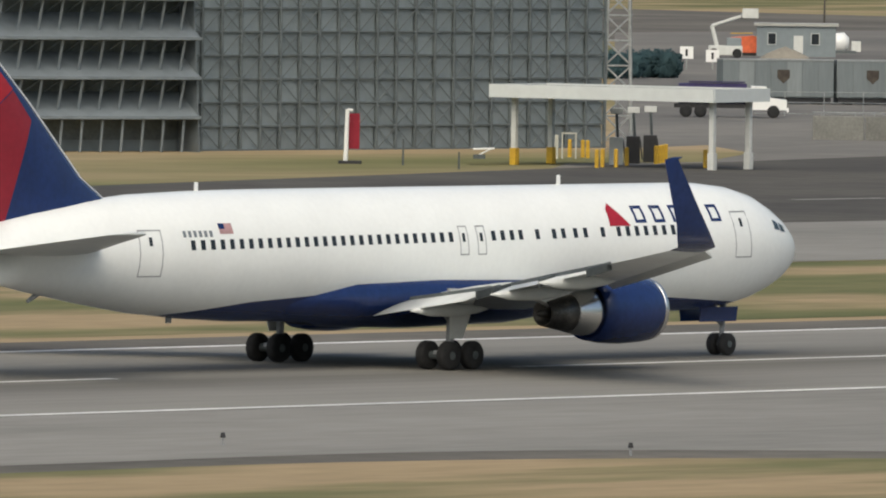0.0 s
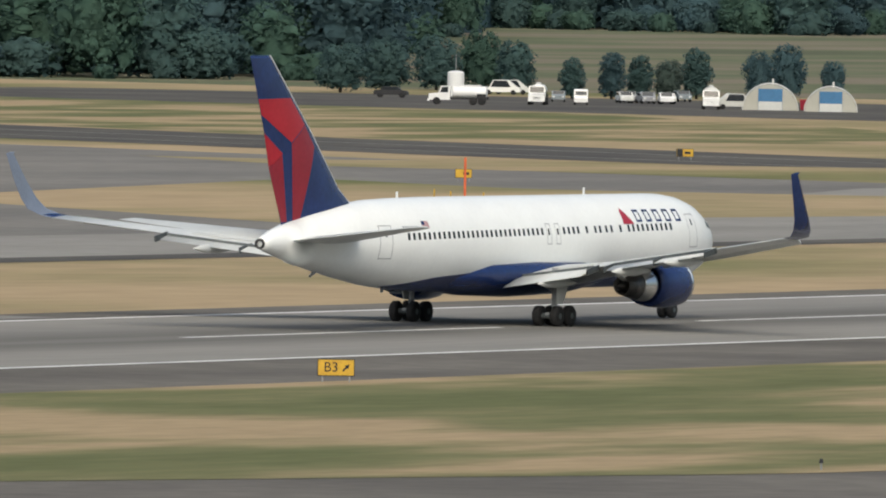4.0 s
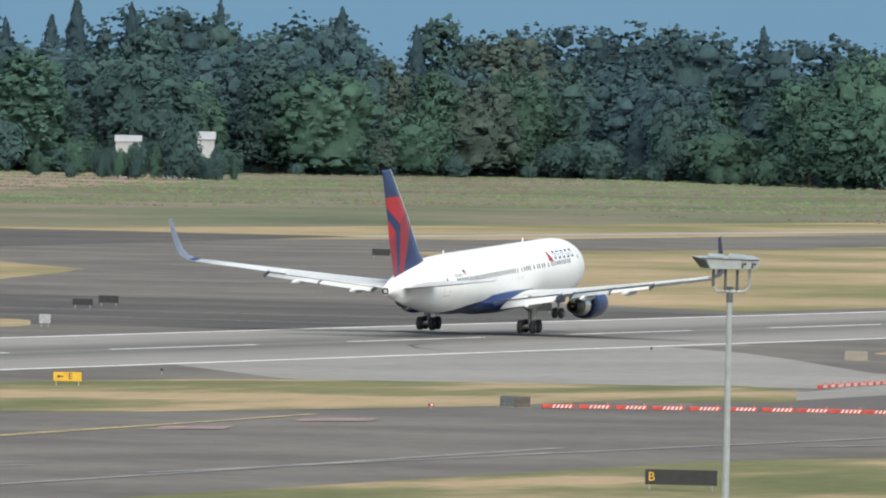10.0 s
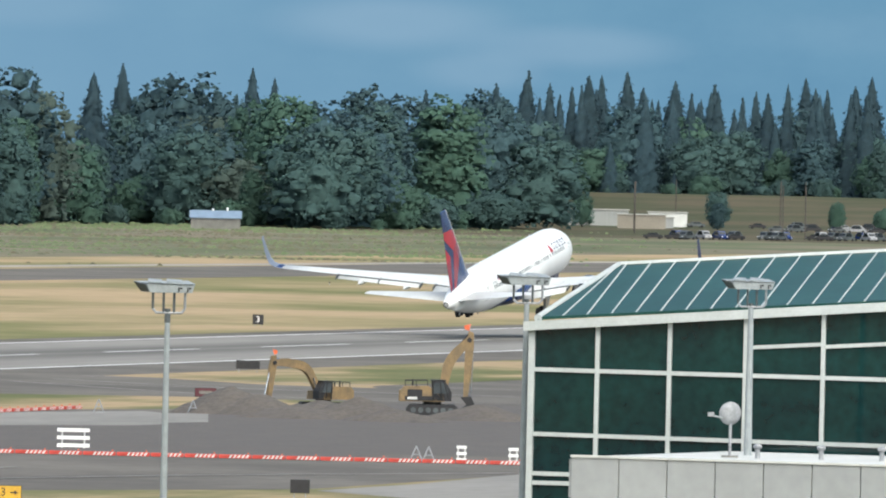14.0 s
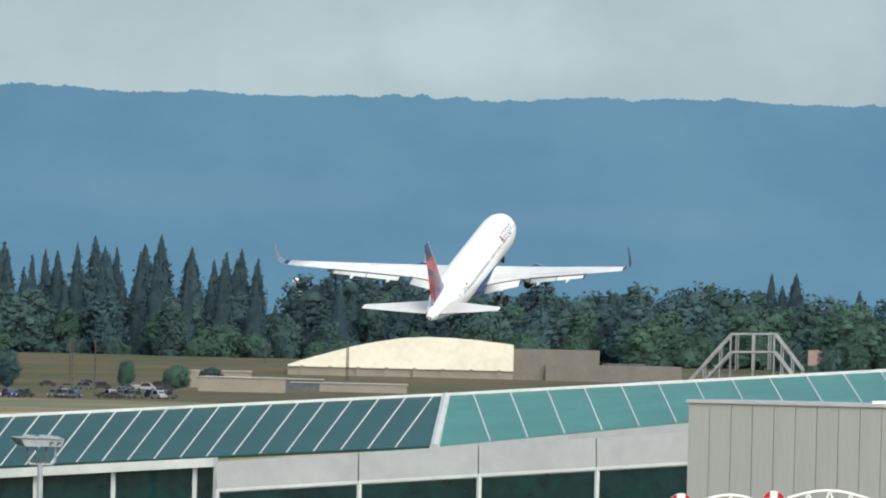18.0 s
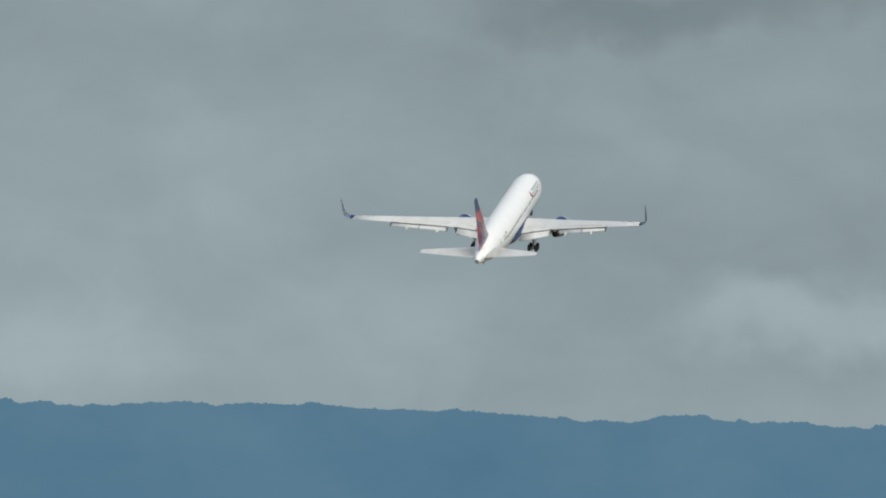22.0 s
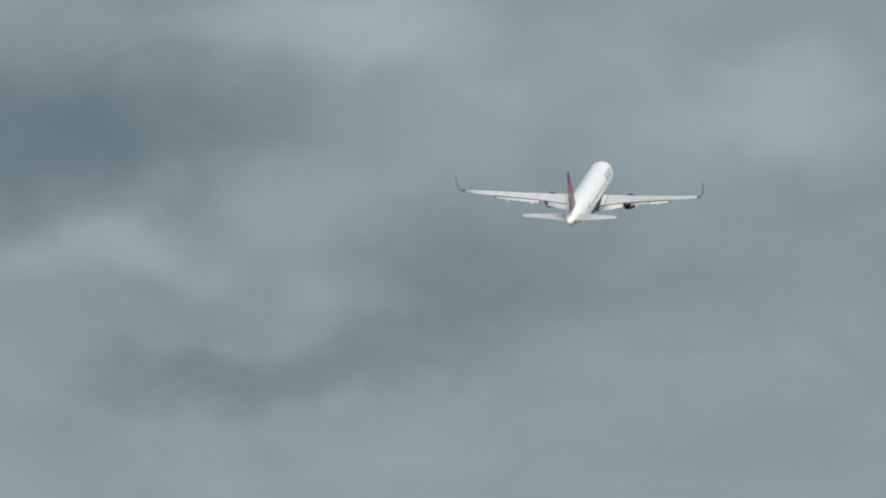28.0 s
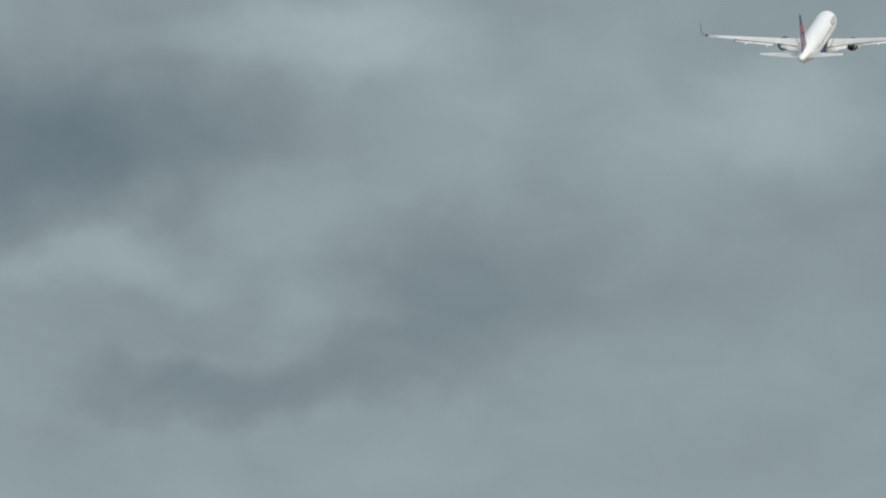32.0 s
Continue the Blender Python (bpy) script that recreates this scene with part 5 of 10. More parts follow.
def building(name, x, y, w, d, h, wall, roof, label, rz=None, gable=0.0, eave=0.25, windows=(), doors=(), category="building"):
    """A plain house: walls, a roof with an overhang, panes and doors on the side that looks to the car park."""
    T = thing(name, x, y, 0, rz, label, category)
    part("wall", cube(0, d / 2, h / 2, w, d, h), wall, T)
    if gable:
        o = part("roof", prism(bmesh.new(), [(-eave, 0), (d / 2, gable), (d + eave, 0), (d + eave, 0.18), (d / 2, gable + 0.18), (-eave, 0.18)], -w / 2 - eave, w / 2 + eave), roof, T)
        o.matrix_basis = Matrix.Translation((0, 0, h)) @ Matrix.Rotation(radians(90), 4, "Z") @ Matrix.Diagonal((1, -1, 1, 1))
        for s in (-1, 1):
            o = part("gable_wall", prism(bmesh.new(), [(0, h), (d / 2, h + gable), (d, h)], -0.05, 0.05), wall, T)
            o.matrix_basis = Matrix.Translation((s * (w / 2 - 0.06), 0, 0)) @ Matrix.Rotation(radians(90), 4, "Z")
    else:
        part("roof", cube(0, d / 2, h + 0.12, w + 2 * eave, d + 2 * eave, 0.24), roof, T)
    for cx, z, ww, hh in windows:
        wnd = part("window", cube(cx, -0.02, z, ww + 0.16, 0.06, hh + 0.16), "trim_white", T)
        part("pane", cube(cx, -0.06, z, ww, 0.03, hh), "dark_glass", wnd)
    for cx, ww, hh, c in doors:
        part("door", cube(cx, -0.03, hh / 2, ww, 0.08, hh), c, T)
    return T


# ---- the run-up enclosure ----
def enclosure():
    ax, ay = -667.89, 718.98
    bx, by = -662.98, 733.53
    cx, cy = -659.13, 772.25
    rz = math.degrees(math.atan2(cy - by, cx - bx))
    T = thing("blast_wall", bx, by, 0, rz, "tall grey steel wall of an engine run-up enclosure", "wall")
    L, H, n, rows = math.hypot(cx - bx, cy - by), 12.6, 22, 8
    w, h = L / n, H / rows
    first = part("panel", cube(0, 0, 0, w - 0.1, 0.06, h - 0.08), "panel_grey", T)
    first.matrix_basis = pose(w / 2, 0.2, h / 2)
    part("backing", cube(L / 2, 0.5, H / 2, L, 0.06, H), "panel_grey", T)
    brace = None
    for i in range(n + 1):
        part("post", cube(i * w, -0.02, H / 2, 0.15, 0.2, H), "wall_frame", T)
        for j in range(rows):
            if i == n:
                continue
            m = pose((i + 0.5) * w, 0.2 + 0.03 * math.sin(i * 3.7 + j * 2.3), (j + 0.5) * h, 1.2 * math.sin(i * 1.7 + j))
            if i or j:
                share(first, "panel", m, T)
            up = (i + j) % 2 == 0
            ang = math.degrees(math.atan2(h, w)) * (1 if up else -1)
            mm = pose((i + 0.5) * w, -0.05, (j + 0.5) * h, 0, -ang, 0)
            if brace is None:
                brace = part("brace", cube(0, 0, 0, math.hypot(w, h), 0.05, 0.055), "wall_frame", T)
                brace.matrix_basis = mm
            else:
                share(brace, "brace", mm, T)
            if i % 2 == j % 3 % 2:
                share(brace, "brace", pose((i + 0.5) * w, -0.01, (j + 0.5) * h, 0, ang, 0), T)
    for j in range(rows + 1):
        part("rail", cube(L / 2, -0.03, j * h + 0.06, L, 0.12, 0.1), "wall_frame", T)
    # stepped deflector beside it
    D = thing("blast_deflector", ax, ay, 0, math.degrees(math.atan2(by - ay, bx - ax)), "grey steel blast deflector with three sloping tiers", "wall")
    L = math.hypot(bx - ax, by - ay)
    part("backing", cube(L / 2, 0.6, 6.3, L, 0.08, 12.6), "panel_grey", D)
    for k in range(4):
        z = 2.3 + 2.62 * k
        part("sloping_panel", loft(bmesh.new(), [[(x, -2.6, z), (x, -2.55, z - 0.14), (x, 0.3, z + 1.5), (x, 0.25, z + 1.65)] for x in (0, L)]), "slate_steel", D)
        part("back_panel", cube(L / 2, 0.45, z - 0.6, L, 0.08, 1.9), "wall_frame", D)
        part("lip", cube(L / 2, -2.62, z, L, 0.14, 0.2), "slate_steel", D)
        for i in range(10):
            x = L * (i + 0.3) / 10
            part("strut", bar((x, -2.3, z - 0.1), (x, -1.6 if k else -2.0, z - 2.3), 0.1, n=6), "slate_steel", D)
            if k:
                part("strut", bar((x, -2.45, z), (x, 0.2, z - 1.0), 0.06, n=6), "wall_frame", D)
    o = part("side_panel", prism(bmesh.new(), [(-2.6, 0), (0.5, 0), (0.5, 12), (-1.4, 12)], L - 0.05, L), "slate_steel", D)
    o.matrix_basis = Matrix(((0, 1, 0, 0), (1, 0, 0, 0), (0, 0, 1, 0), (0, 0, 0, 1)))
    # lattice leg at the wall's end
    K = thing("lattice_tower", -672.43, 789.27, 0, None, "grey steel lattice tower at the wall's end", "tower")
    for x, y in ((-0.8, 0), (0.8, 0), (0.8, 1.6), (-0.8, 1.6)):
        part("leg", bar((x * 1.2, y, 0), (x * 0.9, y, 12.5), 0.13, n=6), "grey_steel", K)
    for j in range(7):
        z = j * 1.75
        part("brace", bar((-0.95, 0, z), (0.9, 0, z + 1.75), 0.07, n=6), "grey_steel", K)
        part("brace", bar((0.95, 0, z), (-0.9, 0, z + 1.75), 0.07, n=6), "grey_steel", K)
        part("rung", bar((-0.95, 0, z), (0.95, 0, z), 0.07, n=6), "grey_steel", K)


enclosure()


def canopy():
    x0, y0 = -629.59, 728.76
    x1, y1 = -614.72, 730.85
    rz = math.degrees(math.atan2(y1 - y0, x1 - x0))
    T = thing("fuel_canopy", x0, y0, 0, rz, "white flat canopy of an airfield fuel station", "canopy")
    w = 15.1
    d = 4.4
    for x, y in ((0, 0), (w, 0), (0.0, d), (w, d)):
        P = part("post", cube(x, y, 2.2, 0.34, 0.34, 4.4, bevel=0.03), "white_dull", T)
        part("guard", cube(x, y, 0.55, 0.46, 0.46, 1.1, bevel=0.03), "yellow" if x == 0 else "white_dull", P)
    part("roof", cube(w / 2 - 0.2, d / 2, 5.0, w + 2.0, d + 2.4, 0.2), "frame_dark", T)
    for nm, a in (("fascia", (w / 2 - 0.2, -1.2, 4.8, w + 2.0, 0.12, 0.85)), ("fascia", (w / 2 - 0.2, d + 1.2, 4.8, w + 2.0, 0.12, 0.85)), ("fascia", (-1.2, d / 2, 4.8, 0.12, d + 2.28, 0.85)), ("fascia", (w + 0.8, d / 2, 4.8, 0.12, d + 2.28, 0.85))):
        part(nm, cube(*a), "canopy_white", T)
    for i in range(4):
        part("ceiling_lamp", cube(w * (0.2 + 0.2 * i), d * 0.5, 4.83, 0.5, 0.5, 0.12), "white", T)


canopy()
for px, py in ((-621.53, 727.54), (-622.38, 729.10), (-622.04, 730.04), (-624.76, 734.31), (-627.95, 741.41), (-629.84, 744.22), (-640.21, 747.97), (-639.04, 747.11), (-641.59, 748.25), (-618.79, 735.12), (-627.05, 739.94), (-628.91, 742.82)):
    T = thing("bollard", px, py, 0, None, "yellow steel bollard beside the fuel pumps", "bollard", "bollards")
    part("post", bar((0, 0, 0), (0, 0, 1.15), 0.14, n=10), "yellow", T)
    part("cap", ball(bmesh.new(), (0, 0, 1.15), 0.14, 2, (1, 1, 0.5)), "yellow", T)
T = thing("control_cabinet", -638.68, 743.94, 0, None, "cream metal cabinet with a pale frame", "cabinet")
part("case", cube(-0.45, 0, 0.8, 0.6, 0.5, 1.6, bevel=0.03), "cream", T)
for x in (0.1, 1.0):
    part("upright", cube(x, 0, 0.85, 0.1, 0.12, 1.7), "cream", T)
part("crossbar", cube(0.55, 0, 1.72, 1.0, 0.12, 0.1), "cream", T)
for i, (px, py) in enumerate(((-628.63, 739.49), (-630.24, 743.09), (-627.04, 735.91))):
    T = thing("fuel_pump", px, py, 0, None, "dark fuel pump with hoses and a pale head", "pump", "fuel pumps")
    part("case", cube(0, 0, 0.9, 0.9, 0.7, 1.8, bevel=0.05), ("black", "black", "white_dull")[i], T)
    part("riser", bar((0.1, 0, 1.7), (0.0, 0, 3.4), 0.09, n=8), "frame_dark", T)
    part("head", cube(0, 0, 3.5, 0.8, 0.4, 0.4, bevel=0.05), "white_dull", T)
    part("hose", bar((0.45, -0.2, 1.6), (0.6, -0.3, 0.3), 0.05, n=6), "black", T)
T = thing("hooked_post", -635.80, 719.29, 0, None, "white hooked post with a red panel", "post")
part("shaft", bar((0, 0, 0), (0.1, 0, 3.5), 0.15, 0.13), "white", T)
part("arm", bar((0.1, 0, 3.5), (0.45, 0, 3.45), 0.09), "white", T)
part("red_panel", cube(0.55, 0.6, 2.1, 0.7, 0.06, 2.3), "red_dark", T)
part("foot", cube(0.3, 0, 0.1, 1.5, 0.6, 0.2), "black", T)
for (px, py), h in (((-631.35, 719.85), 1.7), ((-623.00, 715.74), 1.1)):
    mast("marker_post", px, py, h, 0.07, "thin dark marker post", "frame_dark", "post")
T = thing("weather_sensor", -640.71, 738.11, 0, None, "small white weather sensor on a bent arm", "sensor")
part("base", cube(0, 0, 0.15, 0.8, 0.5, 0.3), "frame_dark", T)
part("arm", bar((0, 0, 0.3), (0.8, 0, 0.7), 0.05), "white", T)
part("head", bar((-0.4, 0, 0.66), (1.0, 0, 0.72), 0.06), "white", T)

# containers, concrete blocks and sheds behind the apron
x0, y0 = -756.25, 900.23
x1, y1 = -733.11, 928.88
rz = math.degrees(math.atan2(y1 - y0, x1 - x0))
span = math.hypot(x1 - x0, y1 - y0)
u = Vector(((x1 - x0) / span, (y1 - y0) / span))
for i in range(4):
    L = span / 4 - 0.25
    T = thing("freight_container", x0 + u.x * (i + 0.5) * span / 4, y0 + u.y * (i + 0.5) * span / 4, 0, rz + (0.6, -0.8, 0.3, -0.4)[i], "long grey freight container with a brown shield mark", "container", "freight containers")
    part("box", cube(0, 1.25, 2.0, L, 2.5, 2.9, bevel=0.04), "container_grey", T)
    for k in range(7):
        part("side_panel", cube(-L / 2 + (k + 0.5) * L / 7, -0.02, 2.0, L / 7 - 0.12, 0.05, 2.7), "container_pale" if k in ((1, 4), (3, 5), (2, 6), (1, 3))[i] else "container_grey", T)
    part("roof", cube(0, 1.25, 3.5, L, 2.6, 0.12), "grey_steel", T)
    o = part("shield_mark", slab(bmesh.new(), [(-0.5, 0.55), (0.5, 0.55), (0.5, -0.1), (0.0, -0.55), (-0.5, -0.1)], -0.01, 0.02), "bark", T, "plain brown shield")
    o.matrix_basis = pose((0.4, -1.6, 0.8, 1.1)[i], -0.06, 2.2, 90)
    # black box beneath the container puts the shade there into colour
    part("skirt", cube(0, 1.25, 0.35, L * 0.96, 2.2, 0.4), "black", T)
    for x in (-L * 0.38, L * 0.38):
        part("support", cube(x, 1.25, 0.28, 0.5, 2.0, 0.56), "black", T)
x0, y0 = -669.82, 807.36
x1, y1 = -652.36, 821.23
rz, span = math.degrees(math.atan2(y1 - y0, x1 - x0)), math.hypot(x1 - x0, y1 - y0)
for i in range(6):
    T = thing("concrete_barrier", x0 + (x1 - x0) * (i + 0.5) / 6, y0 + (y1 - y0) * (i + 0.5) / 6, 0, rz, "grey precast concrete barrier with a steel rail", "barrier", "concrete barriers")
    part("block", cube(0, 0.3, 0.85, span / 6 - 0.1, 0.6, 1.7, bevel=0.05), "concrete_block", T)
    part("rail", bar((-span / 12, 0.3, 1.95), (span / 12, 0.3, 1.95), 0.05, n=6), "grey_steel", T)
    for x in (-1.2, 1.2):
        part("stanchion", bar((x, 0.3, 1.65), (x, 0.3, 1.95), 0.04, n=6), "grey_steel", T)
x2, y2 = -688.13, 884.96
rz, span = math.degrees(math.atan2(y2 - y1, x2 - x1)), math.hypot(x2 - x1, y2 - y1)
for i in range(14):
    T = thing("screen_panel", x1 + (x2 - x1) * (i + 0.5) / 14, y1 + (y2 - y1) * (i + 0.5) / 14, 0, rz, "pale green-grey concrete screen panel", "barrier", "screen panels")
    part("slab", cube(0, 0.2, 1.0, span / 14 - 0.08, 0.25, 2.0, bevel=0.03), "container_pale" if i % 3 == 0 else "concrete_block", T)
    part("foot", cube(0, 0.2, 0.15, span / 14 - 0.2, 0.7, 0.3, bevel=0.04), "concrete_block", T)
building("warehouse", -883.16, 1085.31, 9.5, 10, 3.6, "panel_grey", "roof_grey", "grey low warehouse behind containers", category="warehouse")
building("beige_block", -880.64, 1085.41, 9.0, 9, 3.0, "tan_wall", "roof_grey", "beige flat-roofed service building", doors=((2.8, 1.2, 2.2, "black"),))
building("beige_hall", -885.66, 1114.04, 18.5, 12, 3.3, "tan_wall", "roof_grey", "beige service hall with a low grey roof", gable=0.9, doors=((-5.5, 3.4, 2.1, "white_dull"),), windows=((-2.2, 2.2, 0.7, 0.6),))
building("grey_office", -901.13, 1083.66, 7.5, 6, 2.9, "panel_grey", "roof_grey", "small grey site office with doors", windows=((-2.3, 1.7, 0.7, 1.0), (1.8, 1.7, 0.7, 1.0)), doors=((0.2, 0.9, 2.0, "white_dull"),), category="office")
T = thing("crate_stack", -908.27, 1086.78, 0, None, "stack of orange-brown timber crates", "crates")
for i in range(5):
    part("crate", cube(-1.4 + 0.75 * i, (i % 2) * 0.5, 0.55 + 0.2 * (i % 2), 0.72, 1.4, 1.1 + 0.4 * (i % 2), rz=3 * i), "cat_yellow", T)
T = thing("white_dome_tank", -913.11, 1104.44, 0, None, "white rounded tank on a skid", "tank")
part("shell", turned(bmesh.new(), [(-1.1, 0.2), (-0.9, 0.85), (0.5, 1.0), (1.0, 0.5)], "x", 18, (0, 0, 1.05)), "white", T, smooth=True)
part("skid", cube(0.2, 0, 0.15, 3.0, 1.4, 0.3), "frame_dark", T)
part("pump", cube(1.7, 0, 0.7, 0.9, 0.9, 1.0), "white_dull", T)
T = thing("tank_trailer", -790.63, 1001.96, 0, None, "long white cylindrical tank trailer", "trailer")
part("tank", turned(bmesh.new(), [(-5.4, 0.5), (-5.2, 1.05), (4.4, 1.15), (4.6, 0.6)], "x", 24, (0, 1, 1.95)), "white", T, smooth=False)
part("end_ring", turned(bmesh.new(), [(4.5, 0.9), (4.6, 1.25), (4.8, 1.25), (4.9, 0.9)], "x", 24, (0, 1, 1.95)), "white_dull", T)
part("frame", cube(0, 1, 0.7, 9.6, 0.8, 0.25), "black", T)
wheel_set(T, (-4.2, 3.0, 4.1), 0.9, 0.48)
for s in (-3.2,):
    part("landing_leg", cube(s, 1, 0.35, 0.2, 1.2, 0.7), "black", T)
T = thing("small_tank", -774.06, 981.73, 0, None, "short white tank with domed ends", "tank")
part("shell", turned(bmesh.new(), [(-1.2, 0.3), (-0.9, 0.85), (0.9, 0.85), (1.2, 0.3)], "x", 18, (0, 0, 1.1)), "white", T, smooth=True)
part("cradle", cube(0, 0, 0.2, 1.6, 1.0, 0.4), "frame_dark", T)
w = 12.16
T = building("maintenance_shed", -780.99, 1015.66, w, 9, 4.0, "tan_wall", "panel_grey", "beige steel shed with pale skylights in a grey roof", gable=1.3, category="shed")
for i in range(4):
    part("skylight", cube(-w * 0.32 + w * (0.0, 0.17, 0.42, 0.6)[i], 1.8, 4.77, 0.95, 1.5, 0.06, rx=16.1), "white_dull", T)
part("roller_door", cube(-w * 0.2, -0.04, 1.5, 3.0, 0.1, 3.0), "tan_wall", T)
part("lean_to", cube(w * 0.22, -0.6, 1.15, w * 0.5, 1.2, 2.3), "tan_wall", T)
part("door_arch", cube(-w * 0.2, -0.08, 3.1, 3.3, 0.12, 0.3), "white_dull", T)
T = thing("utility_box", -809.78, 1067.25, 0, None, "grey electrical cabinet beside the shed", "cabinet")
part("case", cube(0, 0, 1.5, 2.2, 2.0, 3.0, bevel=0.04), "panel_grey", T)
part("door", cube(0, -1.03, 1.4, 1.6, 0.05, 2.4), "grey_steel", T)
for (px, py), h, r, foot in (((-747.48, 964.51), 6.95, 0.19, "yellow"), ((-770.70, 1013.62), 8.51, 0.19, None), ((-780.16, 1000.76), 7.71, 0.2, "yellow"),
                       ((-1042.43, 1258.35), 4.5, 0.12, None), ((-907.28, 1173.04), 10, 0.2, None), ((-1060.77, 1342.97), 4.0, 0.14, None), ((-1068.20, 1334.16), 4.0, 0.12, None), ((-1068.84, 1326.28), 4.0, 0.12, None), ((-778.94, 1024.20), 8.30, 0.2, None), ((-857.19, 1160.11), 2.8, 0.14, None), ((-705.94, 1038.21), 4.2, 0.16, None), ((-1126.41, 1684.75), 5.0, 0.12, None), ((-1032.51, 1694.51), 6.2, 0.14, None)):
    mast("utility_pole", px, py, h, r, "dark timber utility pole", foot=foot)
for px, py in ((-788.48, 1050.33), (-885.23, 1282.38)):
    T = thing("apron_lamp", px, py, 0, None, "pale apron lamp with two heads", "lamp")
    part("shaft", bar((0, 0, 0), (0, 0, 3.4), 0.09, n=8), "white_dull", T)
    part("crossarm", cube(0, 0, 3.35, 1.5, 0.1, 0.1), "white_dull", T)
    for s in (-0.65, 0.65):
        part("head", cube(s, 0, 3.5, 0.5, 0.4, 0.28, bevel=0.05), "white", T)


def loader(x, y, L, colour, label, deck=1.5, cab=True, rz=None, dark=False):
    T = thing("cargo_loader", x, y, 0.02, rz, label, "loader", "cargo loaders")
    part("deck", cube(0, 0, deck, L, 2.6, 0.28, bevel=0.03), "black" if dark else colour, T)
    part("chassis", cube(0, 0, deck - 0.5, L * 0.92, 1.6, 0.5), "black" if dark else "frame_dark", T)
    for s in (-1, 1):
        part("side_rail", cube(0, s * 1.3, deck + 0.75, L * 0.96, 0.08, 0.1), colour, T)
        part("mid_rail", cube(0, s * 1.3, deck + 0.42, L * 0.96, 0.06, 0.07), colour, T)
        for i in range(int(L / 1.4)):
            part("stanchion", cube(-L * 0.47 + i * 1.4, s * 1.3, deck + 0.4, 0.06, 0.06, 0.75), colour, T)
    if cab:
        part("cab", cube(-L / 2 + 0.6, -0.4, deck + 0.75, 1.1, 1.2, 1.7, bevel=0.06), colour, T)
        part("cab_window", cube(-L / 2 + 0.6, -1.02, deck + 1.05, 0.8, 0.04, 0.7), "dark_glass", T)
    wheel_set(T, (-L * 0.4, -L * 0.05, L * 0.4), 1.0, 0.42, 0.35)
    part("platform", cube(L * 0.15, 0, 0.65, L * 0.35, 2.2, 0.3), colour, T)
    return T


loader(-708.78, 940.71, 18.10, "white_dull", "long white cargo loader with side rails")
loader(-788.44, 1060.55, 3.76, "white_dull", "short white cargo loader with a cab")
loader(-768.68, 1049.86, 14.81, "white_dull", "long dark cargo transporter on many wheels", 1.1, dark=True)


def flat_loader(x, y, W, label):
    """A low white transporter: an engine box and a long flat bed close to the ground."""
    T = thing("pallet_transporter", x, y, 0.02, None, label, "transporter", "pallet transporters")
    part("bed", cube(W * 0.14, 0, 0.42, W * 0.7, 2.4, 0.34, bevel=0.04), "white", T)
    part("engine_box", cube(-W * 0.36, 0, 0.9, W * 0.28, 2.2, 1.3, bevel=0.06), "white", T)
    part("canopy", cube(-W * 0.3, 0, 2.35, W * 0.36, 1.9, 0.12), "white_dull", T)
    for dx in (-0.12, 0.12):
        for s in (-0.8, 0.8):
            part("canopy_post", bar((-W * 0.3 + W * dx, s, 1.5), (-W * 0.3 + W * dx, s, 2.35), 0.05, n=6), "frame_dark", T)
    part("seat", cube(-W * 0.3, 0, 1.75, 0.7, 0.7, 0.7, bevel=0.08), "black", T)
    part("grille", cube(-W * 0.46, -1.12, 0.9, 0.5, 0.04, 0.5), "black", T)
    wheel_set(T, (-W * 0.28, W * 0.42), 1.0, 0.45, 0.35)
    return T


flat_loader(-672.14, 938.45, 10.87, "low white pallet transporter with a flat bed")
flat_loader(-708.95, 1004.23, 7.00, "white pallet transporter with a canopy")
flat_loader(-699.63, 1001.90, 6.03, "white pallet transporter beside cargo bins")
flat_loader(-749.26, 1104.76, 10.89, "long white pallet transporter with yellow seat")


def air_container(x, y, W, label, striped=False):
    T = thing("air_freight_container", x, y, 0.02, None, label, "container", "air freight containers")
    W *= 1.18
    prof = [(-W / 2, 0.5), (W / 2, 0.5), (W / 2, 1.3), (W * 0.46, 1.65), (W * 0.37, 1.98), (W * 0.24, 2.2), (W * 0.08, 2.32), (-W * 0.2, 2.32), (-W * 0.38, 2.22), (-W * 0.48, 1.95), (-W / 2, 1.6)]
    part("shell", prism(bmesh.new(), prof, -0.75, 0.75), "canvas_grey", T)
    part("dolly_bed", cube(0, 0, 0.42, W * 1.05, 1.7, 0.16), "grey_steel", T)
    part("door_sheet", cube(-W * 0.1, -0.77, 1.3, W * 0.55, 0.04, 1.3), "grey_clad", T)
    for x_ in (-W * 0.38, W * 0.18, W * 0.4):
        part("edge_rail", cube(x_, -0.79, 1.1, 0.06, 0.05, 1.2), "grey_steel", T)
    part("placard", cube(W * 0.46, -0.8, 1.75, 0.22, 0.04, 0.3), "maroon", T, "small dark red placard")
    if striped:
        for i in range(3):
            part("strap", cube(W * (0.02 + 0.17 * i), 0, 1.85, 0.14, 1.62, 1.3, ry=24), "black", T)
    wheel_set(T, (-W * 0.35, W * 0.35), 0.6, 0.18, 0.12)
    part("drawbar", bar((W * 0.5, 0, 0.4), (W * 0.72, 0, 0.3), 0.04, n=6), "black", T)
    return T


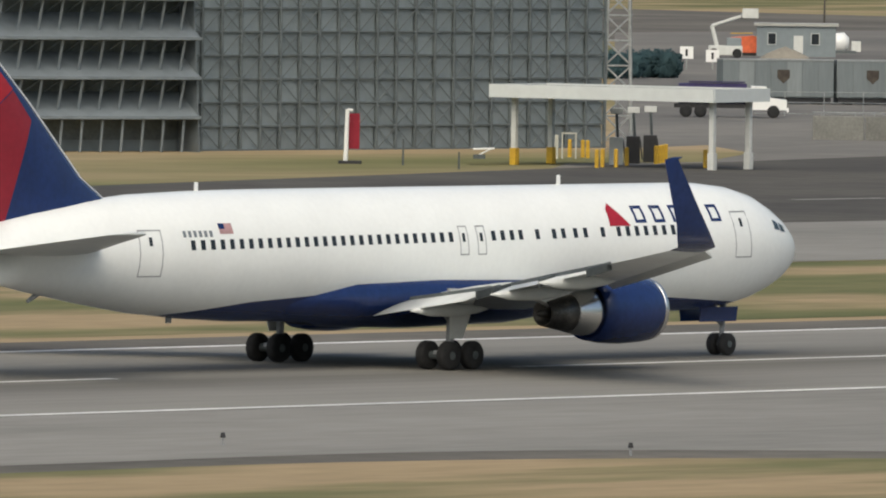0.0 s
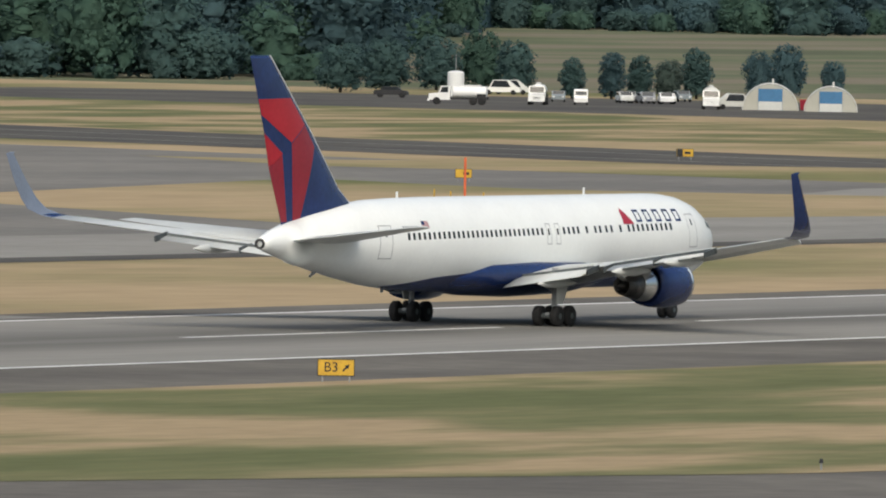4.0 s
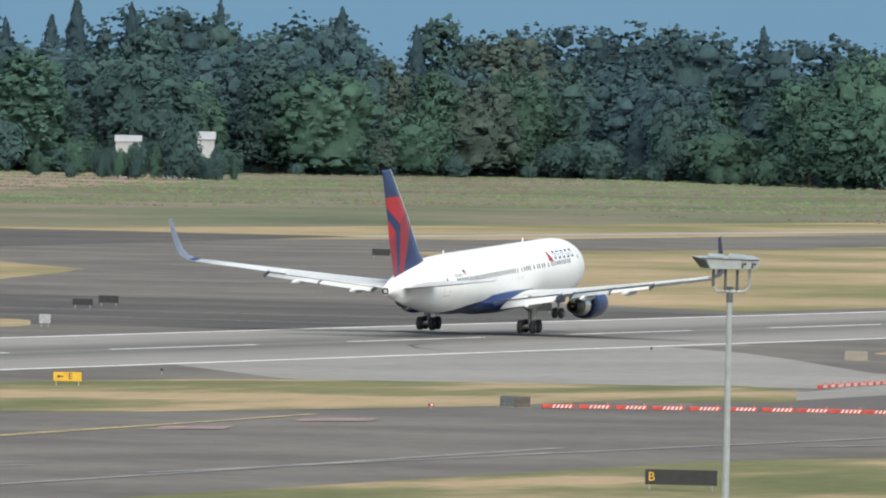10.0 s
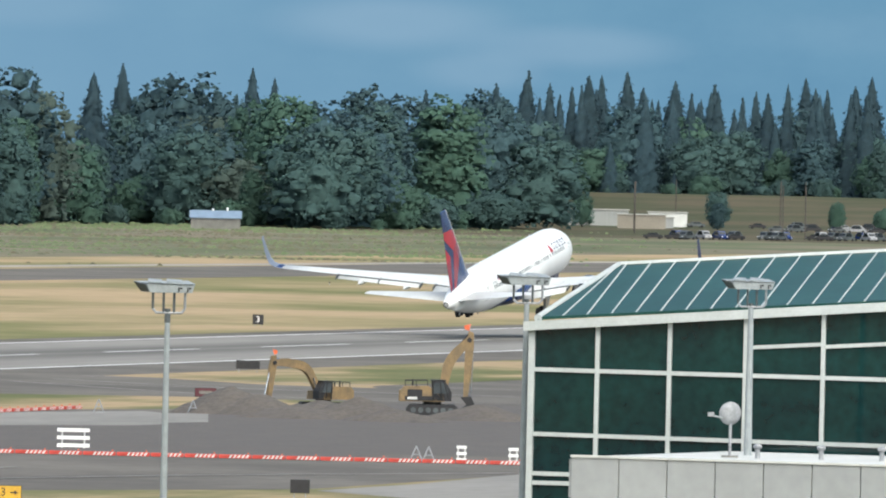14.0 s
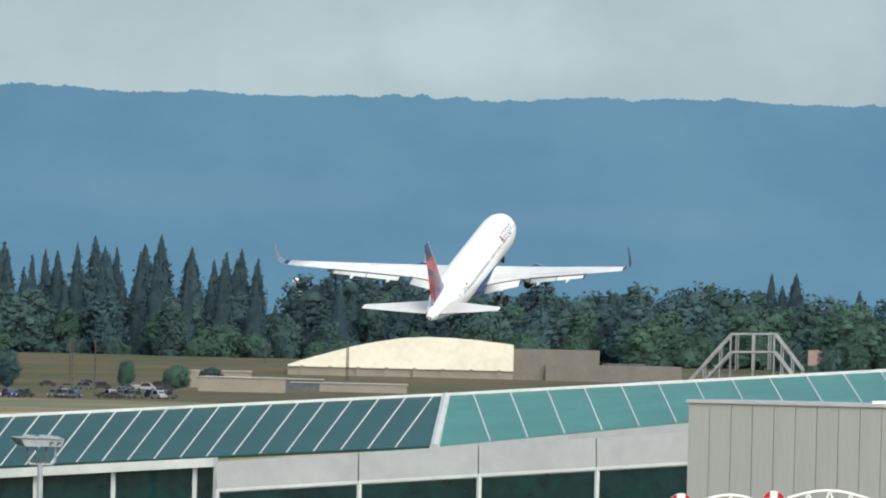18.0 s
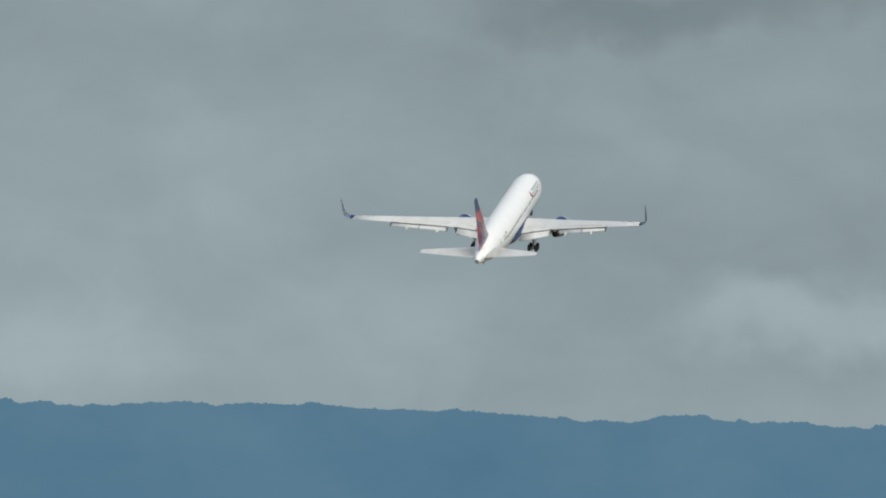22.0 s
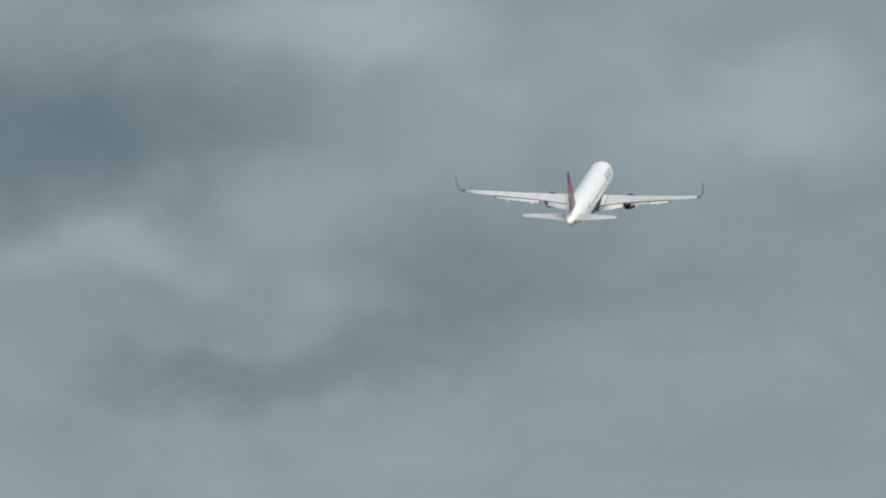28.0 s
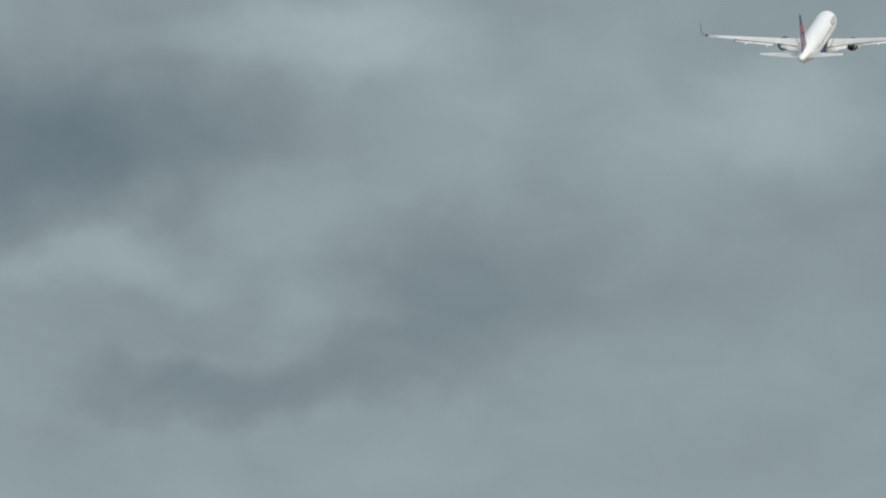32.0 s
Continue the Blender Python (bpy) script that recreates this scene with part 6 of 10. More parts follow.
for (px, py), W in (((-793.94, 1087.53), 2.2), ((-789.64, 1086.22), 2.1), ((-787.25, 1086.66), 2.1), ((-784.77, 1087.58), 2.1), ((-782.29, 1088.49), 2.1), ((-779.80, 1089.47), 2.1), ((-779.10, 1092.68), 2.0), ((-778.35, 1096.04), 2.1), ((-779.65, 1111.02), 1.9), ((-775.32, 1109.77), 2.3), ((-767.42, 1104.25), 2.2), ((-769.31, 1116.17), 2.2), ((-778.0, 1100.5), 1.8), ((-776.4, 1118.9), 2.2), ((-773.5, 1113.8), 2.0)):
    air_container(px, py, W, "rounded silver-white air freight container on a dolly")
air_container(-716.17, 1030.56, 3.2, "white air freight container with black straps", True)
for (px, py), W, h in (((-699.14, 1010.96), 3.0, 2.0), ((-696.50, 1013.31), 2.9, 1.9), ((-693.79, 1015.95), 3.4, 1.5), ((-689.66, 1016.51), 4.0, 1.4)):
    T = thing("cargo_bin", px, py, 0.02, None, "grey mesh cargo bin under a plastic sheet", "cargo", "cargo bins")
    part("base", cube(0, 0, 0.2, W, 1.8, 0.3), "black", T)
    part("load", cube(0, 0, 0.35 + h * 0.45, W * 0.94, 1.6, h * 0.9, bevel=0.12), "grey_clad", T)
    part("sheet", prism(bmesh.new(), [(-W * 0.48, h * 0.75), (W * 0.48, h * 0.75), (W * 0.46, h + 0.1), (W * 0.3, h + 0.34), (-W * 0.05, h + 0.4), (-W * 0.34, h + 0.3), (-W * 0.47, h + 0.05)], -0.83, 0.83), "canvas_grey", T, "slack grey plastic sheet")
    for x_ in (-W * 0.25, 0.0, W * 0.25):
        part("lath", cube(x_, -0.84, 0.35 + h * 0.38, 0.07, 0.05, h * 0.75), "grey_steel", T)
    for s in (-1, 1):
        part("end_frame", cube(s * W * 0.48, 0, 0.35 + h / 2, 0.08, 1.7, h), "grey_steel", T)
    wheel_set(T, (-W * 0.35, W * 0.35), 0.7, 0.16, 0.12)
for px, py in ((-731.08, 988.89), (-728.73, 990.18), (-724.39, 991.37), (-721.58, 994.40)):
    T = thing("flat_dolly", px, py, 0.02, None, "low dark pallet dolly standing empty", "dolly", "flat dollies")
    part("bed", cube(0, 0, 0.45, 3.0, 2.0, 0.16), "frame_dark", T)
    part("drawbar", bar((1.5, 0, 0.4), (2.3, 0, 0.2), 0.05, n=6), "black", T)
    wheel_set(T, (-1.1, 1.1), 0.8, 0.2, 0.16)
T = thing("belt_loader", -662.19, 941.23, 0.02, None, "grey belt loader with a raised dark belt", "loader")
part("chassis", cube(0, 0, 0.55, 2.4, 1.6, 0.4, bevel=0.05), "gear_grey", T)
part("belt", box(bmesh.new(), 0.25, 0, 1.4, 2.9, 0.7, 0.12, ry=-52), "black", T)
for s in (-0.42, 0.42):
    part("belt_rail", box(bmesh.new(), 0.25, s, 1.45, 3.0, 0.1, 0.22, ry=-52), "white_dull", T)
wheel_set(T, (-0.8, 0.8), 0.7, 0.3, 0.2)
T = thing("baggage_tug", -659.10, 945.42, 0.02, None, "small white baggage tug", "tug")
part("body", prism(bmesh.new(), [(-0.75, 0.35), (-0.8, 0.75), (-0.45, 1.15), (0.45, 1.15), (0.8, 0.75), (0.75, 0.35)], -0.9, 0.9), "white", T)
part("seat_back", cube(0.0, 0.2, 1.2, 0.9, 0.2, 0.35), "black", T)
part("steering_column", bar((0, -0.4, 0.9), (0, -0.2, 1.35), 0.04, n=6), "black", T)
wheel_set(T, (-0.6, 0.6), 0.75, 0.3, 0.22)
for px, py in ((-662.48, 946.28), (-661.08, 944.89), (-659.72, 949.37), (-658.24, 948.24), (-672.90, 948.23), (-715.11, 931.64), (-649.63, 805.42), (-723.28, 1019.01)):
    T = thing("traffic_cone", px, py, 0.02, None, "orange traffic cone with a white band", "cone", "traffic cones")
    part("cone", bar((0, 0, 0.04), (0, 0, 0.72), 0.19, 0.04, 12), "orange", T)
    part("band", bar((0, 0, 0.36), (0, 0, 0.52), 0.118, 0.085, 12), "white", T)
    part("base", cube(0, 0, 0.03, 0.42, 0.42, 0.05), "orange", T)
for px, py in ((-665.38, 846.96), (-687.74, 886.29), (-741.02, 966.14)):
    T = thing("wheeled_extinguisher", px, py, 0.02, None, "small dark wheeled extinguisher cart", "cart", "extinguisher carts")
    part("bottle", bar((0, 0, 0.4), (0.1, 0, 1.15), 0.22, n=12), "white_dull", T)
    part("handle", bar((0, 0, 0.5), (0.35, 0, 1.3), 0.035, n=6), "black", T)
    wheel_set(T, (0.0,), 0.3, 0.34, 0.12)
tank_truck(-721.6, 860.1, 0.00 + 180 + math.degrees(math.atan2(722, 865)), "truck_violet", "white", "white-cabbed truck with a dark violet body")
# lone hut beyond the crosswind runway
T = building("pump_hut", -1107.22, 1674.15, 10.82, 7, 3.28, "concrete_block", "blue_roof", "grey block hut with a faded blue metal roof", gable=1.9, doors=((1.4, 1.6, 2.1, "blue_paint"),), windows=((-1.6, 1.9, 0.9, 0.7),), category="hut")
part("vent", bar((2.6, 3.5, 4.8), (2.6, 3.5, 6.0), 0.2), "white_dull", T)
for i in range(10):
    px, py = ((-1103.69, 1663.87), (-1099.93, 1661.49), (-1099.86, 1663.71), (-1095.73, 1672.31), (-1119.05, 1666.49), (-1134.49, 1673.38), (-1142.33, 1674.66), (-1178.61, 1673.15), (-1162.68, 1655.88), (-1147.04, 1642.20))[i]
    mast("fence_post", px, py, 1.5, 0.13, "short white marker post", "white", "post")
T = thing("electrical_box", -1102.99, 1685.49, 0, None, "dark electrical box on a plinth", "box")
part("case", cube(0, 0, 0.75, 1.7, 0.8, 1.3), "frame_dark", T)
part("plinth", cube(0, 0, 0.06, 2.0, 1.0, 0.12), "concrete_block", T)
T = thing("pallet_stack", -753.83, 1114.40, 0.02, None, "low flat stack of grey boards on the apron", "boards")
for i in range(4):
    part("board", cube(0.2 * (i % 2), 0, 0.08 + 0.11 * i, 5.5 - 0.4 * i, 1.4, 0.09), "white_dull", T)


# clutter behind the containers
T = thing("boom_lift", -898.42, 1070.03, 0.02, None, "pale green and white articulated boom lift", "lift")
part("chassis", cube(0, 0, 0.7, 3.2, 1.8, 0.9, bevel=0.08), "white_dull", T)
for sx in (-1.1, 1.1):
    for sy in (-0.9, 0.9):
        part("wheel", turned(bmesh.new(), [(-0.15, 0.3), (-0.15, 0.45), (0.15, 0.45), (0.15, 0.3)], "y", 14, (sx, sy, 0.45)), "tyre", T)
part("lower_boom", bar((-0.8, 0, 1.1), (-1.3, 0, 3.0), 0.2, n=6), "white_dull", T)
part("upper_boom", bar((-1.3, 0, 3.0), (1.4, 0, 3.9), 0.16, n=6), "white_dull", T)
part("jib", bar((1.4, 0, 3.9), (1.9, 0, 4.6), 0.12, n=6), "grey_steel", T)
part("basket", cube(2.3, 0, 4.2, 1.5, 1.0, 0.9, bevel=0.05), "white_dull", T)
part("engine_hood", cube(0.8, 0, 1.5, 1.4, 1.5, 0.8, bevel=0.1), "panel_grey", T)
for k, ((px, py), w, h, c, lab) in enumerate((((-906.41, 1082.63), 3.0, 1.9, "orange", "orange steel machine body on the apron"), ((-905.99, 1085.13), 2.2, 1.6, "cat_yellow", "ochre machine body beside the site office"))):
    T = thing("machine_body", px, py, 0.02, None, lab, "machine")
    part("hull", prism(bmesh.new(), [(-w / 2, 0.3), (w / 2, 0.3), (w / 2, h * 0.8), (w * 0.2, h), (-w / 2, h * 0.9)], -0.9, 0.9), c, T)
    part("skid", cube(0, 0, 0.15, w, 1.6, 0.3), "black", T)
    part("rail", bar((-w / 2, -0.9, h + 0.2), (w * 0.2, -0.9, h + 0.25), 0.05, n=6), "yellow", T)
T = thing("tarp_heap", -895.08, 1074.73, 0.0, None, "tan tarpaulin pulled over a low heap", "tarp")
bm = bmesh.new()
bmesh.ops.create_grid(bm, x_segments=20, y_segments=12, size=1, matrix=Matrix.Diagonal((2.4, 1.4, 1, 1)))
for v in bm.verts:
    u, w = abs(v.co.x) / 2.4, abs(v.co.y) / 1.4
    v.co.z = 1.15 * max(0, 1 - max(u, w)) ** 0.8 + 0.08 * noise.noise((v.co.x * 3, v.co.y * 3, 0)) * (max(u, w) < 0.95)
part("cover", bm, "tan_wall", T)
for k, ((px, py), h) in enumerate((((-859.40, 1018.16), 1.5), ((-858.82, 1021.08), 1.2))):
    T = thing("notice_board", px, py, 0, None, "small white notice board on posts", "sign")
    part("board", cube(0, 0, h, 1.2, 0.08, 1.1), "white", T)
    part("post", cube(0, 0.06, h / 2, 0.1, 0.1, h), "grey_steel", T)
    part("writing_bar", cube(0, -0.06, h, 0.2, 0.03, 0.6), "black", T)
T = thing("red_pylon", -832.80, 980.54, 0, None, "slim orange marker flag on a post", "marker")
part("post", bar((0, 0, 0), (0, 0, 1.8), 0.05), "white_dull", T)
part("flag", prism(bmesh.new(), [(-0.15, 0.8), (0.15, 0.8), (0.08, 1.9), (-0.05, 1.9)], -0.03, 0.03), "orange", T)
# chain-link fence before the containers
T = thing("chain_fence", -725.81, 866.89, 0, None, "low wire fence on steel posts", "fence")
x0, y0 = -725.81, 866.89
x1, y1 = -705.38, 887.38
L = math.hypot(x1 - x0, y1 - y0)
T.matrix_basis = pose(x0, y0, 0, 0, 0, math.degrees(math.atan2(y1 - y0, x1 - x0)))
for i in range(int(L / 3) + 1):
    part("post", bar((i * 3.0, 0, 0), (i * 3.0, 0, 1.9), 0.04, n=6), "grey_steel", T)
for z in (0.2, 1.05, 1.85):
    part("wire", bar((0, 0, z), (L, 0, z), 0.025, n=4), "grey_steel", T)

# ---- hangars and the light-aircraft apron ----
def arch_hangar(x, y, W, left, right, H, rise, label, rz):
    """An arched hangar: x runs along the front from its corner; left and right are the piers beside the open bay."""
    T = thing("arched_hangar", x, y, 0, rz, label, "hangar", "arched hangars")
    D, b0, b1 = 20.0, left, W - right
    for a, b in ((0, b0), (b1, W)):
        p = part("pier", cube((a + b) / 2, 3.5, H / 2 - 0.2, b - a, 7, H - 0.4, bevel=0.03), "cream", T)
        n = (b - a)
        win = part("window", cube((a + b) / 2 + (n * 0.12 if a == 0 else -n * 0.12), -0.02, H * 0.62, n * 0.42, 0.08, 2.2), "trim_white", T)
        for k in range(3):
            part("pane", cube((a + b) / 2 + (n * 0.12 if a == 0 else -n * 0.12) + (k - 1) * n * 0.135, -0.075, H * 0.62, n * 0.12, 0.03, 2.0), "blind_grey", win)
    part("header", cube(W / 2, 1.0, H - 0.35, W + 0.3, 1.2, 0.7, bevel=0.03), "purple", T, "blue-violet header beam")
    part("coping", cube(W / 2, 1.0, H + 0.12, W + 0.5, 1.5, 0.2), "white_dull", T)
    for a, b in ((b0, W * 0.47), (W * 0.5, b1 + 1)):
        part("door_track", cube((a + b) / 2, -0.1, H + 0.3, b - a, 0.5, 0.35), "white_dull", T)
    n = 22
    pts = []
    for i in range(n + 1):
        u = i / n
        pts.append((W * 0.03 + W * 0.94 * u, H - 0.3 + rise * (1 - (2 * u - 1) ** 2)))
    part("roof", prism(bmesh.new(), pts + [(p, z - 0.3) for p, z in reversed(pts)], 0.6, D), "roof_grey", T, "pale arched membrane roof")
    part("gable", prism(bmesh.new(), pts, 0.75, 1.0), "cream", T)
    part("ridge_trim", prism(bmesh.new(), [(p, z + 0.12) for p, z in pts[:n // 2]] + [(p, z - 0.12) for p, z in reversed(pts[:n // 2])], 0.4, 0.62), "blue_roof", T)
    part("back_wall", cube(W / 2, D - 0.3, H / 2, W * 0.98, 0.4, H), "interior", T)
    for s in (0.6, W - 0.6):
        part("side_wall", cube(s, D / 2 + 3, H / 2 - 0.2, 0.5, D - 8, H - 0.4), "interior", T)
    part("floor_slab", cube(W / 2, D / 2, 0.03, W * 0.97, D - 1, 0.06), "interior", T)
    for i in range(6):
        part("hanging_sign", cube(b0 + (b1 - b0) * (0.06 + 0.17 * i), 1.2, H - 1.35, 1.9, 0.1, 0.95), "white_dull", T, "pale hanging bay panel")
    for i in range(5):
        part("bay_post", cube(b0 + (b1 - b0) * (0.1 + 0.2 * i), D - 1, H / 2 - 0.3, 0.35, 0.35, H - 0.6), "frame_dark", T)
    for i, (u, w, h, c) in enumerate(((0.12, 3.0, 2.0, "white_dull"), (0.3, 2.2, 1.4, "red_dark"), (0.47, 2.8, 3.0, "blue_paint"), (0.62, 1.6, 1.8, "cat_yellow"), (0.78, 2.6, 2.1, "white_dull"), (0.9, 2.0, 2.6, "blue_paint"))):
        part("workshop_cabinet", cube(b0 + (b1 - b0) * u, D - 2.2, h / 2 + 0.06, w, 1.4, h), c, T)
    part("roof_lamp", ball(bmesh.new(), (2.8, 0.6, H + 0.65), 0.25, 2), glow("warm_flood_lamp", (1, 0.9, 0.7), 3.0), T, "lit roof lamp")
    for k in range(3):
        part("roof_vent", bar((W * (0.3 + 0.17 * k), 8, H + rise * 0.8), (W * (0.3 + 0.17 * k), 8, H + rise + 0.35), 0.25), "white_dull", T)
    return T


x0, y0 = -847.91, 1693.14
x1, y1 = -807.30, 1710.28
FACE = math.degrees(math.atan2(y1 - y0, x1 - x0))
W1 = math.hypot(x1 - x0, y1 - y0)
arch_hangar(x0, y0, W1, W1 * 0.2, W1 * 0.17, 8.0, 3.2, "cream arched hangar with an open dark bay", FACE)
x2, y2 = -801.11, 1708.59
x3, y3 = -767.97, 1741.50
W2 = math.hypot(x3 - x2, y3 - y2)
arch_hangar(x2, y2, W2, W2 * 0.165, W2 * 0.167, 8.0, 4.0, "cream arched hangar with a stained pier and open bay", math.degrees(math.atan2(y3 - y2, x3 - x2)))
T = building("link_block", (x1 + x2) / 2, (y1 + y2) / 2 + 0.5, math.hypot(x2 - x1, y2 - y1) - 0.5, 12, 6.4, "cream", "roof_grey", "cream link building between two hangars", rz=FACE, windows=((-1.3, 3.6, 1.7, 2.0),), doors=((1.6, 1.1, 2.2, "white_dull"),))
T = thing("hangar_board", (x0 + x1) / 2 + 0.42 * (x1 - x0), (y0 + y1) / 2 + 0.42 * (y1 - y0) - 0.35, 0, FACE, "white board with an unreadable dark line on the pier", "sign")
part("board", cube(0, 0, 5.1, 3.6, 0.12, 1.2), "white", T)
part("writing_bar", cube(0.2, -0.08, 5.1, 2.6, 0.04, 0.3), "gear_grey", T)
for z in (4.4,):
    part("bracket", cube(0, 0.12, 2.3, 0.12, 0.2, 4.6), "cream", T)
building("corner_shed", -848.16, 1690.76, 2.6, 4, 3.6, "cream", "blue_paint", "small cream shed with a blue roof", eave=0.1)


def light_aircraft(x, y, rz, s, label):
    T = thing("light_aircraft", x, y, 0.03, rz, label, "airplane", "light aircraft")
    sec = [(5.2, 1.35, 0.04, 0.04), (4.9, 1.37, 0.22, 0.2), (4.0, 1.45, 0.42, 0.4), (2.8, 1.62, 0.62, 0.66), (1.6, 1.7, 0.7, 0.74), (-0.8, 1.68, 0.68, 0.7), (-2.6, 1.75, 0.46, 0.48), (-4.6, 1.86, 0.16, 0.22), (-5.2, 1.9, 0.05, 0.1)]
    sec = [(p * s, z, w, h) for p, z, w, h in sec]
    part("fuselage", loft(bmesh.new(), [[(p, w * math.sin(2 * math.pi * i / 16), z + h * math.cos(2 * math.pi * i / 16)) for i in range(16)] for p, z, w, h in sec]), "white", T, smooth=True)
    for k in (-1, 1):
        part("stripe", loft(bmesh.new(), [[(p, k * (w + 0.015), z - 0.14), (p, k * (w + 0.015), z - 0.02), (p, k * (w - 0.1), z - 0.02), (p, k * (w - 0.1), z - 0.14)] for p, z, w, h in sec[2:7]]), "blue_paint", T)
        part("cabin_window", loft(bmesh.new(), [[(p, k * 0.72, 1.98), (p, k * 0.6, 2.18), (p, k * 0.5, 2.15), (p, k * 0.5, 1.98)] for p in (-0.6, 2.6)]), "dark_glass", T)
        o = part("wing", wing_bm([(0.5, 1.2, 1.6, 1.9, 0.14, 0), (6.4, 1.75, 1.1, 1.0, 0.12, 0)], 1), "white", T)
        o.matrix_basis = Matrix(((0, 1, 0, 0), (k, 0, 0, 0), (0, 0, 1, 0), (0, 0, 0, 1)))
        part("nacelle", turned(bmesh.new(), [(2.9, 0.1), (2.8, 0.32), (1.6, 0.42), (0.2, 0.3), (-0.8, 0.05)], "x", 14, (0, k * 2.2, 1.55)), "white", T, smooth=True)
        part("propeller", cube(2.98, k * 2.2, 1.55, 0.06, 0.16, 1.9, rx=30 * k), "black", T)
        o = part("tailplane", wing_bm([(0.1, 1.95, -4.0, 1.2, 0.1, 0), (2.4, 2.0, -4.4, 0.75, 0.1, 0)], 1), "white", T)
        o.matrix_basis = Matrix(((0, s, 0, 0), (k, 0, 0, 0), (0, 0, 1, 0), (0, 0, 0, 1)))
        part("main_leg", bar((0.4, k * 2.2, 1.2), (0.4, k * 2.2, 0.3), 0.07), "gear_grey", T)
        part("wheel", turned(bmesh.new(), [(-0.1, 0.15), (-0.1, 0.3), (0.1, 0.3), (0.1, 0.15)], "y", 14, (0.4, k * 2.2, 0.3)), "tyre", T)
    part("fin", prism(bmesh.new(), [(-3.4 * s, 2.0), (-4.6 * s, 3.5), (-5.3 * s, 3.5), (-5.2 * s, 1.95)], -0.06, 0.06), "blue_paint" if s > 1 else "white", T)
    part("windscreen", cube(3.0 * s, 0, 2.05, 0.7, 0.8, 0.3, ry=35), "dark_glass", T)
    part("nose_leg", bar((3.8 * s, 0, 1.2), (3.8 * s, 0, 0.25), 0.06), "gear_grey", T)
    part("nose_wheel", turned(bmesh.new(), [(-0.08, 0.1), (-0.08, 0.25), (0.08, 0.25), (0.08, 0.1)], "y", 14, (3.8 * s, 0, 0.25)), "tyre", T)
    return T


light_aircraft(-824.90, 1670.09, FACE - 8, 1.04, "white twin propeller plane with a blue tail stripe")
light_aircraft(-808.10, 1703.78, FACE + 172, 1.02, "white twin propeller plane with dark stripes")
light_aircraft(-792.46, 1701.71, FACE + 4, 1.0, "white twin propeller plane parked by a hangar pier")
light_aircraft(-832.27, 1717.53, FACE - 90, 0.9, "white twin propeller plane standing in the hangar mouth")
light_aircraft(-838.73, 1736.62, FACE + 186, 0.95, "dark-striped white light plane in the open hangar")


def quonset(x, y, r, label):
    T = thing("arched_hut", x, y, 0, None, label, "hut", "arched huts")
    n = 16
    arc_ = [(r * math.cos(math.pi * i / n), r * math.sin(math.pi * i / n) * 0.95) for i in range(n + 1)]
    part("shell", prism(bmesh.new(), arc_ + [(p * 0.97, z * 0.97) for p, z in reversed(arc_)], 0, 9), "white_dull", T)
    part("end_wall", prism(bmesh.new(), [(p * 0.96, z * 0.96) for p, z in arc_], 0.1, 0.25), "cream", T)
    d = part("door", cube(0, -0.02, r * 0.38, r * 0.85, 0.16, r * 0.76), "blue_paint", T, "blue sliding door")
    part("door_sheet", cube(0, -0.08, r * 0.16, r * 0.83, 0.16, r * 0.3), "white_dull", d)
    part("flue", bar((0.3, 4, r * 0.9), (0.3, 4, r * 1.1), 0.12), "white_dull", T)


quonset(-862.18, 1674.54, 3.6, "pale arched steel hut with a blue door")
quonset(-852.65, 1672.70, 3.4, "pale arched steel hut beside red bins")
for px, py in ((-858.64, 1677.99), (-858.10, 1682.91)):
    T = thing("waste_bin", px, py, 0.02, None, "dark red steel waste bin", "bin", "waste bins")
    part("tub", prism(bmesh.new(), [(-0.9, 0.1), (0.9, 0.1), (1.0, 1.3), (-1.0, 1.3)], -0.7, 0.7), "red_dark", T)
    part("lid", cube(0, 0, 1.36, 2.1, 1.5, 0.1), "red_gloss", T)
tank_truck(-897.02, 1656.19, 26, "white", "white", "white airfield fuel tanker with a tall filter unit", 7.6, 2.4, "fuel trucks")
tank_truck(-895.32, 1674.22, 115, "white", "white", "white fuel tanker parked nose-on", 8.0, 2.7, "fuel trucks")
tank_truck(-869.15, 1671.69, 118, "white_dull", "white", "white tanker parked beside an arched hut", 8.0, 2.9, "fuel trucks")
T = thing("filter_tower", -938.20, 1731.25, 0.02, None, "white ribbed tank standing behind the tanker", "tank")
part("shell", bar((0, 0, 0), (0, 0, 3.2), 1.15, 1.1, 20), "white", T)
part("cap", ball(bmesh.new(), (0, 0, 3.2), 1.1, 2, (1, 1, 0.25)), "white", T)
part("aerial", bar((0, 0, 3.3), (0, 0, 5.6), 0.05), "grey_steel", T)
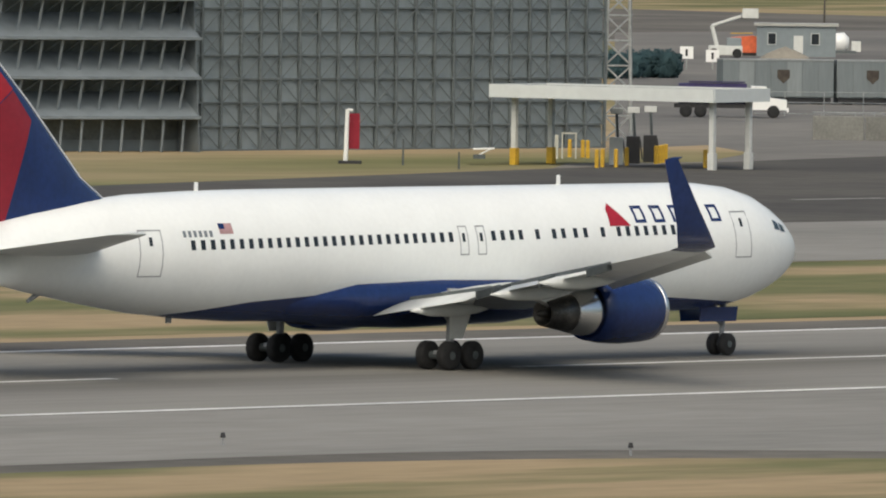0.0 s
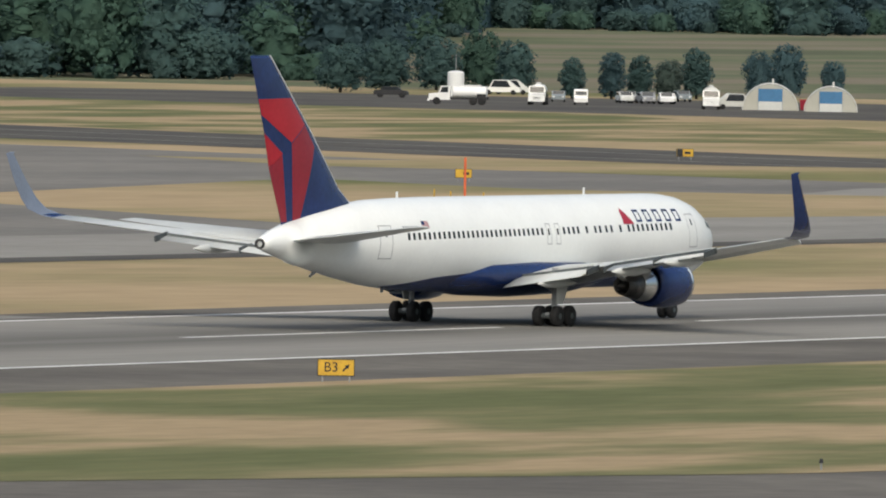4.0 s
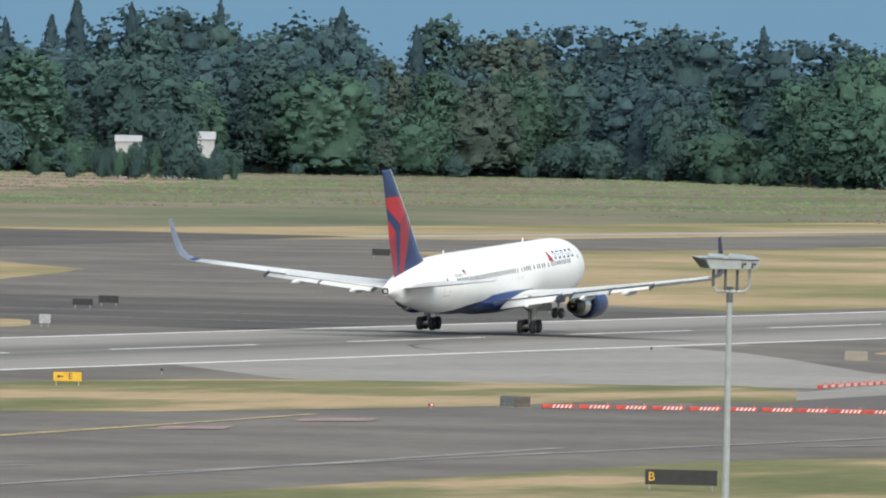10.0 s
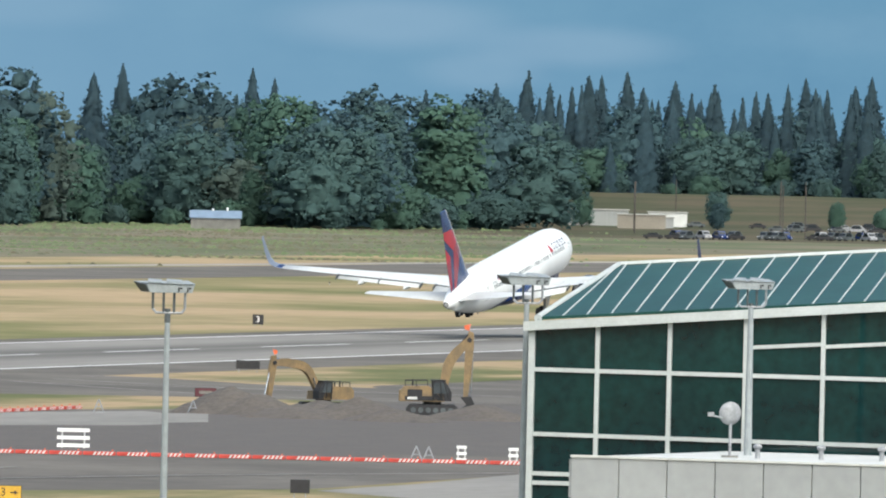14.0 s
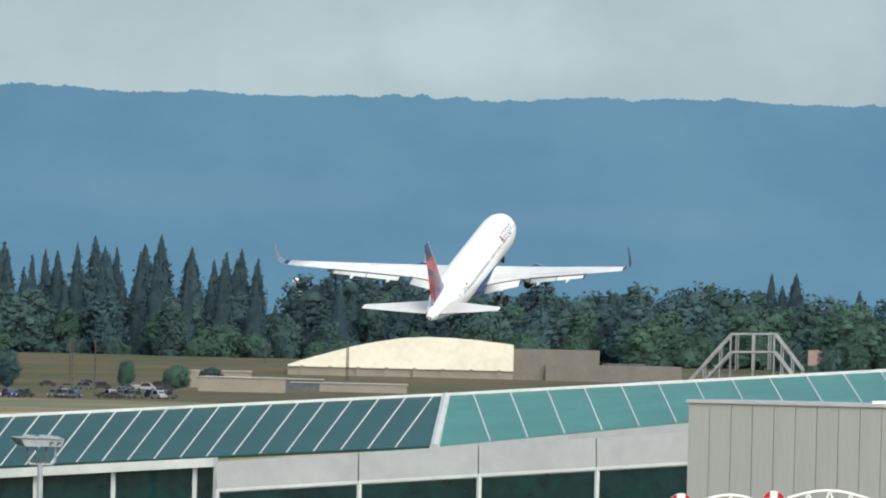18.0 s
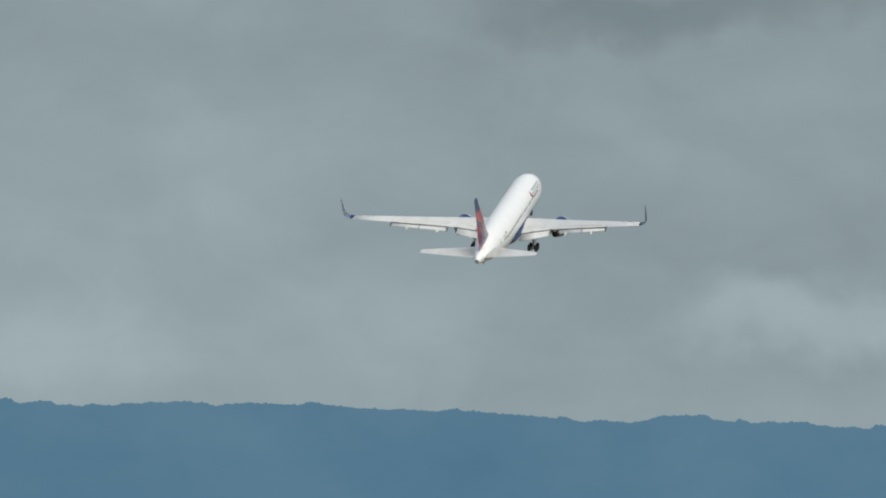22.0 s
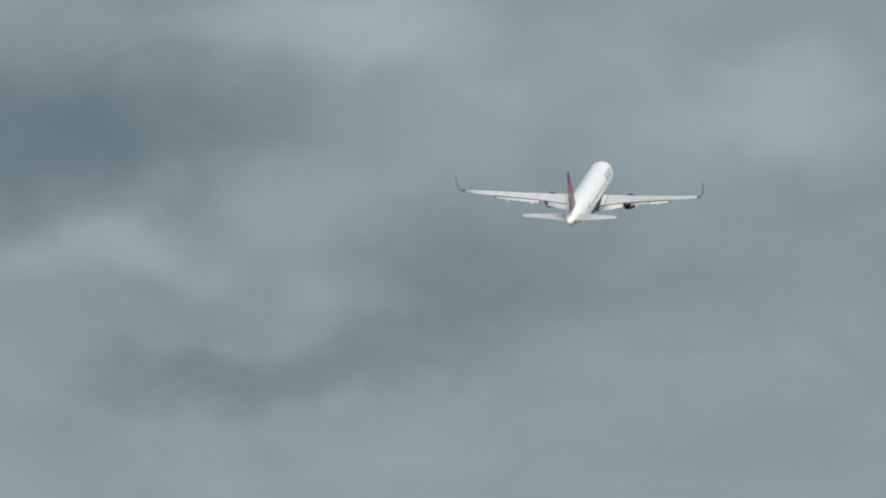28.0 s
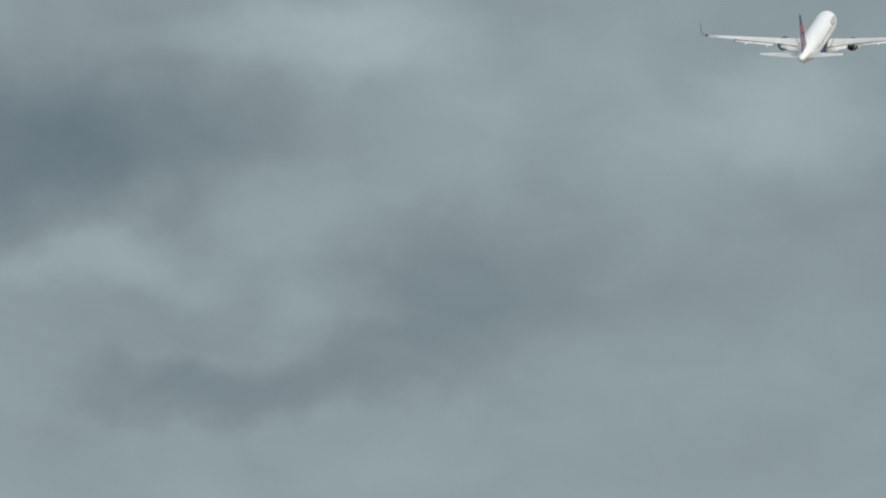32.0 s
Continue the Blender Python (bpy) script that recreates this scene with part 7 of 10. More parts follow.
cars = [((-949.88, 1765.70), "white", "white parked van", "van"), ((-949.71, 1768.13), "white_dull", "pale parked van", "van"), ((-909.25, 1705.86), "panel_grey", "grey parked pickup", "car"), ((-936.31, 1710.07), "black", "dark parked car", "car"), ((-894.38, 1684.12), "white", "white parked van nose-on", "van"),
        ((-904.89, 1716.77), "grey_steel", "silver parked car", "car"), ((-901.54, 1716.10), "gear_grey", "grey parked car", "car"), ((-898.23, 1715.17), "white_dull", "pale parked car", "car"), ((-906.68, 1735.45), "panel_grey", "dark grey parked car", "car"), ((-868.58, 1677.11), "white_dull", "silver parked off-roader", "van"),
        ((-901.80, 1710.13), "white_dull", "silver car in the parking row", "car"), ((-898.47, 1709.64), "gear_grey", "grey car in the parking row", "car"), ((-895.17, 1709.02), "white", "white car in the parking row", "car"),
        ((-766.25, 1748.43), "black", "dark car parked by the hangar", "car"), ((-758.11, 1738.46), "navy", "dark blue car by the hangar", "car"), ((-783.16, 1792.16), "white", "white car behind others", "car"), ((-770.57, 1788.28), "white_dull", "silver car near the office", "car"), ((-767.61, 1786.07), "black", "black car near the office", "car"), ((-794.06, 1838.91), "gear_grey", "grey car near the office", "car"), ((-807.07, 1712.15), "white", "white van behind a light plane", "van")]
for i, ((px, py), c, lab, kind) in enumerate(cars):
    car(px, py, FACE + (95 if i in (2, 4, 9) else 4 * (i % 3)) + (100 if 5 <= i <= 12 else 0), c, lab + " on the asphalt", kind)
# big white hangar, office, tank
x0, y0 = -743.13, 1764.45
x1, y1 = -699.60, 1761.91
k = math.hypot(x1, y1) / math.hypot(x0, y0)
x0, y0 = x0 * k, y0 * k
W = math.hypot(x1 - x0, y1 - y0)
T = thing("white_hangar", x0, y0, 0, math.degrees(math.atan2(y1 - y0, x1 - x0)), "large white steel hangar with closed sliding doors", "hangar")
top = [(0, 7.7), (W * 0.49, 9.8), (W, 8.2)]
part("wall", prism(bmesh.new(), [(0, 0)] + top + [(W, 0)], 0, 0.4), "hangar_white", T)
part("side_wall", cube(0.2, 16, 3.85, 0.4, 32, 7.7), "hangar_white", T)
part("side_wall", cube(W - 0.2, 16, 4.1, 0.4, 32, 8.2), "hangar_white", T)
part("back_wall", cube(W / 2, 32, 3.9, W, 0.4, 7.8), "hangar_white", T)
part("roof", prism(bmesh.new(), [(-0.4, 7.65), (W * 0.49, 9.85), (W + 0.4, 8.15), (W + 0.4, 8.4), (W * 0.49, 10.1), (-0.4, 7.9)], -0.4, 32.4), "roof_grey", T)
for a, b in ((W * 0.055, W * 0.485), (W * 0.5, W * 0.935)):
    d = part("sliding_door", cube((a + b) / 2, -0.12, 3.1, b - a, 0.14, 6.2), "hangar_white", T)
    part("rail", cube((a + b) / 2, -0.22, 3.85, b - a, 0.08, 0.14), "gear_grey", d)
    part("head_rail", cube((a + b) / 2, -0.22, 6.25, b - a, 0.1, 0.16), "hangar_white", d)
part("door_gap", cube(W * 0.4925, -0.1, 3.8, 0.22, 0.12, 7.6), "black", T)
for k in range(9):
    part("wall_lamp", cube(W * (0.03 + 0.117 * k), -0.2, 7.3 + 1.4 * (1 - abs(2 * (0.03 + 0.117 * k) - 1)) , 0.35, 0.3, 0.4), "gear_grey", T)
part("yard_lamp", ball(bmesh.new(), (W * 0.4925, -0.4, 8.6), 0.5, 2), "frame_dark", T)
part("annex", cube(-2.0, 9, 3.8, 4.0, 16, 7.6), "hangar_white", T)
T = building("field_office", -737.1, 1737.7, 9.0, 5, 2.6, "white", "blue_paint", "white office with a deep blue fascia and roof units", windows=((0.7, 1.75, 1.75, 1.4), (2.6, 1.75, 1.75, 1.4)), doors=((-3.0, 0.8, 2.1, "dark_glass"),), category="office")
part("blue_fascia", cube(0, -0.35, 3.45, 9.9, 0.3, 2.1), "blue_paint", T, "deep blue fascia")
for k, w in enumerate((1.5, 1.8, 1.4, 0.6)):
    part("roof_unit", cube(-3.0 + 2.1 * k, 2.0, 4.0, w, 1.6, 2.4, bevel=0.08), "white_dull", T)
T = building("brick_shelter", -643.53, 1510.64, 7.2, 3.5, 2.9, "dirt", "frame_dark", "dark brown block shelter with a pale hatch", eave=0.1, doors=((0.0, 1.9, 1.1, "white_dull"),), category="shelter")
T = thing("water_tank", -642.90, 1526.15, 0, None, "white cylindrical tank on a short tower", "tank")
part("tank", bar((0, 0, 1.9), (0, 0, 5.2), 0.78, n=18), "white", T)
part("skirt", bar((0, 0, 1.7), (0, 0, 3.0), 0.62, n=18), "white_dull", T)
for a in range(4):
    part("leg", cube(0.5 * math.cos(a * 1.57 + 0.78), 0.5 * math.sin(a * 1.57 + 0.78), 0.9, 0.16, 0.16, 1.8), "frame_dark", T)
for k, (px, py) in enumerate(((-640.89, 1523.14), (-640.50, 1524.97))):
    mast("marker_post", px, py, 1.3, 0.1, "short pale post beside the tank", "white_dull", "post")
T = thing("compressor_cart", -654.51, 1521.47, 0, None, "white cylinder cart with yellow rails", "cart")
part("bottle", turned(bmesh.new(), [(-0.9, 0.2), (-0.7, 0.5), (0.7, 0.5), (0.9, 0.2)], "x", 14, (0.6, 0, 0.75)), "white", T, smooth=True)
part("bed", cube(-0.4, 0, 0.25, 3.6, 1.0, 0.3), "black", T)
for k in range(4):
    part("rail", cube(-1.8 + 1.2 * k, 0.6, 0.7, 0.12, 0.12, 1.3), "yellow", T)
tank_truck(-684.54, 1801.65, 21, "amber", "amber", "amber-yellow fuel tanker on the service road", 7.6, 2.35, "fuel trucks")
building("far_works", -958.37, 2156.65, 13.5, 12, 7.0, "white_dull", "blue_roof", "distant white works building with a blue-grey roof", gable=2.4, category="works")
building("far_house", -1044.06, 2381.16, 6.5, 8, 5.0, "cream", "roof_grey", "distant cream house among trees", gable=1.5, category="house")
building("red_house", -901.7, 2115.9, 5.2, 8, 6.2, "brick_roof", "brick_roof", "distant reddish house among trees", gable=1.6, category="house")
building("far_barn", -1009.6, 2909.8, 10.5, 10, 8.2, "fascia", "fascia", "distant white barn behind trees", gable=1.5, category="barn")
building("far_barn", -1021.48, 2905.68, 5.2, 8, 7.4, "fascia", "fascia", "distant white shed behind trees", gable=1.2, category="barn")
T = building("field_hut", -868.17, 3214.84, 11.13, 7, 2.4, "concrete_block", "blue_roof", "small hut with a faded blue roof", gable=1.6, eave=0.3, category="hut")
part("vent", bar((-0.6, 3.5, 3.8), (-0.6, 3.5, 4.6), 0.25), "white", T)
part("vent", bar((2.6, 3.5, 3.8), (2.6, 3.5, 4.9), 0.25), "white", T)


def helicopter():
    T = thing("helicopter", -828.03, 2177.90, 6.54, None, "white and blue helicopter hovering over the field", "helicopter")
    sec = [(-3.4, 1.3, 0.1, 0.1), (-3.0, 1.3, 0.5, 0.45), (-1.8, 1.5, 0.85, 0.85), (-0.2, 1.6, 0.9, 0.95), (1.2, 1.7, 0.7, 0.75), (2.4, 1.85, 0.3, 0.34), (6.2, 2.0, 0.13, 0.14)]
    part("fuselage", loft(bmesh.new(), [[(p, w * math.sin(2 * math.pi * i / 18), z + h * math.cos(2 * math.pi * i / 18)) for i in range(18)] for p, z, w, h in sec]), "heli_blue", T, smooth=True)
    part("upper_cabin", loft(bmesh.new(), [[(p, w * 1.03 * math.sin(math.pi * (i / 14 - 0.5) * 0.95), z + 0.03 + h * 1.05 * math.cos(math.pi * (i / 14 - 0.5) * 0.95)) for i in range(15)] for p, z, w, h in sec[:5]]), "white", T, "white upper cabin", smooth=True)
    part("windscreen", loft(bmesh.new(), [[(p, w * 1.08 * math.sin(math.pi * (i / 12 - 0.5)), z + h * 1.09 * math.cos(math.pi * (i / 12 - 0.5))) for i in range(13)] for p, z, w, h in sec[1:3]], close=False), "dark_glass", T)
    part("engine_deck", cube(0.3, 0, 2.6, 2.6, 1.0, 0.5, bevel=0.12), "white", T)
    R = part("rotor_mast", bar((0, 0, 2.6), (0, 0, 3.35), 0.1), "gear_grey", T)
    for k in range(4):
        part("rotor_blade", box(bmesh.new(), 2.7 * math.cos(k * 1.571 + 0.35), 2.7 * math.sin(k * 1.571 + 0.35), 3.35, 5.2, 0.42, 0.09, rz=90 * k + 20), "white_dull", R)
    part("tail_fin", prism(bmesh.new(), [(5.7, 1.4), (6.2, 1.3), (6.9, 3.1), (6.4, 3.1)], -0.06, 0.06), "heli_blue", T)
    part("tail_rotor", cube(6.4, -0.25, 2.5, 0.16, 0.05, 1.9, ry=30), "white_dull", T)
    part("stabiliser", cube(4.6, 0, 2.0, 0.6, 2.2, 0.08), "heli_blue", T)
    for s in (-1, 1):
        k = part("skid", bar((-2.6, s * 1.1, 0.0), (1.8, s * 1.1, 0.0), 0.07), "gear_grey", T)
        for x in (-1.6, 0.9):
            part("skid_strut", bar((x, s * 1.1, 0), (x, s * 0.6, 1.0), 0.06), "gear_grey", k)
    return T


heli = helicopter()


# ---- airfield signs ----
K, Y, B = "black", "yellow", "sign_white"
field_sign(-308.22, 510.63, 2.45, (("28L-10R", -0.3, B), ("B5", 0.92, "yellow")), "red runway holding sign with white legend on grass", "sign_red", height=0.8, blocks=((0.66, 1.18, "black"),))
field_sign(-308.91, 662.14, 3.95, (("B4", -1.5, "yellow"), ("28L-10R", 0.55, B)), "red runway holding sign reading B4 28L-10R", "sign_red", blocks=((-1.93, -1.1, "black"),))
field_sign(-302.42, 617.55, 3.8, (("B4", -0.75, "black"), ("B", 0.22, "yellow"), ("B4", 0.95, "black")), "yellow taxiway sign with black B panel", "yellow", blocks=((-0.15, 0.6, "black"),))
field_sign(-356.57, 646.05, 1.85, (("B3", -0.25, "black"),), "yellow taxiway direction sign reading B3", "yellow")
field_sign(-306.88, 809.53, 4.1, (("28L-10R", -0.5, B), ("B4", 1.62, "yellow")), "red runway holding sign reading 28L-10R B4", "sign_red", blocks=((1.2, 2.0, "black"),))
field_sign(-306.82, 825.09, 2.95, (("B", -0.85, "black"), ("B3", -0.25, "yellow"), ("B", 0.5, "black")), "yellow and black taxiway sign reading B B3 B", "yellow", blocks=((-0.55, 0.1, "black"), (0.85, 1.42, "black")))
field_sign(-355.69, 999.82, 2.1, (("E", 0.2, "black"),), "yellow taxiway direction sign reading E", "yellow", height=0.75)
field_sign(-244.31, 788.56, 4.0, (("B", -1.65, "yellow"),), "long black taxiway sign with one yellow B", None, blocks=((-1.95, -1.35, "black"),))
field_sign(-244.47, 854.44, 4.1, (("B3", -0.9, "black"), ("B", -0.18, "yellow"), ("B3", 0.75, "black")), "yellow taxiway sign with black B panel beside apron", "yellow", blocks=((-0.48, 0.12, "black"),))
field_sign(-483.71, 1194.34, 2.6, (("3-21", -0.3, B),), "red crossing-runway sign reading 3-21", "sign_red", height=0.8, blocks=((0.6, 1.25, "black"),))
for (px, py), n in (((-442.54, 1038.54), "5"), ((-439.51, 1344.48), "4"), ((-439.60, 1647.48), "3")):
    field_sign(px, py, 1.25, ((n, 0, B),), f"black distance sign with white numeral {n}", None, height=1.15)
for (px, py), w, h, c, lab in (
        ((-556.59, 690.60), 2.3, 0.8, "yellow", "yellow and black taxiway sign by the exit"), ((-480.23, 661.79), 1.6, 0.8, None, "dark back of an airfield sign"), ((-552.17, 719.75), 1.5, 0.8, None, "dark back of a taxiway sign"), ((-358.72, 582.32), 1.95, 0.8, None, "dark back of an airfield sign on grass"), ((-866.80, 1312.93), 4.3, 0.75, None, "long dark back of an airfield sign"), ((-887.50, 1366.94), 1.0, 1.2, None, "square dark back of a sign"),
        ((-821.07, 1308.02), 2.1, 0.75, "sign_red", "small red runway sign"), ((-764.06, 1206.37), 2.6, 0.75, "yellow", "yellow and black taxiway sign"), ((-730.93, 1164.80), 3.0, 0.8, "yellow", "yellow and black taxiway sign on an island"),
        ((-479.75, 775.50), 2.6, 0.8, "yellow", "yellow and black taxiway sign near the runway"), ((-848.01, 1362.15), 1.6, 0.75, None, "dark sign back by the crossing runway"), ((-892.36, 1441.85), 0.7, 0.8, None, "small dark back of a sign"),
        ((-545.91, 1115.04), 3.1, 0.8, "yellow", "yellow taxiway sign with a black panel"), ((-678.79, 1300.20), 1.7, 0.8, "yellow", "small yellow taxiway sign"), ((-628.92, 1162.29), 1.5, 0.8, "yellow", "small amber sign behind a mast"), ((-560.69, 1211.51), 0.9, 0.75, None, "dark back of a sign"),) + (
        ((-565.04, 1217.78), 0.9, 1.7, None, "tall dark back of a sign"), ((-563.36, 1216.47), 1.9, 0.75, None, "low dark back of a sign"), ((-563.27, 1344.52), 0.7, 0.9, None, "small dark back of a sign"), ((-452.11, 1202.45), 1.6, 0.75, "maroon", "small dark red crossing-runway sign"),
        ((-435.49, 1069.81), 1.0, 0.8, "concrete_block", "pale back of a square sign"), ((-614.37, 1679.55), 2.2, 0.9, "yellow", "small amber field sign"), ((-449.80, 1196.31), 1.8, 0.8, "sign_red", "small red sign beside the runway"), ((-436.77, 1221.53), 1.1, 0.9, "gear_grey", "grey back of a square sign"), ((-578.38, 1739.94), 2.2, 0.8, None, "dark sign back by the taxiway bend"),
        ((-471.32, 1198.41), 1.9, 0.75, "yellow", "small yellow taxiway sign on a grass patch"), ((-473.33, 1214.71), 2.0, 0.8, None, "dark back of a sign on a grass patch"), ((-469.20, 1322.69), 1.9, 0.6, None, "low dark back of a sign"), ((-472.37, 1339.02), 1.9, 0.7, None, "dark back of a wide sign"),
        ((-436.08, 1360.86), 2.1, 0.8, None, "dark sign back beside the runway"), ((-586.97, 1765.93), 2.3, 0.5, None, "low dark back of a sign"), ((-358.89, 1341.73), 2.2, 0.8, None, "dark sign back by the runway edge"), ((-323.98, 1197.75), 1.8, 0.75, "maroon", "dark maroon holding sign by the works"), ((-352.36, 1200.26), 0.9, 0.8, "gear_grey", "grey square sign back"), ((-634.11, 2204.55), 1.2, 0.7, None, "small dark sign back far off"), ((-234.41, 889.45), 1.2, 0.85, "black", "black box sign with one yellow end")):
    T = field_sign(px, py, w, (), lab, c, height=h, blocks=((-w * 0.46, -w * 0.12, "black"),) if c == "yellow" and w > 1.6 else None)
    if c == "yellow":
        part("writing_bar", cube(w * 0.15, -0.085, 0.3 + h / 2, w * 0.35, 0.02, h * 0.3), "black", T)
    elif c in ("sign_red", "maroon"):
        part("writing_bar", cube(0, -0.085, 0.3 + h / 2, w * 0.6, 0.02, h * 0.35), "sign_white" if c == "sign_red" else "concrete_block", T)


def arrow(parent_name, x, z, ang, T):
    bm = bmesh.new()
    poly(bm, [(-0.24, 0.04), (0.02, 0.04), (0.02, 0.13), (0.24, 0), (0.02, -0.13), (0.02, -0.04), (-0.24, -0.04)], 0)
    o = part("arrow", bm, "black", T)
    o.matrix_basis = pose(x, -0.085, z, 90, 0, 0) @ pose(0, 0, 0, 0, 0, ang)


signs = [o for o in scene.objects if o.name.startswith("airfield_sign")]
for o in signs:
    if "yellow taxiway sign with black B panel" == o["label"]:
        arrow("a", -1.5, 0.72, 135, o), arrow("a", 1.62, 0.72, -45, o)
    if "reading B3" in o["label"] and "direction" in o["label"]:
        arrow("a", 0.5, 0.72, 45, o)
    if "reading E" in o["label"]:
        arrow("a", -0.55, 0.68, 180, o)
    if "B panel beside apron" in o["label"]:
        arrow("a", -1.65, 0.72, 225, o), arrow("a", 1.6, 0.72, 0, o)
    if "B B3 B" in o["label"]:
        arrow("a", -1.2, 0.72, 135, o)
# edge lights and small boxes
for px, py in ((-364.50, 1045.45), (-355.79, 396.09), (-342.25, 402.70), (-287.52, 577.87), (-289.85, 601.76), (-294.15, 650.81), (-290.27, 623.14), (-286.23, 561.24), (-369.78, 1184.39), (-323.71, 497.56), (-501.38, 1217.06), (-553.61, 2114.93), (-548.82, 2142.70), (-291.85, 637.79)):
    T = thing("edge_light", px, py, 0.03, None, "small dark edge light on a short stem", "light", "edge lights")
    part("stem", bar((0, 0, 0), (0, 0, 0.3), 0.05, n=6), "gear_grey", T)
    part("lens", bar((0, 0, 0.28), (0, 0, 0.46), 0.11, 0.07, 10), "black", T)
for (px, py), w, c, lab in (((-312.96, 972.91), 1.1, "dirt", "brown weathered sign box"), ((-348.42, 1172.38), 1.9, "tan_wall", "brown concrete box by the runway"), ((-314.3, 974.0), 1.2, "frame_dark", "dark grey box at the barricade's end"), ((-760.63, 1166.69), 2.0, "blue_paint", "low blue equipment box"), ((-678.08, 1854.91), 1.6, "blue_paint", "small blue equipment box in the field"), ((-309.85, 498.88), 0.7, "cat_yellow", "small brown junction box")):
    T = thing("equipment_box", px, py, 0.02, None, lab, "box")
    part("case", cube(0, 0, 0.4, w, 0.6, 0.8 if w > 1 else 0.4, bevel=0.04), c, T)
    part("plinth", cube(0, 0, 0.03, w + 0.3, 0.8, 0.06), "concrete_block", T)
T = thing("wind_mast", -566.61, 1047.41, 0, None, "thin orange and white wind mast", "mast")
part("shaft", bar((0, 0, 0), (0, 0, 4.2), 0.1, n=8), "orange", T)
part("foot", cube(0, 0, 0.1, 0.8, 0.8, 0.2), "concrete_block", T)
for px, py in ((-569.35, 1050.09), (-565.96, 1049.35), (-574.48, 1056.77)):
    mast("marker_post", px, py, 1.4, 0.07, "thin yellow marker post", "yellow", "post")

# ---- the works area ----
def barricade_line(a, b, step, parts_label):
    n = int(math.hypot(b[0] - a[0], b[1] - a[1]) / step)
    rz = math.degrees(math.atan2(b[1] - a[1], b[0] - a[0]))
    first = None
    for i in range(n):
        t = (i + 0.5) / n
        m = pose(a[0] + (b[0] - a[0]) * t, a[1] + (b[1] - a[1]) * t, 0.03, 0, 0, rz + 3 * math.sin(i * 2.1))
        if first is None:
            first = tagged(new("barricade"), parts_label, "barricade", "red and white barricades")
            first.matrix_basis = m
            part("beam", cube(0, 0, 0.145, step - 0.03, 0.28, 0.27, bevel=0.04), "barrier_red", first)
            for k in range(5):
                part("white_stripe", prism(bmesh.new(), [(-0.45 + 0.29 * k, 0.04), (-0.31 + 0.29 * k, 0.04), (-0.17 + 0.29 * k, 0.26), (-0.31 + 0.29 * k, 0.26)], -0.15, 0.15), "white_dull", first)
            part("lamp", bar((0.9, 0, 0.32), (0.9, 0, 0.42), 0.05, n=8), "orange", first)
        else:
            copy_thing(first, m)


barricade_line((-312.07, 974.03), (-296.43, 983.26), 2.3, "low red barricade with white stripes on asphalt")
barricade_line((-296.43, 983.26), (-246.35, 994.96), 2.3, "low red and white barricade before the earthworks")
barricade_line((-318.26, 1061.36), (-321.10, 1118.38), 2.3, "low red and white barricade by the concrete slab")
barricade_line((-321.10, 1118.38), (-320.79, 1147.59), 2.3, "low red and white barricade near the runway exit")
sheet("slab_new", [[(-315.29, 1045.70), (-317.96, 1081.17), (-315.06, 1131.24), (-309.14, 1143.83), (-299.68, 1108.89), (-308.80, 1067.96), (-307.47, 1019.79)]], 0.045, "concrete", "newly laid pale concrete slab", "slab")


def fence_rack(x, y, w, h, label):
    T = thing("plank_barrier", x, y, 0.02, None, label, "barrier", "plank barriers")
    for k in range(3):
        part("plank", cube(0, 0, h * (0.14 + 0.4 * k), w, 0.05, h * 0.19), "white", T)
    for s in (-1, 1):
        part("leg", cube(s * w * 0.34, 0.05, h * 0.5, 0.1, 0.1, h), "white_dull", T)
        part("foot", cube(s * w * 0.34, 0.05, 0.04, 0.12, 1.0, 0.08), "white_dull", T)
    return T


fence_rack(-282.49, 1009.03, 2.3, 1.35, "white three-plank road barrier")
for px, py in ((-251.98, 999.81), (-247.70, 997.48), (-324.04, 1129.73)):
    fence_rack(px, py, 0.7, 1.1, "small white plank stand")
for px, py in ((-255.09, 999.30), (-254.04, 998.67), (-309.94, 1142.13), (-316.06, 1136.17)):
    T = thing("sawhorse", px, py, 0.02, None, "pale grey folding sawhorse stand", "stand", "sawhorses")
    for s in (-1, 1):
        part("leg", bar((s * 0.42, 0, 0), (0, 0, 1.05), 0.05, n=6), "gear_grey", T)
    part("tie", bar((-0.25, 0, 0.45), (0.25, 0, 0.45), 0.04, n=6), "gear_grey", T)
    part("shoe", cube(0, 0, 0.02, 0.95, 0.3, 0.04), "gear_grey", T)


def mound(name, pts, label):
    """Heaps of loose earth on one sheet: (x, y, radius, height)."""
    cx, cy = sum(p[0] for p in pts) / len(pts), sum(p[1] for p in pts) / len(pts)
    R = max(math.hypot(p[0] - cx, p[1] - cy) + p[2] for p in pts)
    bm = bmesh.new()
    n = 70
    bmesh.ops.create_grid(bm, x_segments=n, y_segments=n, size=R, matrix=Matrix.Translation((cx, cy, 0)))
    for v in bm.verts:
        z = 0.0
        for x, y, r, h in pts:
            d = math.hypot(v.co.x - x, v.co.y - y) / r
            z = max(z, h * max(0, 1 - d) ** 0.9)
        if z > 0:
            z += 0.18 * noise.noise((v.co.x * 0.7, v.co.y * 0.7, 1)) + 0.1 * noise.noise((v.co.x * 2.1, v.co.y * 2.1, 4))
        v.co.z = z - 0.05
    o = part(name, bm, "dirt")
    return tagged(o, label, "earth", kind="stuff")


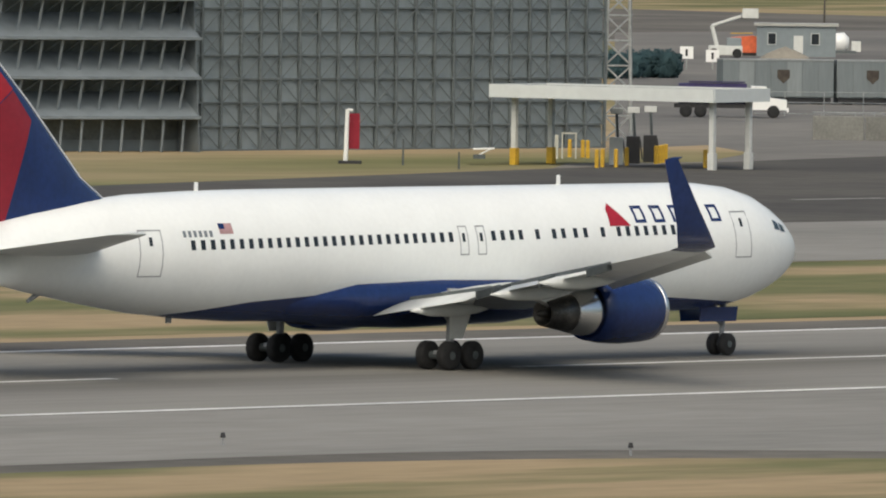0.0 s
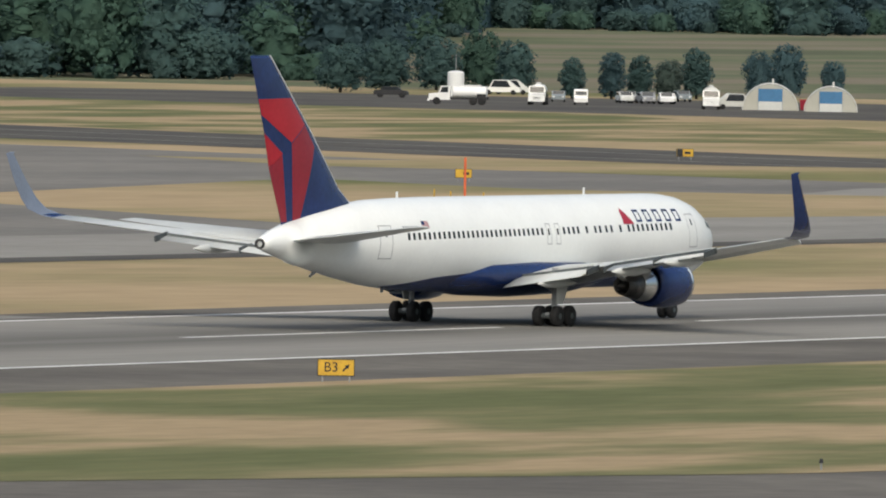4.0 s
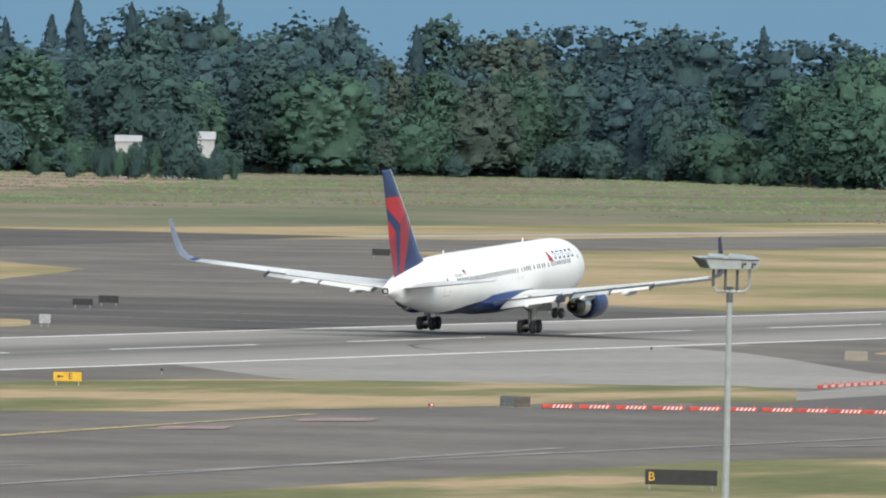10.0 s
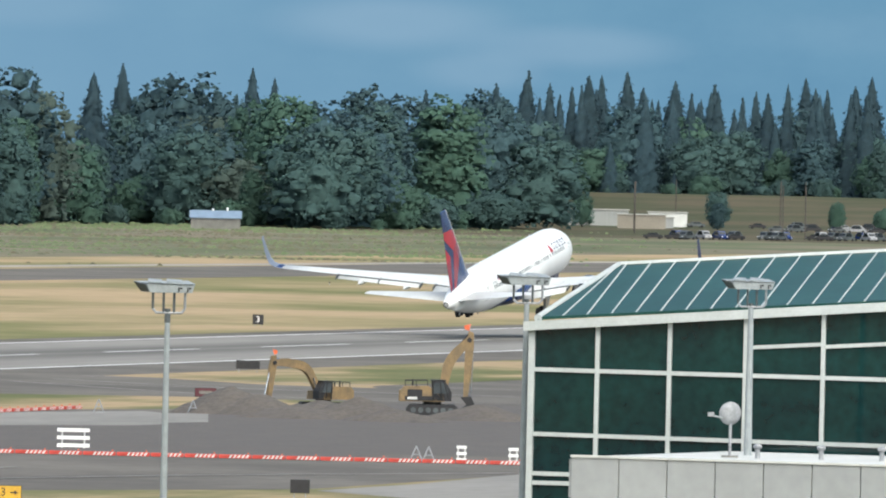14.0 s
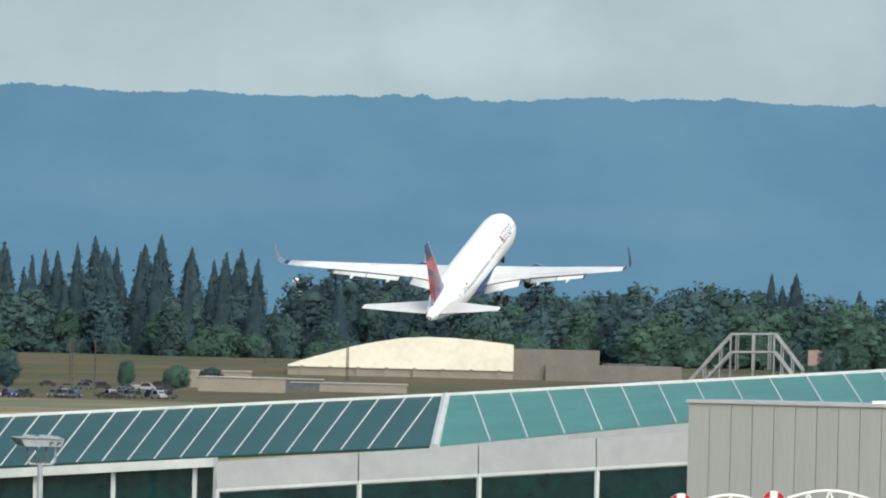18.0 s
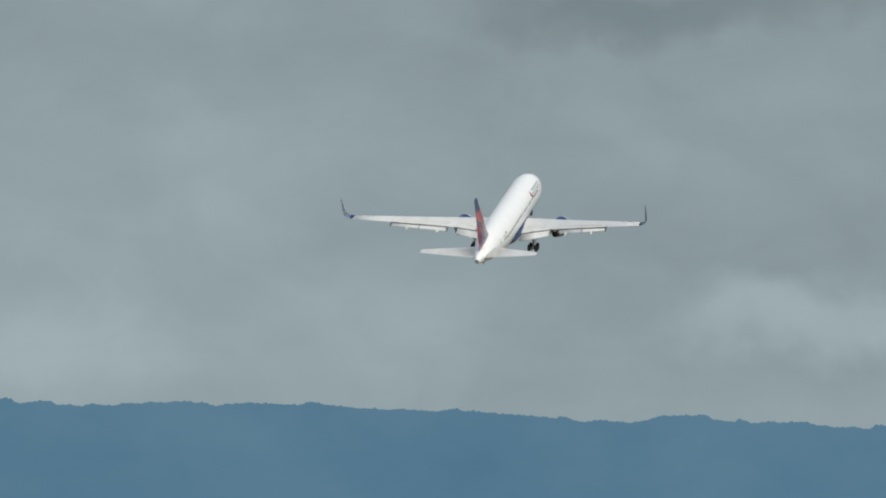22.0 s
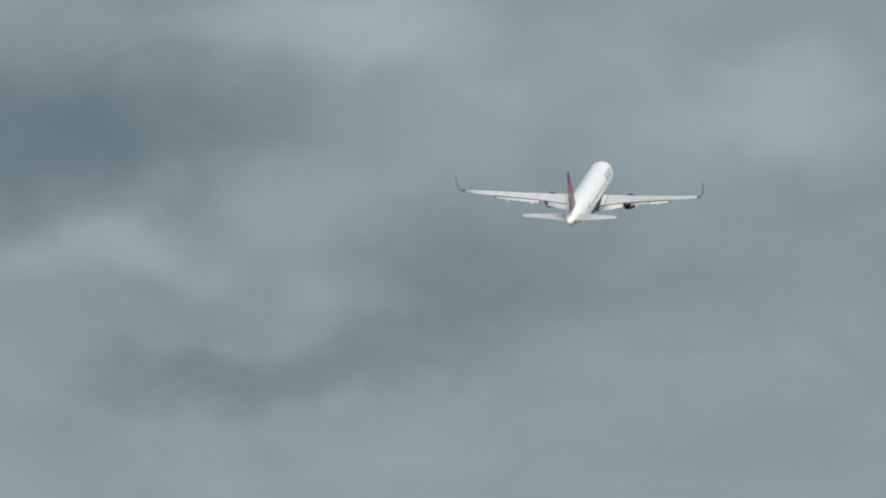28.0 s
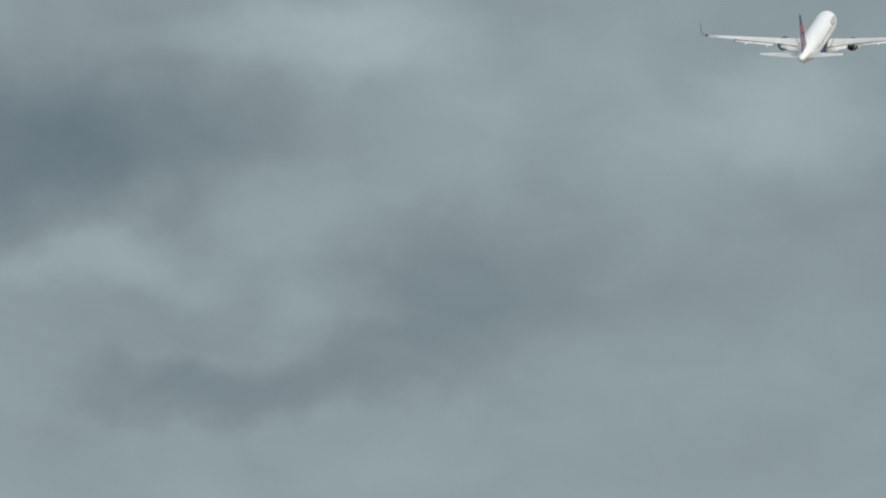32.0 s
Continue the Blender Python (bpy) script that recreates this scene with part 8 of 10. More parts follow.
mound("earth_heap", [(-308.01, 1146.23, 5.0, 2.33), (-305.32, 1144.86, 4.4, 1.86), (-299.67, 1135.82, 5.0, 1.24), (-295.23, 1138.21, 5.0, 1.86), (-291.14, 1133.07, 4.4, 1.08), (-287.74, 1146.87, 5.0, 1.40), (-300.84, 1147.28, 4.4, 1.40)], "loose grey-brown earth heaps")


def excavator(x, y, rz, boom, stick, label, cs=-1, k=1.0):
    """cs: the side of the cab; k: size."""
    T = thing("excavator", x, y, 0.05, rz, label, "excavator", "excavators")
    T.matrix_basis = T.matrix_basis @ Matrix.Diagonal((k, k, k, 1))
    for s in (-1, 1):
        t = part("track", prism(bmesh.new(), [(-2.1, 0.3), (-1.8, 0.05), (1.8, 0.05), (2.1, 0.3), (2.1, 0.55), (1.8, 0.85), (-1.8, 0.85), (-2.1, 0.55)], s * 1.1 - 0.28, s * 1.1 + 0.28), "black", T)
        for k in range(6):
            part("roller", bar((-1.5 + 0.6 * k, s * 1.1 - 0.31, 0.4), (-1.5 + 0.6 * k, s * 1.1 + 0.31, 0.4), 0.22, n=10), "frame_dark", t)
    part("turntable", bar((0, 0, 0.7), (0, 0, 1.15), 0.75, n=18), "black", T)
    part("engine_house", prism(bmesh.new(), [(-2.5, 1.1), (-2.6, 1.9), (-2.3, 2.3), (-0.3, 2.35), (0.2, 1.9), (0.9, 1.9), (1.0, 1.1)], -1.3, 1.3), "cat_yellow", T)
    part("counterweight", cube(-2.35, 0, 1.55, 0.7, 2.5, 0.95, bevel=0.12), "cat_yellow", T)
    part("grille", cube(-1.4, -1.32, 1.75, 1.2, 0.04, 0.6), "black", T)
    y0, y1 = sorted((cs * 1.3, cs * 0.35))
    cab = part("cab", prism(bmesh.new(), [(0.0, 1.15), (-0.1, 2.75), (1.0, 2.8), (1.55, 1.9), (1.55, 1.15)], y0, y1), "black", T, "black cab with dark windows")
    part("cab_window", prism(bmesh.new(), [(0.15, 1.75), (0.08, 2.6), (0.9, 2.65), (1.3, 1.95), (1.3, 1.75)], y0 - 0.03, y1 + 0.03), "cab_glass", cab)
    part("cab_roof", cube(0.45, cs * 0.82, 2.83, 1.25, 1.0, 0.1, bevel=0.03), "black", cab)
    for x_ in (0.0, 0.62, 1.3):
        part("cab_pillar", bar((x_ + 0.1, cs * 1.34, 1.2), (x_ + (0.02 if x_ < 1 else -0.4), cs * 1.34, 2.75), 0.05, n=6), "black", cab)
    part("side_panel", cube(-1.1, -1.33, 1.35, 2.2, 0.05, 0.35), "black", T)
    part("side_mark", cube(-1.6, -1.36, 1.35, 0.8, 0.03, 0.2), "white_dull", T)
    part("exhaust_pipe", bar((-1.6, 0.4, 2.3), (-1.6, 0.4, 2.85), 0.08, n=8), "black", T)
    for x_, y_, x2, y2 in ((-2.2, -1.2, -0.4, -1.2), (-2.2, 1.2, -0.4, 1.2)):
        part("handrail", bar((x_, y_, 2.75), (x2, y2, 2.8), 0.04, n=6), "black", T)
        for k in range(3):
            xx = x_ + (x2 - x_) * k / 2
            part("rail_post", bar((xx, y_, 2.25), (xx, y_, 2.78), 0.035, n=6), "black", T)
    pts = [(0.8, 1.7)] + boom
    line = curve(pts, 6)
    up, down = [], []
    for k, p in enumerate(line):
        i, j = max(k - 1, 0), min(k + 1, len(line) - 1)
        dx, dz = line[j][0] - line[i][0], line[j][1] - line[i][1]
        n = math.hypot(dx, dz)
        f = k / (len(line) - 1)
        w = 0.19 + 0.22 * math.sin(math.pi * (0.12 + 0.72 * f))
        up.append((p[0] - dz / n * w, p[1] + dx / n * w))
        down.append((p[0] + dz / n * w, p[1] - dx / n * w))
    part("boom", prism(bmesh.new(), down + up[::-1], 0.0, 0.42), "cat_yellow", T, "bent ochre boom")
    p, q = pts[-1], stick
    dx, dz = q[0] - p[0], q[1] - p[1]
    n = math.hypot(dx, dz)
    ux, uz = dx / n, dz / n
    at = lambda a, o: (p[0] + ux * a - uz * o, p[1] + uz * a + ux * o)
    part("stick", prism(bmesh.new(), [at(-0.75, -0.12), at(-0.6, 0.3), at(0.5, 0.4), at(n, 0.2), at(n + 0.2, 0.0), at(n, -0.18), at(0.4, -0.3)], 0.03, 0.38), "cat_yellow", T, "tapered ochre stick")
    for a_, r_ in ((0.0, 0.2), (n, 0.16)):
        c_ = at(a_, 0)
        part("pivot_pin", bar((c_[0], -0.06, c_[1]), (c_[0], 0.48, c_[1]), r_, n=12), "black", T)
    part("hose", bar((pts[1][0], 0.05, pts[1][1] + 0.5), (p[0] - 0.1, 0.05, p[1] + 0.45), 0.05, n=6), "black", T)
    part("boom_ram", bar((1.0, 0.5, 1.5), (pts[1][0] * 0.75, 0.5, pts[1][1] * 0.72 + 0.3), 0.09), "alloy", T)
    part("stick_ram", bar((pts[1][0], 0.2, pts[1][1] + 0.45), (p[0] + 0.1, 0.2, p[1] + 0.4), 0.08), "alloy", T)
    part("bucket_ram", bar((p[0] + 0.3, 0.2, p[1] - 0.3), (q[0] + 0.45, 0.2, q[1] + 0.5), 0.07), "alloy", T)
    part("bucket", prism(bmesh.new(), [(q[0] - 0.4, q[1] + 0.2), (q[0] + 0.45, q[1] + 0.25), (q[0] + 0.75, q[1] - 0.35), (q[0] + 0.3, q[1] - 0.95), (q[0] - 0.35, q[1] - 0.75), (q[0] + 0.1, q[1] - 0.4)], -0.45, 0.75), "black", T)
    part("flag_staff", bar((p[0], 0.2, p[1] + 0.2), (p[0], 0.2, p[1] + 1.3), 0.03, n=6), "gear_grey", T)
    part("flag", prism(bmesh.new(), [(p[0], p[1] + 0.75), (p[0] + 0.1, p[1] + 1.3), (p[0] - 0.45, p[1] + 1.15), (p[0] - 0.4, p[1] + 0.85)], 0.18, 0.22), "orange", T, "orange warning flag")
    return T


excavator(-305.5, 1166.0, math.degrees(math.atan2(308, 1181)) + 218, [(2.2, 3.9), (4.3, 4.5), (6.2, 4.5)], (6.7, 1.0), "ochre tracked excavator digging beside the heaps", 1, 0.86)
excavator(-295.4, 1162.0, math.degrees(math.atan2(297, 1168)), [(1.35, 4.3), (2.9, 6.1)], (2.65, 1.3), "ochre tracked excavator with a raised boom")

for px, py in ((-310.57, 790.36), (-311.28, 792.87), (-311.53, 852.76), (-311.51, 698.30), (-316.38, 963.28)):
    T = thing("guard_light", px, py, 0.04, None, "small red-orange guard light unit", "light", "guard lights")
    part("case", cube(0, 0, 0.24, 0.4, 0.2, 0.22, bevel=0.03), "sign_red", T)
    part("lens", cube(0.05, -0.11, 0.26, 0.16, 0.03, 0.12), "white_dull", T)
    part("stem", cube(0, 0, 0.08, 0.08, 0.08, 0.16), "gear_grey", T)

# ---- floodlight masts and the glass concourse ----
def flood_mast(x, y, k, top, label, base=0.0):
    """A mast with four floodlights in one tilted housing."""
    T = thing("floodlight_mast", x, y, base, None, label, "lamp", "floodlight masts")
    h = top - base
    part("shaft", bar((0, 0, 0), (0.0, 0, h), 0.2, 0.13, 14), "lamp_white", T)
    H = part("housing", loft(bmesh.new(), [[(-1.0, -0.5, 1.2), (1.38, -0.5, 1.22), (1.0, 0.5, 1.3), (-1.5, 0.5, 1.24)], [(-1.25, -0.52, 1.68), (1.54, -0.52, 1.74), (1.1, 0.5, 1.92), (-2.0, 0.5, 1.84)]]), "lamp_white", T)
    H.matrix_basis = Matrix.Translation((0, 0, h)) @ Matrix.Diagonal((k, k, k, 1))
    part("socket", bar((0, 0, -0.5), (0, 0, 0.3), 0.17, n=12), "frame_dark", H)
    part("end_plate", loft(bmesh.new(), [[(-1.06, -0.45, 1.25), (-1.5, 0.42, 1.28), (-1.9, 0.45, 1.78), (-1.27, -0.45, 1.64)], [(-1.1, -0.47, 1.25), (-1.56, 0.42, 1.28), (-1.97, 0.45, 1.78), (-1.31, -0.47, 1.64)]]), "frame_dark", H, "dark slanting end of the lamp housing")
    part("edge_strip", cube(-0.05, -0.54, 1.71, 3.0, 0.05, 0.05, ry=1), "frame_dark", H)
    for x_, w_ in ((-0.75, 0.8), (0.35, 0.9)):
        part("top_cover", box(bmesh.new(), x_, 0.05, 1.86, w_, 0.75, 0.1, ry=3, rx=12, bevel=0.03), "lamp_white", H)
    for x_ in (0.62, 1.12):
        part("shutter", cube(x_, -0.545, 1.4, 0.07, 0.04, 0.26), "black", H)
        part("shutter", cube(x_ + 0.13, -0.545, 1.48, 0.13, 0.04, 0.09), "black", H)
    for n, (x_, drop) in enumerate(((-0.85, 0.22), (-0.24, 0.0), (0.36, 0.0), (0.98, 0.22))):
        z0 = 0.08 + drop
        part("yoke", bar((x_, -0.1, z0), (x_, -0.1, 1.25), 0.075, n=8), "frame_dark" if n < 3 else "gear_grey", H)
        if drop:
            e = -1 if x_ < 0 else 1
            part("yoke_bend", bar((x_, -0.1, z0), (x_ - e * 0.2, -0.1, 0.06), 0.075, n=8), "gear_grey", H)
    part("crossarm", bar((-0.66, -0.1, 0.06), (0.79, -0.1, 0.06), 0.075, n=8), "gear_grey", H)
    return T


for px, py, pz, k in ((-213.95, 697.95, 12.42, 0.96), (-192.49, 704.16, 13.62, 0.86), (-173.54, 700.83, 14.6, 0.76)):
    flood_mast(px, py, k, pz, "tall pale floodlight mast with a four-lamp head")

# the facade runs nearly square to the car park; heights follow its sloping eave
P0 = Vector((-172.75, 698.97, 13.55))
P1 = Vector((-153.16, 698.40, 15.09))
AX = Vector((P1.x - P0.x, P1.y - P0.y))
LEN = AX.length
RZ = math.degrees(math.atan2(AX.y, AX.x))


C = thing("glass_concourse", P0.x, P0.y, 0, RZ, "airport concourse with dark green glass walls and sloping glass roof", "building")
zl, zr = P0.z, P1.z
cols = [0.0, 0.168, 0.352, 0.545, 0.742, 0.948, 1.0]
r1l, r1r = 11.48, 11.43
r2l, r2r = 8.36, 8.23
r3l, r3r = 6.45, 6.33
lerp = lambda a, b, t: a + (b - a) * t
rows_of = lambda t: [lerp(zl, zr, t) - 0.15, lerp(r1l, r1r, t), lerp(r2l, r2r, t), lerp(r3l, r3r, t), 6.0, 2.5, 0.3]
for i in range(6):
    a, b = cols[i], cols[i + 1]
    for k in range(6):
        za, zb = rows_of(a), rows_of(b)
        split = [0.0, 0.0] if not (k == 0 and i >= 3) else None
        pieces = [(za[k], zb[k], za[k + 1], zb[k + 1])]
        if split is None:
            ma, mb = lerp(za[0], za[1], 0.52), lerp(zb[0], zb[1], 0.48)
            pieces = [(za[0], zb[0], ma, mb), (ma, mb, za[1], zb[1])]
            part("mullion", prism(bmesh.new(), [(a * LEN, ma - 0.09), (b * LEN, mb - 0.09), (b * LEN, mb + 0.09), (a * LEN, ma + 0.09)], -0.1, 0.1), "trim_white", C)
        for ta, tb, ba, bb in pieces:
            part("pane", prism(bmesh.new(), [(a * LEN + 0.04, ba + 0.04), (b * LEN - 0.04, bb + 0.04), (b * LEN - 0.04, tb - 0.04), (a * LEN + 0.04, ta - 0.04)], 0.02, 0.06), "green_glass", C)
        if k:
            part("mullion", prism(bmesh.new(), [(a * LEN, za[k] - 0.1), (b * LEN, zb[k] - 0.1), (b * LEN, zb[k] + 0.1), (a * LEN, za[k] + 0.1)], -0.12, 0.12), "trim_white", C)
for i, t in enumerate(cols):
    w = 0.3 if i == 0 else 0.2
    part("mullion", cube(t * LEN, 0, (lerp(zl, zr, t)) / 2, w, 0.32 if i == 0 else 0.26, lerp(zl, zr, t)), "trim_white", C)
part("eave", prism(bmesh.new(), [(-0.35, zl - 0.22), (LEN, zr - 0.22), (LEN, zr + 0.22), (-0.35, zl + 0.22)], -0.5, 0.3), "trim_white", C, "white metal eave")
part("side_wall", cube(-0.05, 15, zl / 2, 0.3, 30, zl), "fascia", C)
part("core", cube(LEN / 2 + 0.1, 15.6, zl / 2 - 0.5, LEN - 0.6, 29, zl - 1.0), "interior", C)
m0 = C.matrix_basis.inverted()
loc = lambda p: m0 @ Vector(p)


def glass_roof(e0, e1, r0, r1, feet, heads, glass):
    """Sloping glazing between an eave and a ridge; feet and heads are the ribs' shares of the two lengths."""
    E0, E1, R0, R1 = (loc(p) for p in (e0, e1, r0, r1))
    up = Vector((0, 0, 0.07))
    for (a, c), (b, d) in zip(zip([0] + feet, [0] + heads), zip(feet + [1], heads + [1])):
        q = [E0.lerp(E1, a), E0.lerp(E1, b), R0.lerp(R1, d), R0.lerp(R1, c)]
        part("roof_pane", loft(bmesh.new(), [[v - up for v in q], [v + up for v in q]]), glass, C)
    for a, c in zip(feet, heads):
        p, q = E0.lerp(E1, a) + up, R0.lerp(R1, c) + up
        part("rib", bar(p, q, 0.045, n=6), "trim_white", C)
    part("ridge_cap", bar(R0 + up, R1 + up, 0.13, n=8), "trim_white", C)


RIBS = [44 + 43 * k + 0.13 * k * k for k in range(22)]
ra, rb = (-171.83, 712.58, 16.46), (-146.03, 718.31, 18.37)
glass_roof((-172.52, 699.03, 13.94), (-143.22, 701.53, 16.04), ra, rb, [p / 1070 for p in RIBS], [max(0.001, (p * 0.996 + 68 - 141) / 950) for p in RIBS], "roof_glass")
part("hip", bar(loc((-172.52, 699.03, 13.94)), loc(ra), 0.2, n=8), "trim_white", C)
ea = loc((-172.52, 699.03, 13.94))
part("hip_glass", loft(bmesh.new(), [[ea + Vector((0, 0, -0.05)), loc(ra) + Vector((0, 0, -0.05)), loc(ra) + Vector((2.0, 12, -0.05))], [ea, loc(ra), loc(ra) + Vector((2.0, 12, 0))]]), "roof_glass", C)
glass_roof((-143.06, 701.56, 16.04), (-113.04, 707.02, 19.73), rb, (-114.65, 723.98, 20.88), [(96 + 66 * k) / 1126 for k in range(15)], [(48 + 65.5 * k) / 1148 for k in range(15)], "roof_glass2")
part("hip", bar(loc((-142.94, 700.57, 15.99)), loc(rb), 0.24, n=8), "trim_white", C)
q = [loc(p) for p in ((-143.3, 701.4, 15.0), (-113.04, 706.9, 18.6), (-113.04, 706.9, 19.72), (-143.3, 701.4, 16.03))]
part("eave", loft(bmesh.new(), [q, [v + Vector((0, 0.3, 0)) for v in q]]), "fascia", C, "grey metal eave under the pale glass")
# white fascia and its windows to the right
f0, f1 = Vector((-152.95, 697.43, 15.13)), Vector((-118.03, 696.06, 18.14))
g0, g1 = Vector((-152.92, 697.43, 13.80)), Vector((-117.99, 696.07, 16.67))
def along(x, y):
    """Share of the fascia's length at which it is met on the bearing of (x, y)."""
    d = f1 - f0
    return -(f0.x * y - f0.y * x) / (d.x * y - d.y * x)


JOINTS = [0.0] + [along(x, y) for x, y in ((-145.88, 696.89), (-140.27, 698.05), (-134.75, 699.13), (-129.18, 700.18))] + [1.0]
for a, b in zip(JOINTS, JOINTS[1:]):
    q = [loc(g0.lerp(g1, a)), loc(g0.lerp(g1, b)), loc(f0.lerp(f1, b)), loc(f0.lerp(f1, a))]
    gap = (q[1] - q[0]).normalized() * 0.035
    q = [q[0] + gap, q[1] - gap, q[2] - gap, q[3] + gap]
    part("fascia_panel", loft(bmesh.new(), [q, [v + Vector((0, 0.3, 0)) for v in q]]), "fascia", C, "white metal fascia panel")
    lo = [Vector((v.x, v.y + 0.12, z)) for v, z in ((q[0], q[0].z), (q[1], q[1].z))]
    for z0, z1 in ((0.0, 2.9), (2.9, 6.35), (6.35, 9.5)):
        t0, t1 = lo[0].z - z0 - 0.12, lo[1].z - z0 - 0.12
        b0, b1 = lo[0].z - z1, lo[1].z - z1
        r = [Vector((lo[0].x, lo[0].y, b0)), Vector((lo[1].x, lo[1].y, b1)), Vector((lo[1].x, lo[1].y, t1)), Vector((lo[0].x, lo[0].y, t0))]
        part("pane", loft(bmesh.new(), [r, [v + Vector((0, 0.06, 0)) for v in r]]), "green_glass", C)
        part("mullion", bar(r[3] + Vector((0, -0.05, 0.05)), r[2] + Vector((0, -0.05, 0.05)), 0.12, n=6), "trim_white", C)
    part("mullion", bar(lo[0] - Vector((0, 0.05, 0)), lo[0] - Vector((0, 0.05, lo[0].z - 0.2)), 0.13, n=6), "trim_white", C)
part("side_block", cube(LEN + 16, 14, 5.5, 31, 26, 11), "interior", C)
# flat roof with a parapet before the facade
p0, p1 = Vector((-164.61, 674.20, 7.85)), Vector((-119.69, 669.38, 9.35))
T = thing("low_roof_block", p0.x, p0.y, 0, math.degrees(math.atan2(p1.y - p0.y, p1.x - p0.x)), "low flat-roofed block with a white panelled parapet", "building")
L = math.hypot(p1.x - p0.x, p1.y - p0.y)
part("roof_deck", cube(L / 2, 11, p0.z - 0.15, L - 0.4, 21.4, 0.3), "white_dull", T)
k = int(L / 2.3)
for i in range(k):
    part("parapet_panel", cube((i + 0.5) * L / k, 0, p0.z - 1.2, L / k - 0.05, 0.25, 2.4, bevel=0.015), "fascia", T)
part("parapet_cap", cube(L / 2, 0, p0.z + 0.04, L, 0.4, 0.1), "white_dull", T)
part("side_parapet", cube(0, 10, p0.z - 1.0, 0.25, 20, 1.8), "fascia", T)
part("wall", cube(L / 2, 11, p0.z / 2 - 1.2, L - 0.5, 21, p0.z - 2.4), "grey_clad", T)
deck = p0.z
px, py = -159.36, 687.78
flood_mast(px, py, 0.72, 14.85, "pale floodlight mast standing on the flat roof", base=deck)
T = thing("satellite_dish", -158.82, 681.74, deck, None, "pale grey satellite dish on a short roof mast", "dish")
part("mast", bar((0, 0, 0), (0, 0, 1.8), 0.07, n=8), "gear_grey", T)
o = part("dish", turned(bmesh.new(), [(-0.02, 0.05), (0.02, 0.3), (0.12, 0.55), (0.14, 0.55), (0.05, 0.3), (0.02, 0.05)], "y", 24, (-0.05, 0, 2.08)), "gear_grey", T, smooth=True)
o.rotation_euler = (0.1, 0, 0.35)
part("feed_arm", bar((-0.05, -0.05, 1.8), (-0.9, -0.5, 1.98), 0.04, n=6), "lamp_white", T)
part("feed_horn", cube(-0.92, -0.5, 2.03, 0.3, 0.14, 0.2), "gear_grey", T)
part("base", cube(0, 0, 0.05, 0.8, 0.8, 0.1), "concrete_block", T)
for px, py in ((-154.63, 682.71), (-151.85, 683.33), (-157.55, 682.04)):
    T = thing("roof_vent", px, py, deck, None, "small grey roof vent", "vent", "roof vents")
    part("pipe", bar((0, 0, 0), (0, 0, 0.5), 0.12, n=10), "gear_grey", T)
    part("cowl", ball(bmesh.new(), (0, 0, 0.55), 0.22, 2, (1, 1, 0.6)), "gear_grey", T)
# grey plant room, nearer
b0 = Vector((-119.45, 640.97, 18.94))
b1 = Vector((-97.44, 640.63, 19.49))
T = thing("plant_room", b0.x, b0.y, 0, math.degrees(math.atan2(b1.y - b0.y, b1.x - b0.x)), "pale grey metal-clad plant room on the roof", "plant room")
L = math.hypot(b1.x - b0.x, b1.y - b0.y)
part("core", cube(L / 2, 5, b0.z / 2 - 0.1, L - 0.1, 10, b0.z - 0.2), "grey_clad", T)
k = int(L / 0.95)
for i in range(k):
    part("cladding_sheet", cube((i + 0.5) * L / k, -0.03, b0.z / 2, L / k - 0.03, 0.08, b0.z - 0.1), "grey_clad", T)
part("coping", cube(L / 2, 5, b0.z, L + 0.2, 10.3, 0.14), "fascia", T)
part("roof_light", cube(L * 0.55, 3, b0.z + 0.1, L * 0.4, 1.2, 0.2), "white", T)
# jet bridge tops with warning discs
for k, ((px, py, pz), r) in enumerate(((( -113.44, 607.50, 14.78), 0.53), ((-109.66, 608.19, 15.03), 0.48))):
    T = thing("warning_disc_mast", px, py, 0, None, "red and white chequered warning disc on a post", "marker", "warning discs")
    part("post", bar((0, 0.1, 0), (0, 0.1, pz), 0.09), "white_dull", T)
    d = part("disc", turned(bmesh.new(), [(-0.04, r * 0.98), (-0.03, r), (0.03, r), (0.04, r * 0.98)], "y", 28, (0, 0, pz)), "white", T)
    for sx, sz in ((1, 1), (1, -1), (-1, 1), (-1, -1)):
        corner = [(0.33, 0.33)] + [(math.cos(radians(a)) * 0.985, math.sin(radians(a)) * 0.985) for a in (20, 33, 45, 57, 70)]
        part("red_square", prism(bmesh.new(), [(sx * r * u, pz + sz * r * v) for u, v in corner], -0.065, -0.035), "red_gloss", d)
    part("red_square", cube(0, -0.05, pz, r * 0.62, 0.03, r * 0.62), "red_gloss", d)
for k, ((ax_, ay_, az_), (bx_, by_, bz_)) in enumerate((((-113.16, 609.59, 14.91), (-110.39, 610.09, 15.07)), ((-109.47, 610.26, 15.19), (-106.00, 610.87, 15.41)))):
    T = thing("roof_truss", ax_, ay_, 0, math.degrees(math.atan2(by_ - ay_, bx_ - ax_)), "white tubular arched roof truss", "truss", "roof trusses")
    L = math.hypot(bx_ - ax_, by_ - ay_)
    prev = None
    for i in range(9):
        u = i / 8
        z = az_ + 0.35 * math.sin(math.pi * u)
        a, b = (L * u, 0, z), (L * u, 0, az_ - 1.0 + 0.2 * u)
        if prev:
            part("chord", bar(prev[0], a, 0.06, n=6), "white", T)
            part("chord", bar(prev[1], b, 0.06, n=6), "white", T)
            part("web", bar(prev[0] if i % 2 else prev[1], b if i % 2 else a, 0.045, n=6), "white", T)
        prev = (a, b)
    for u in (0, 1):
        part("leg", bar((L * u, 0, 0), (L * u, 0, az_ - 1.0), 0.09, n=6), "white_dull", T)
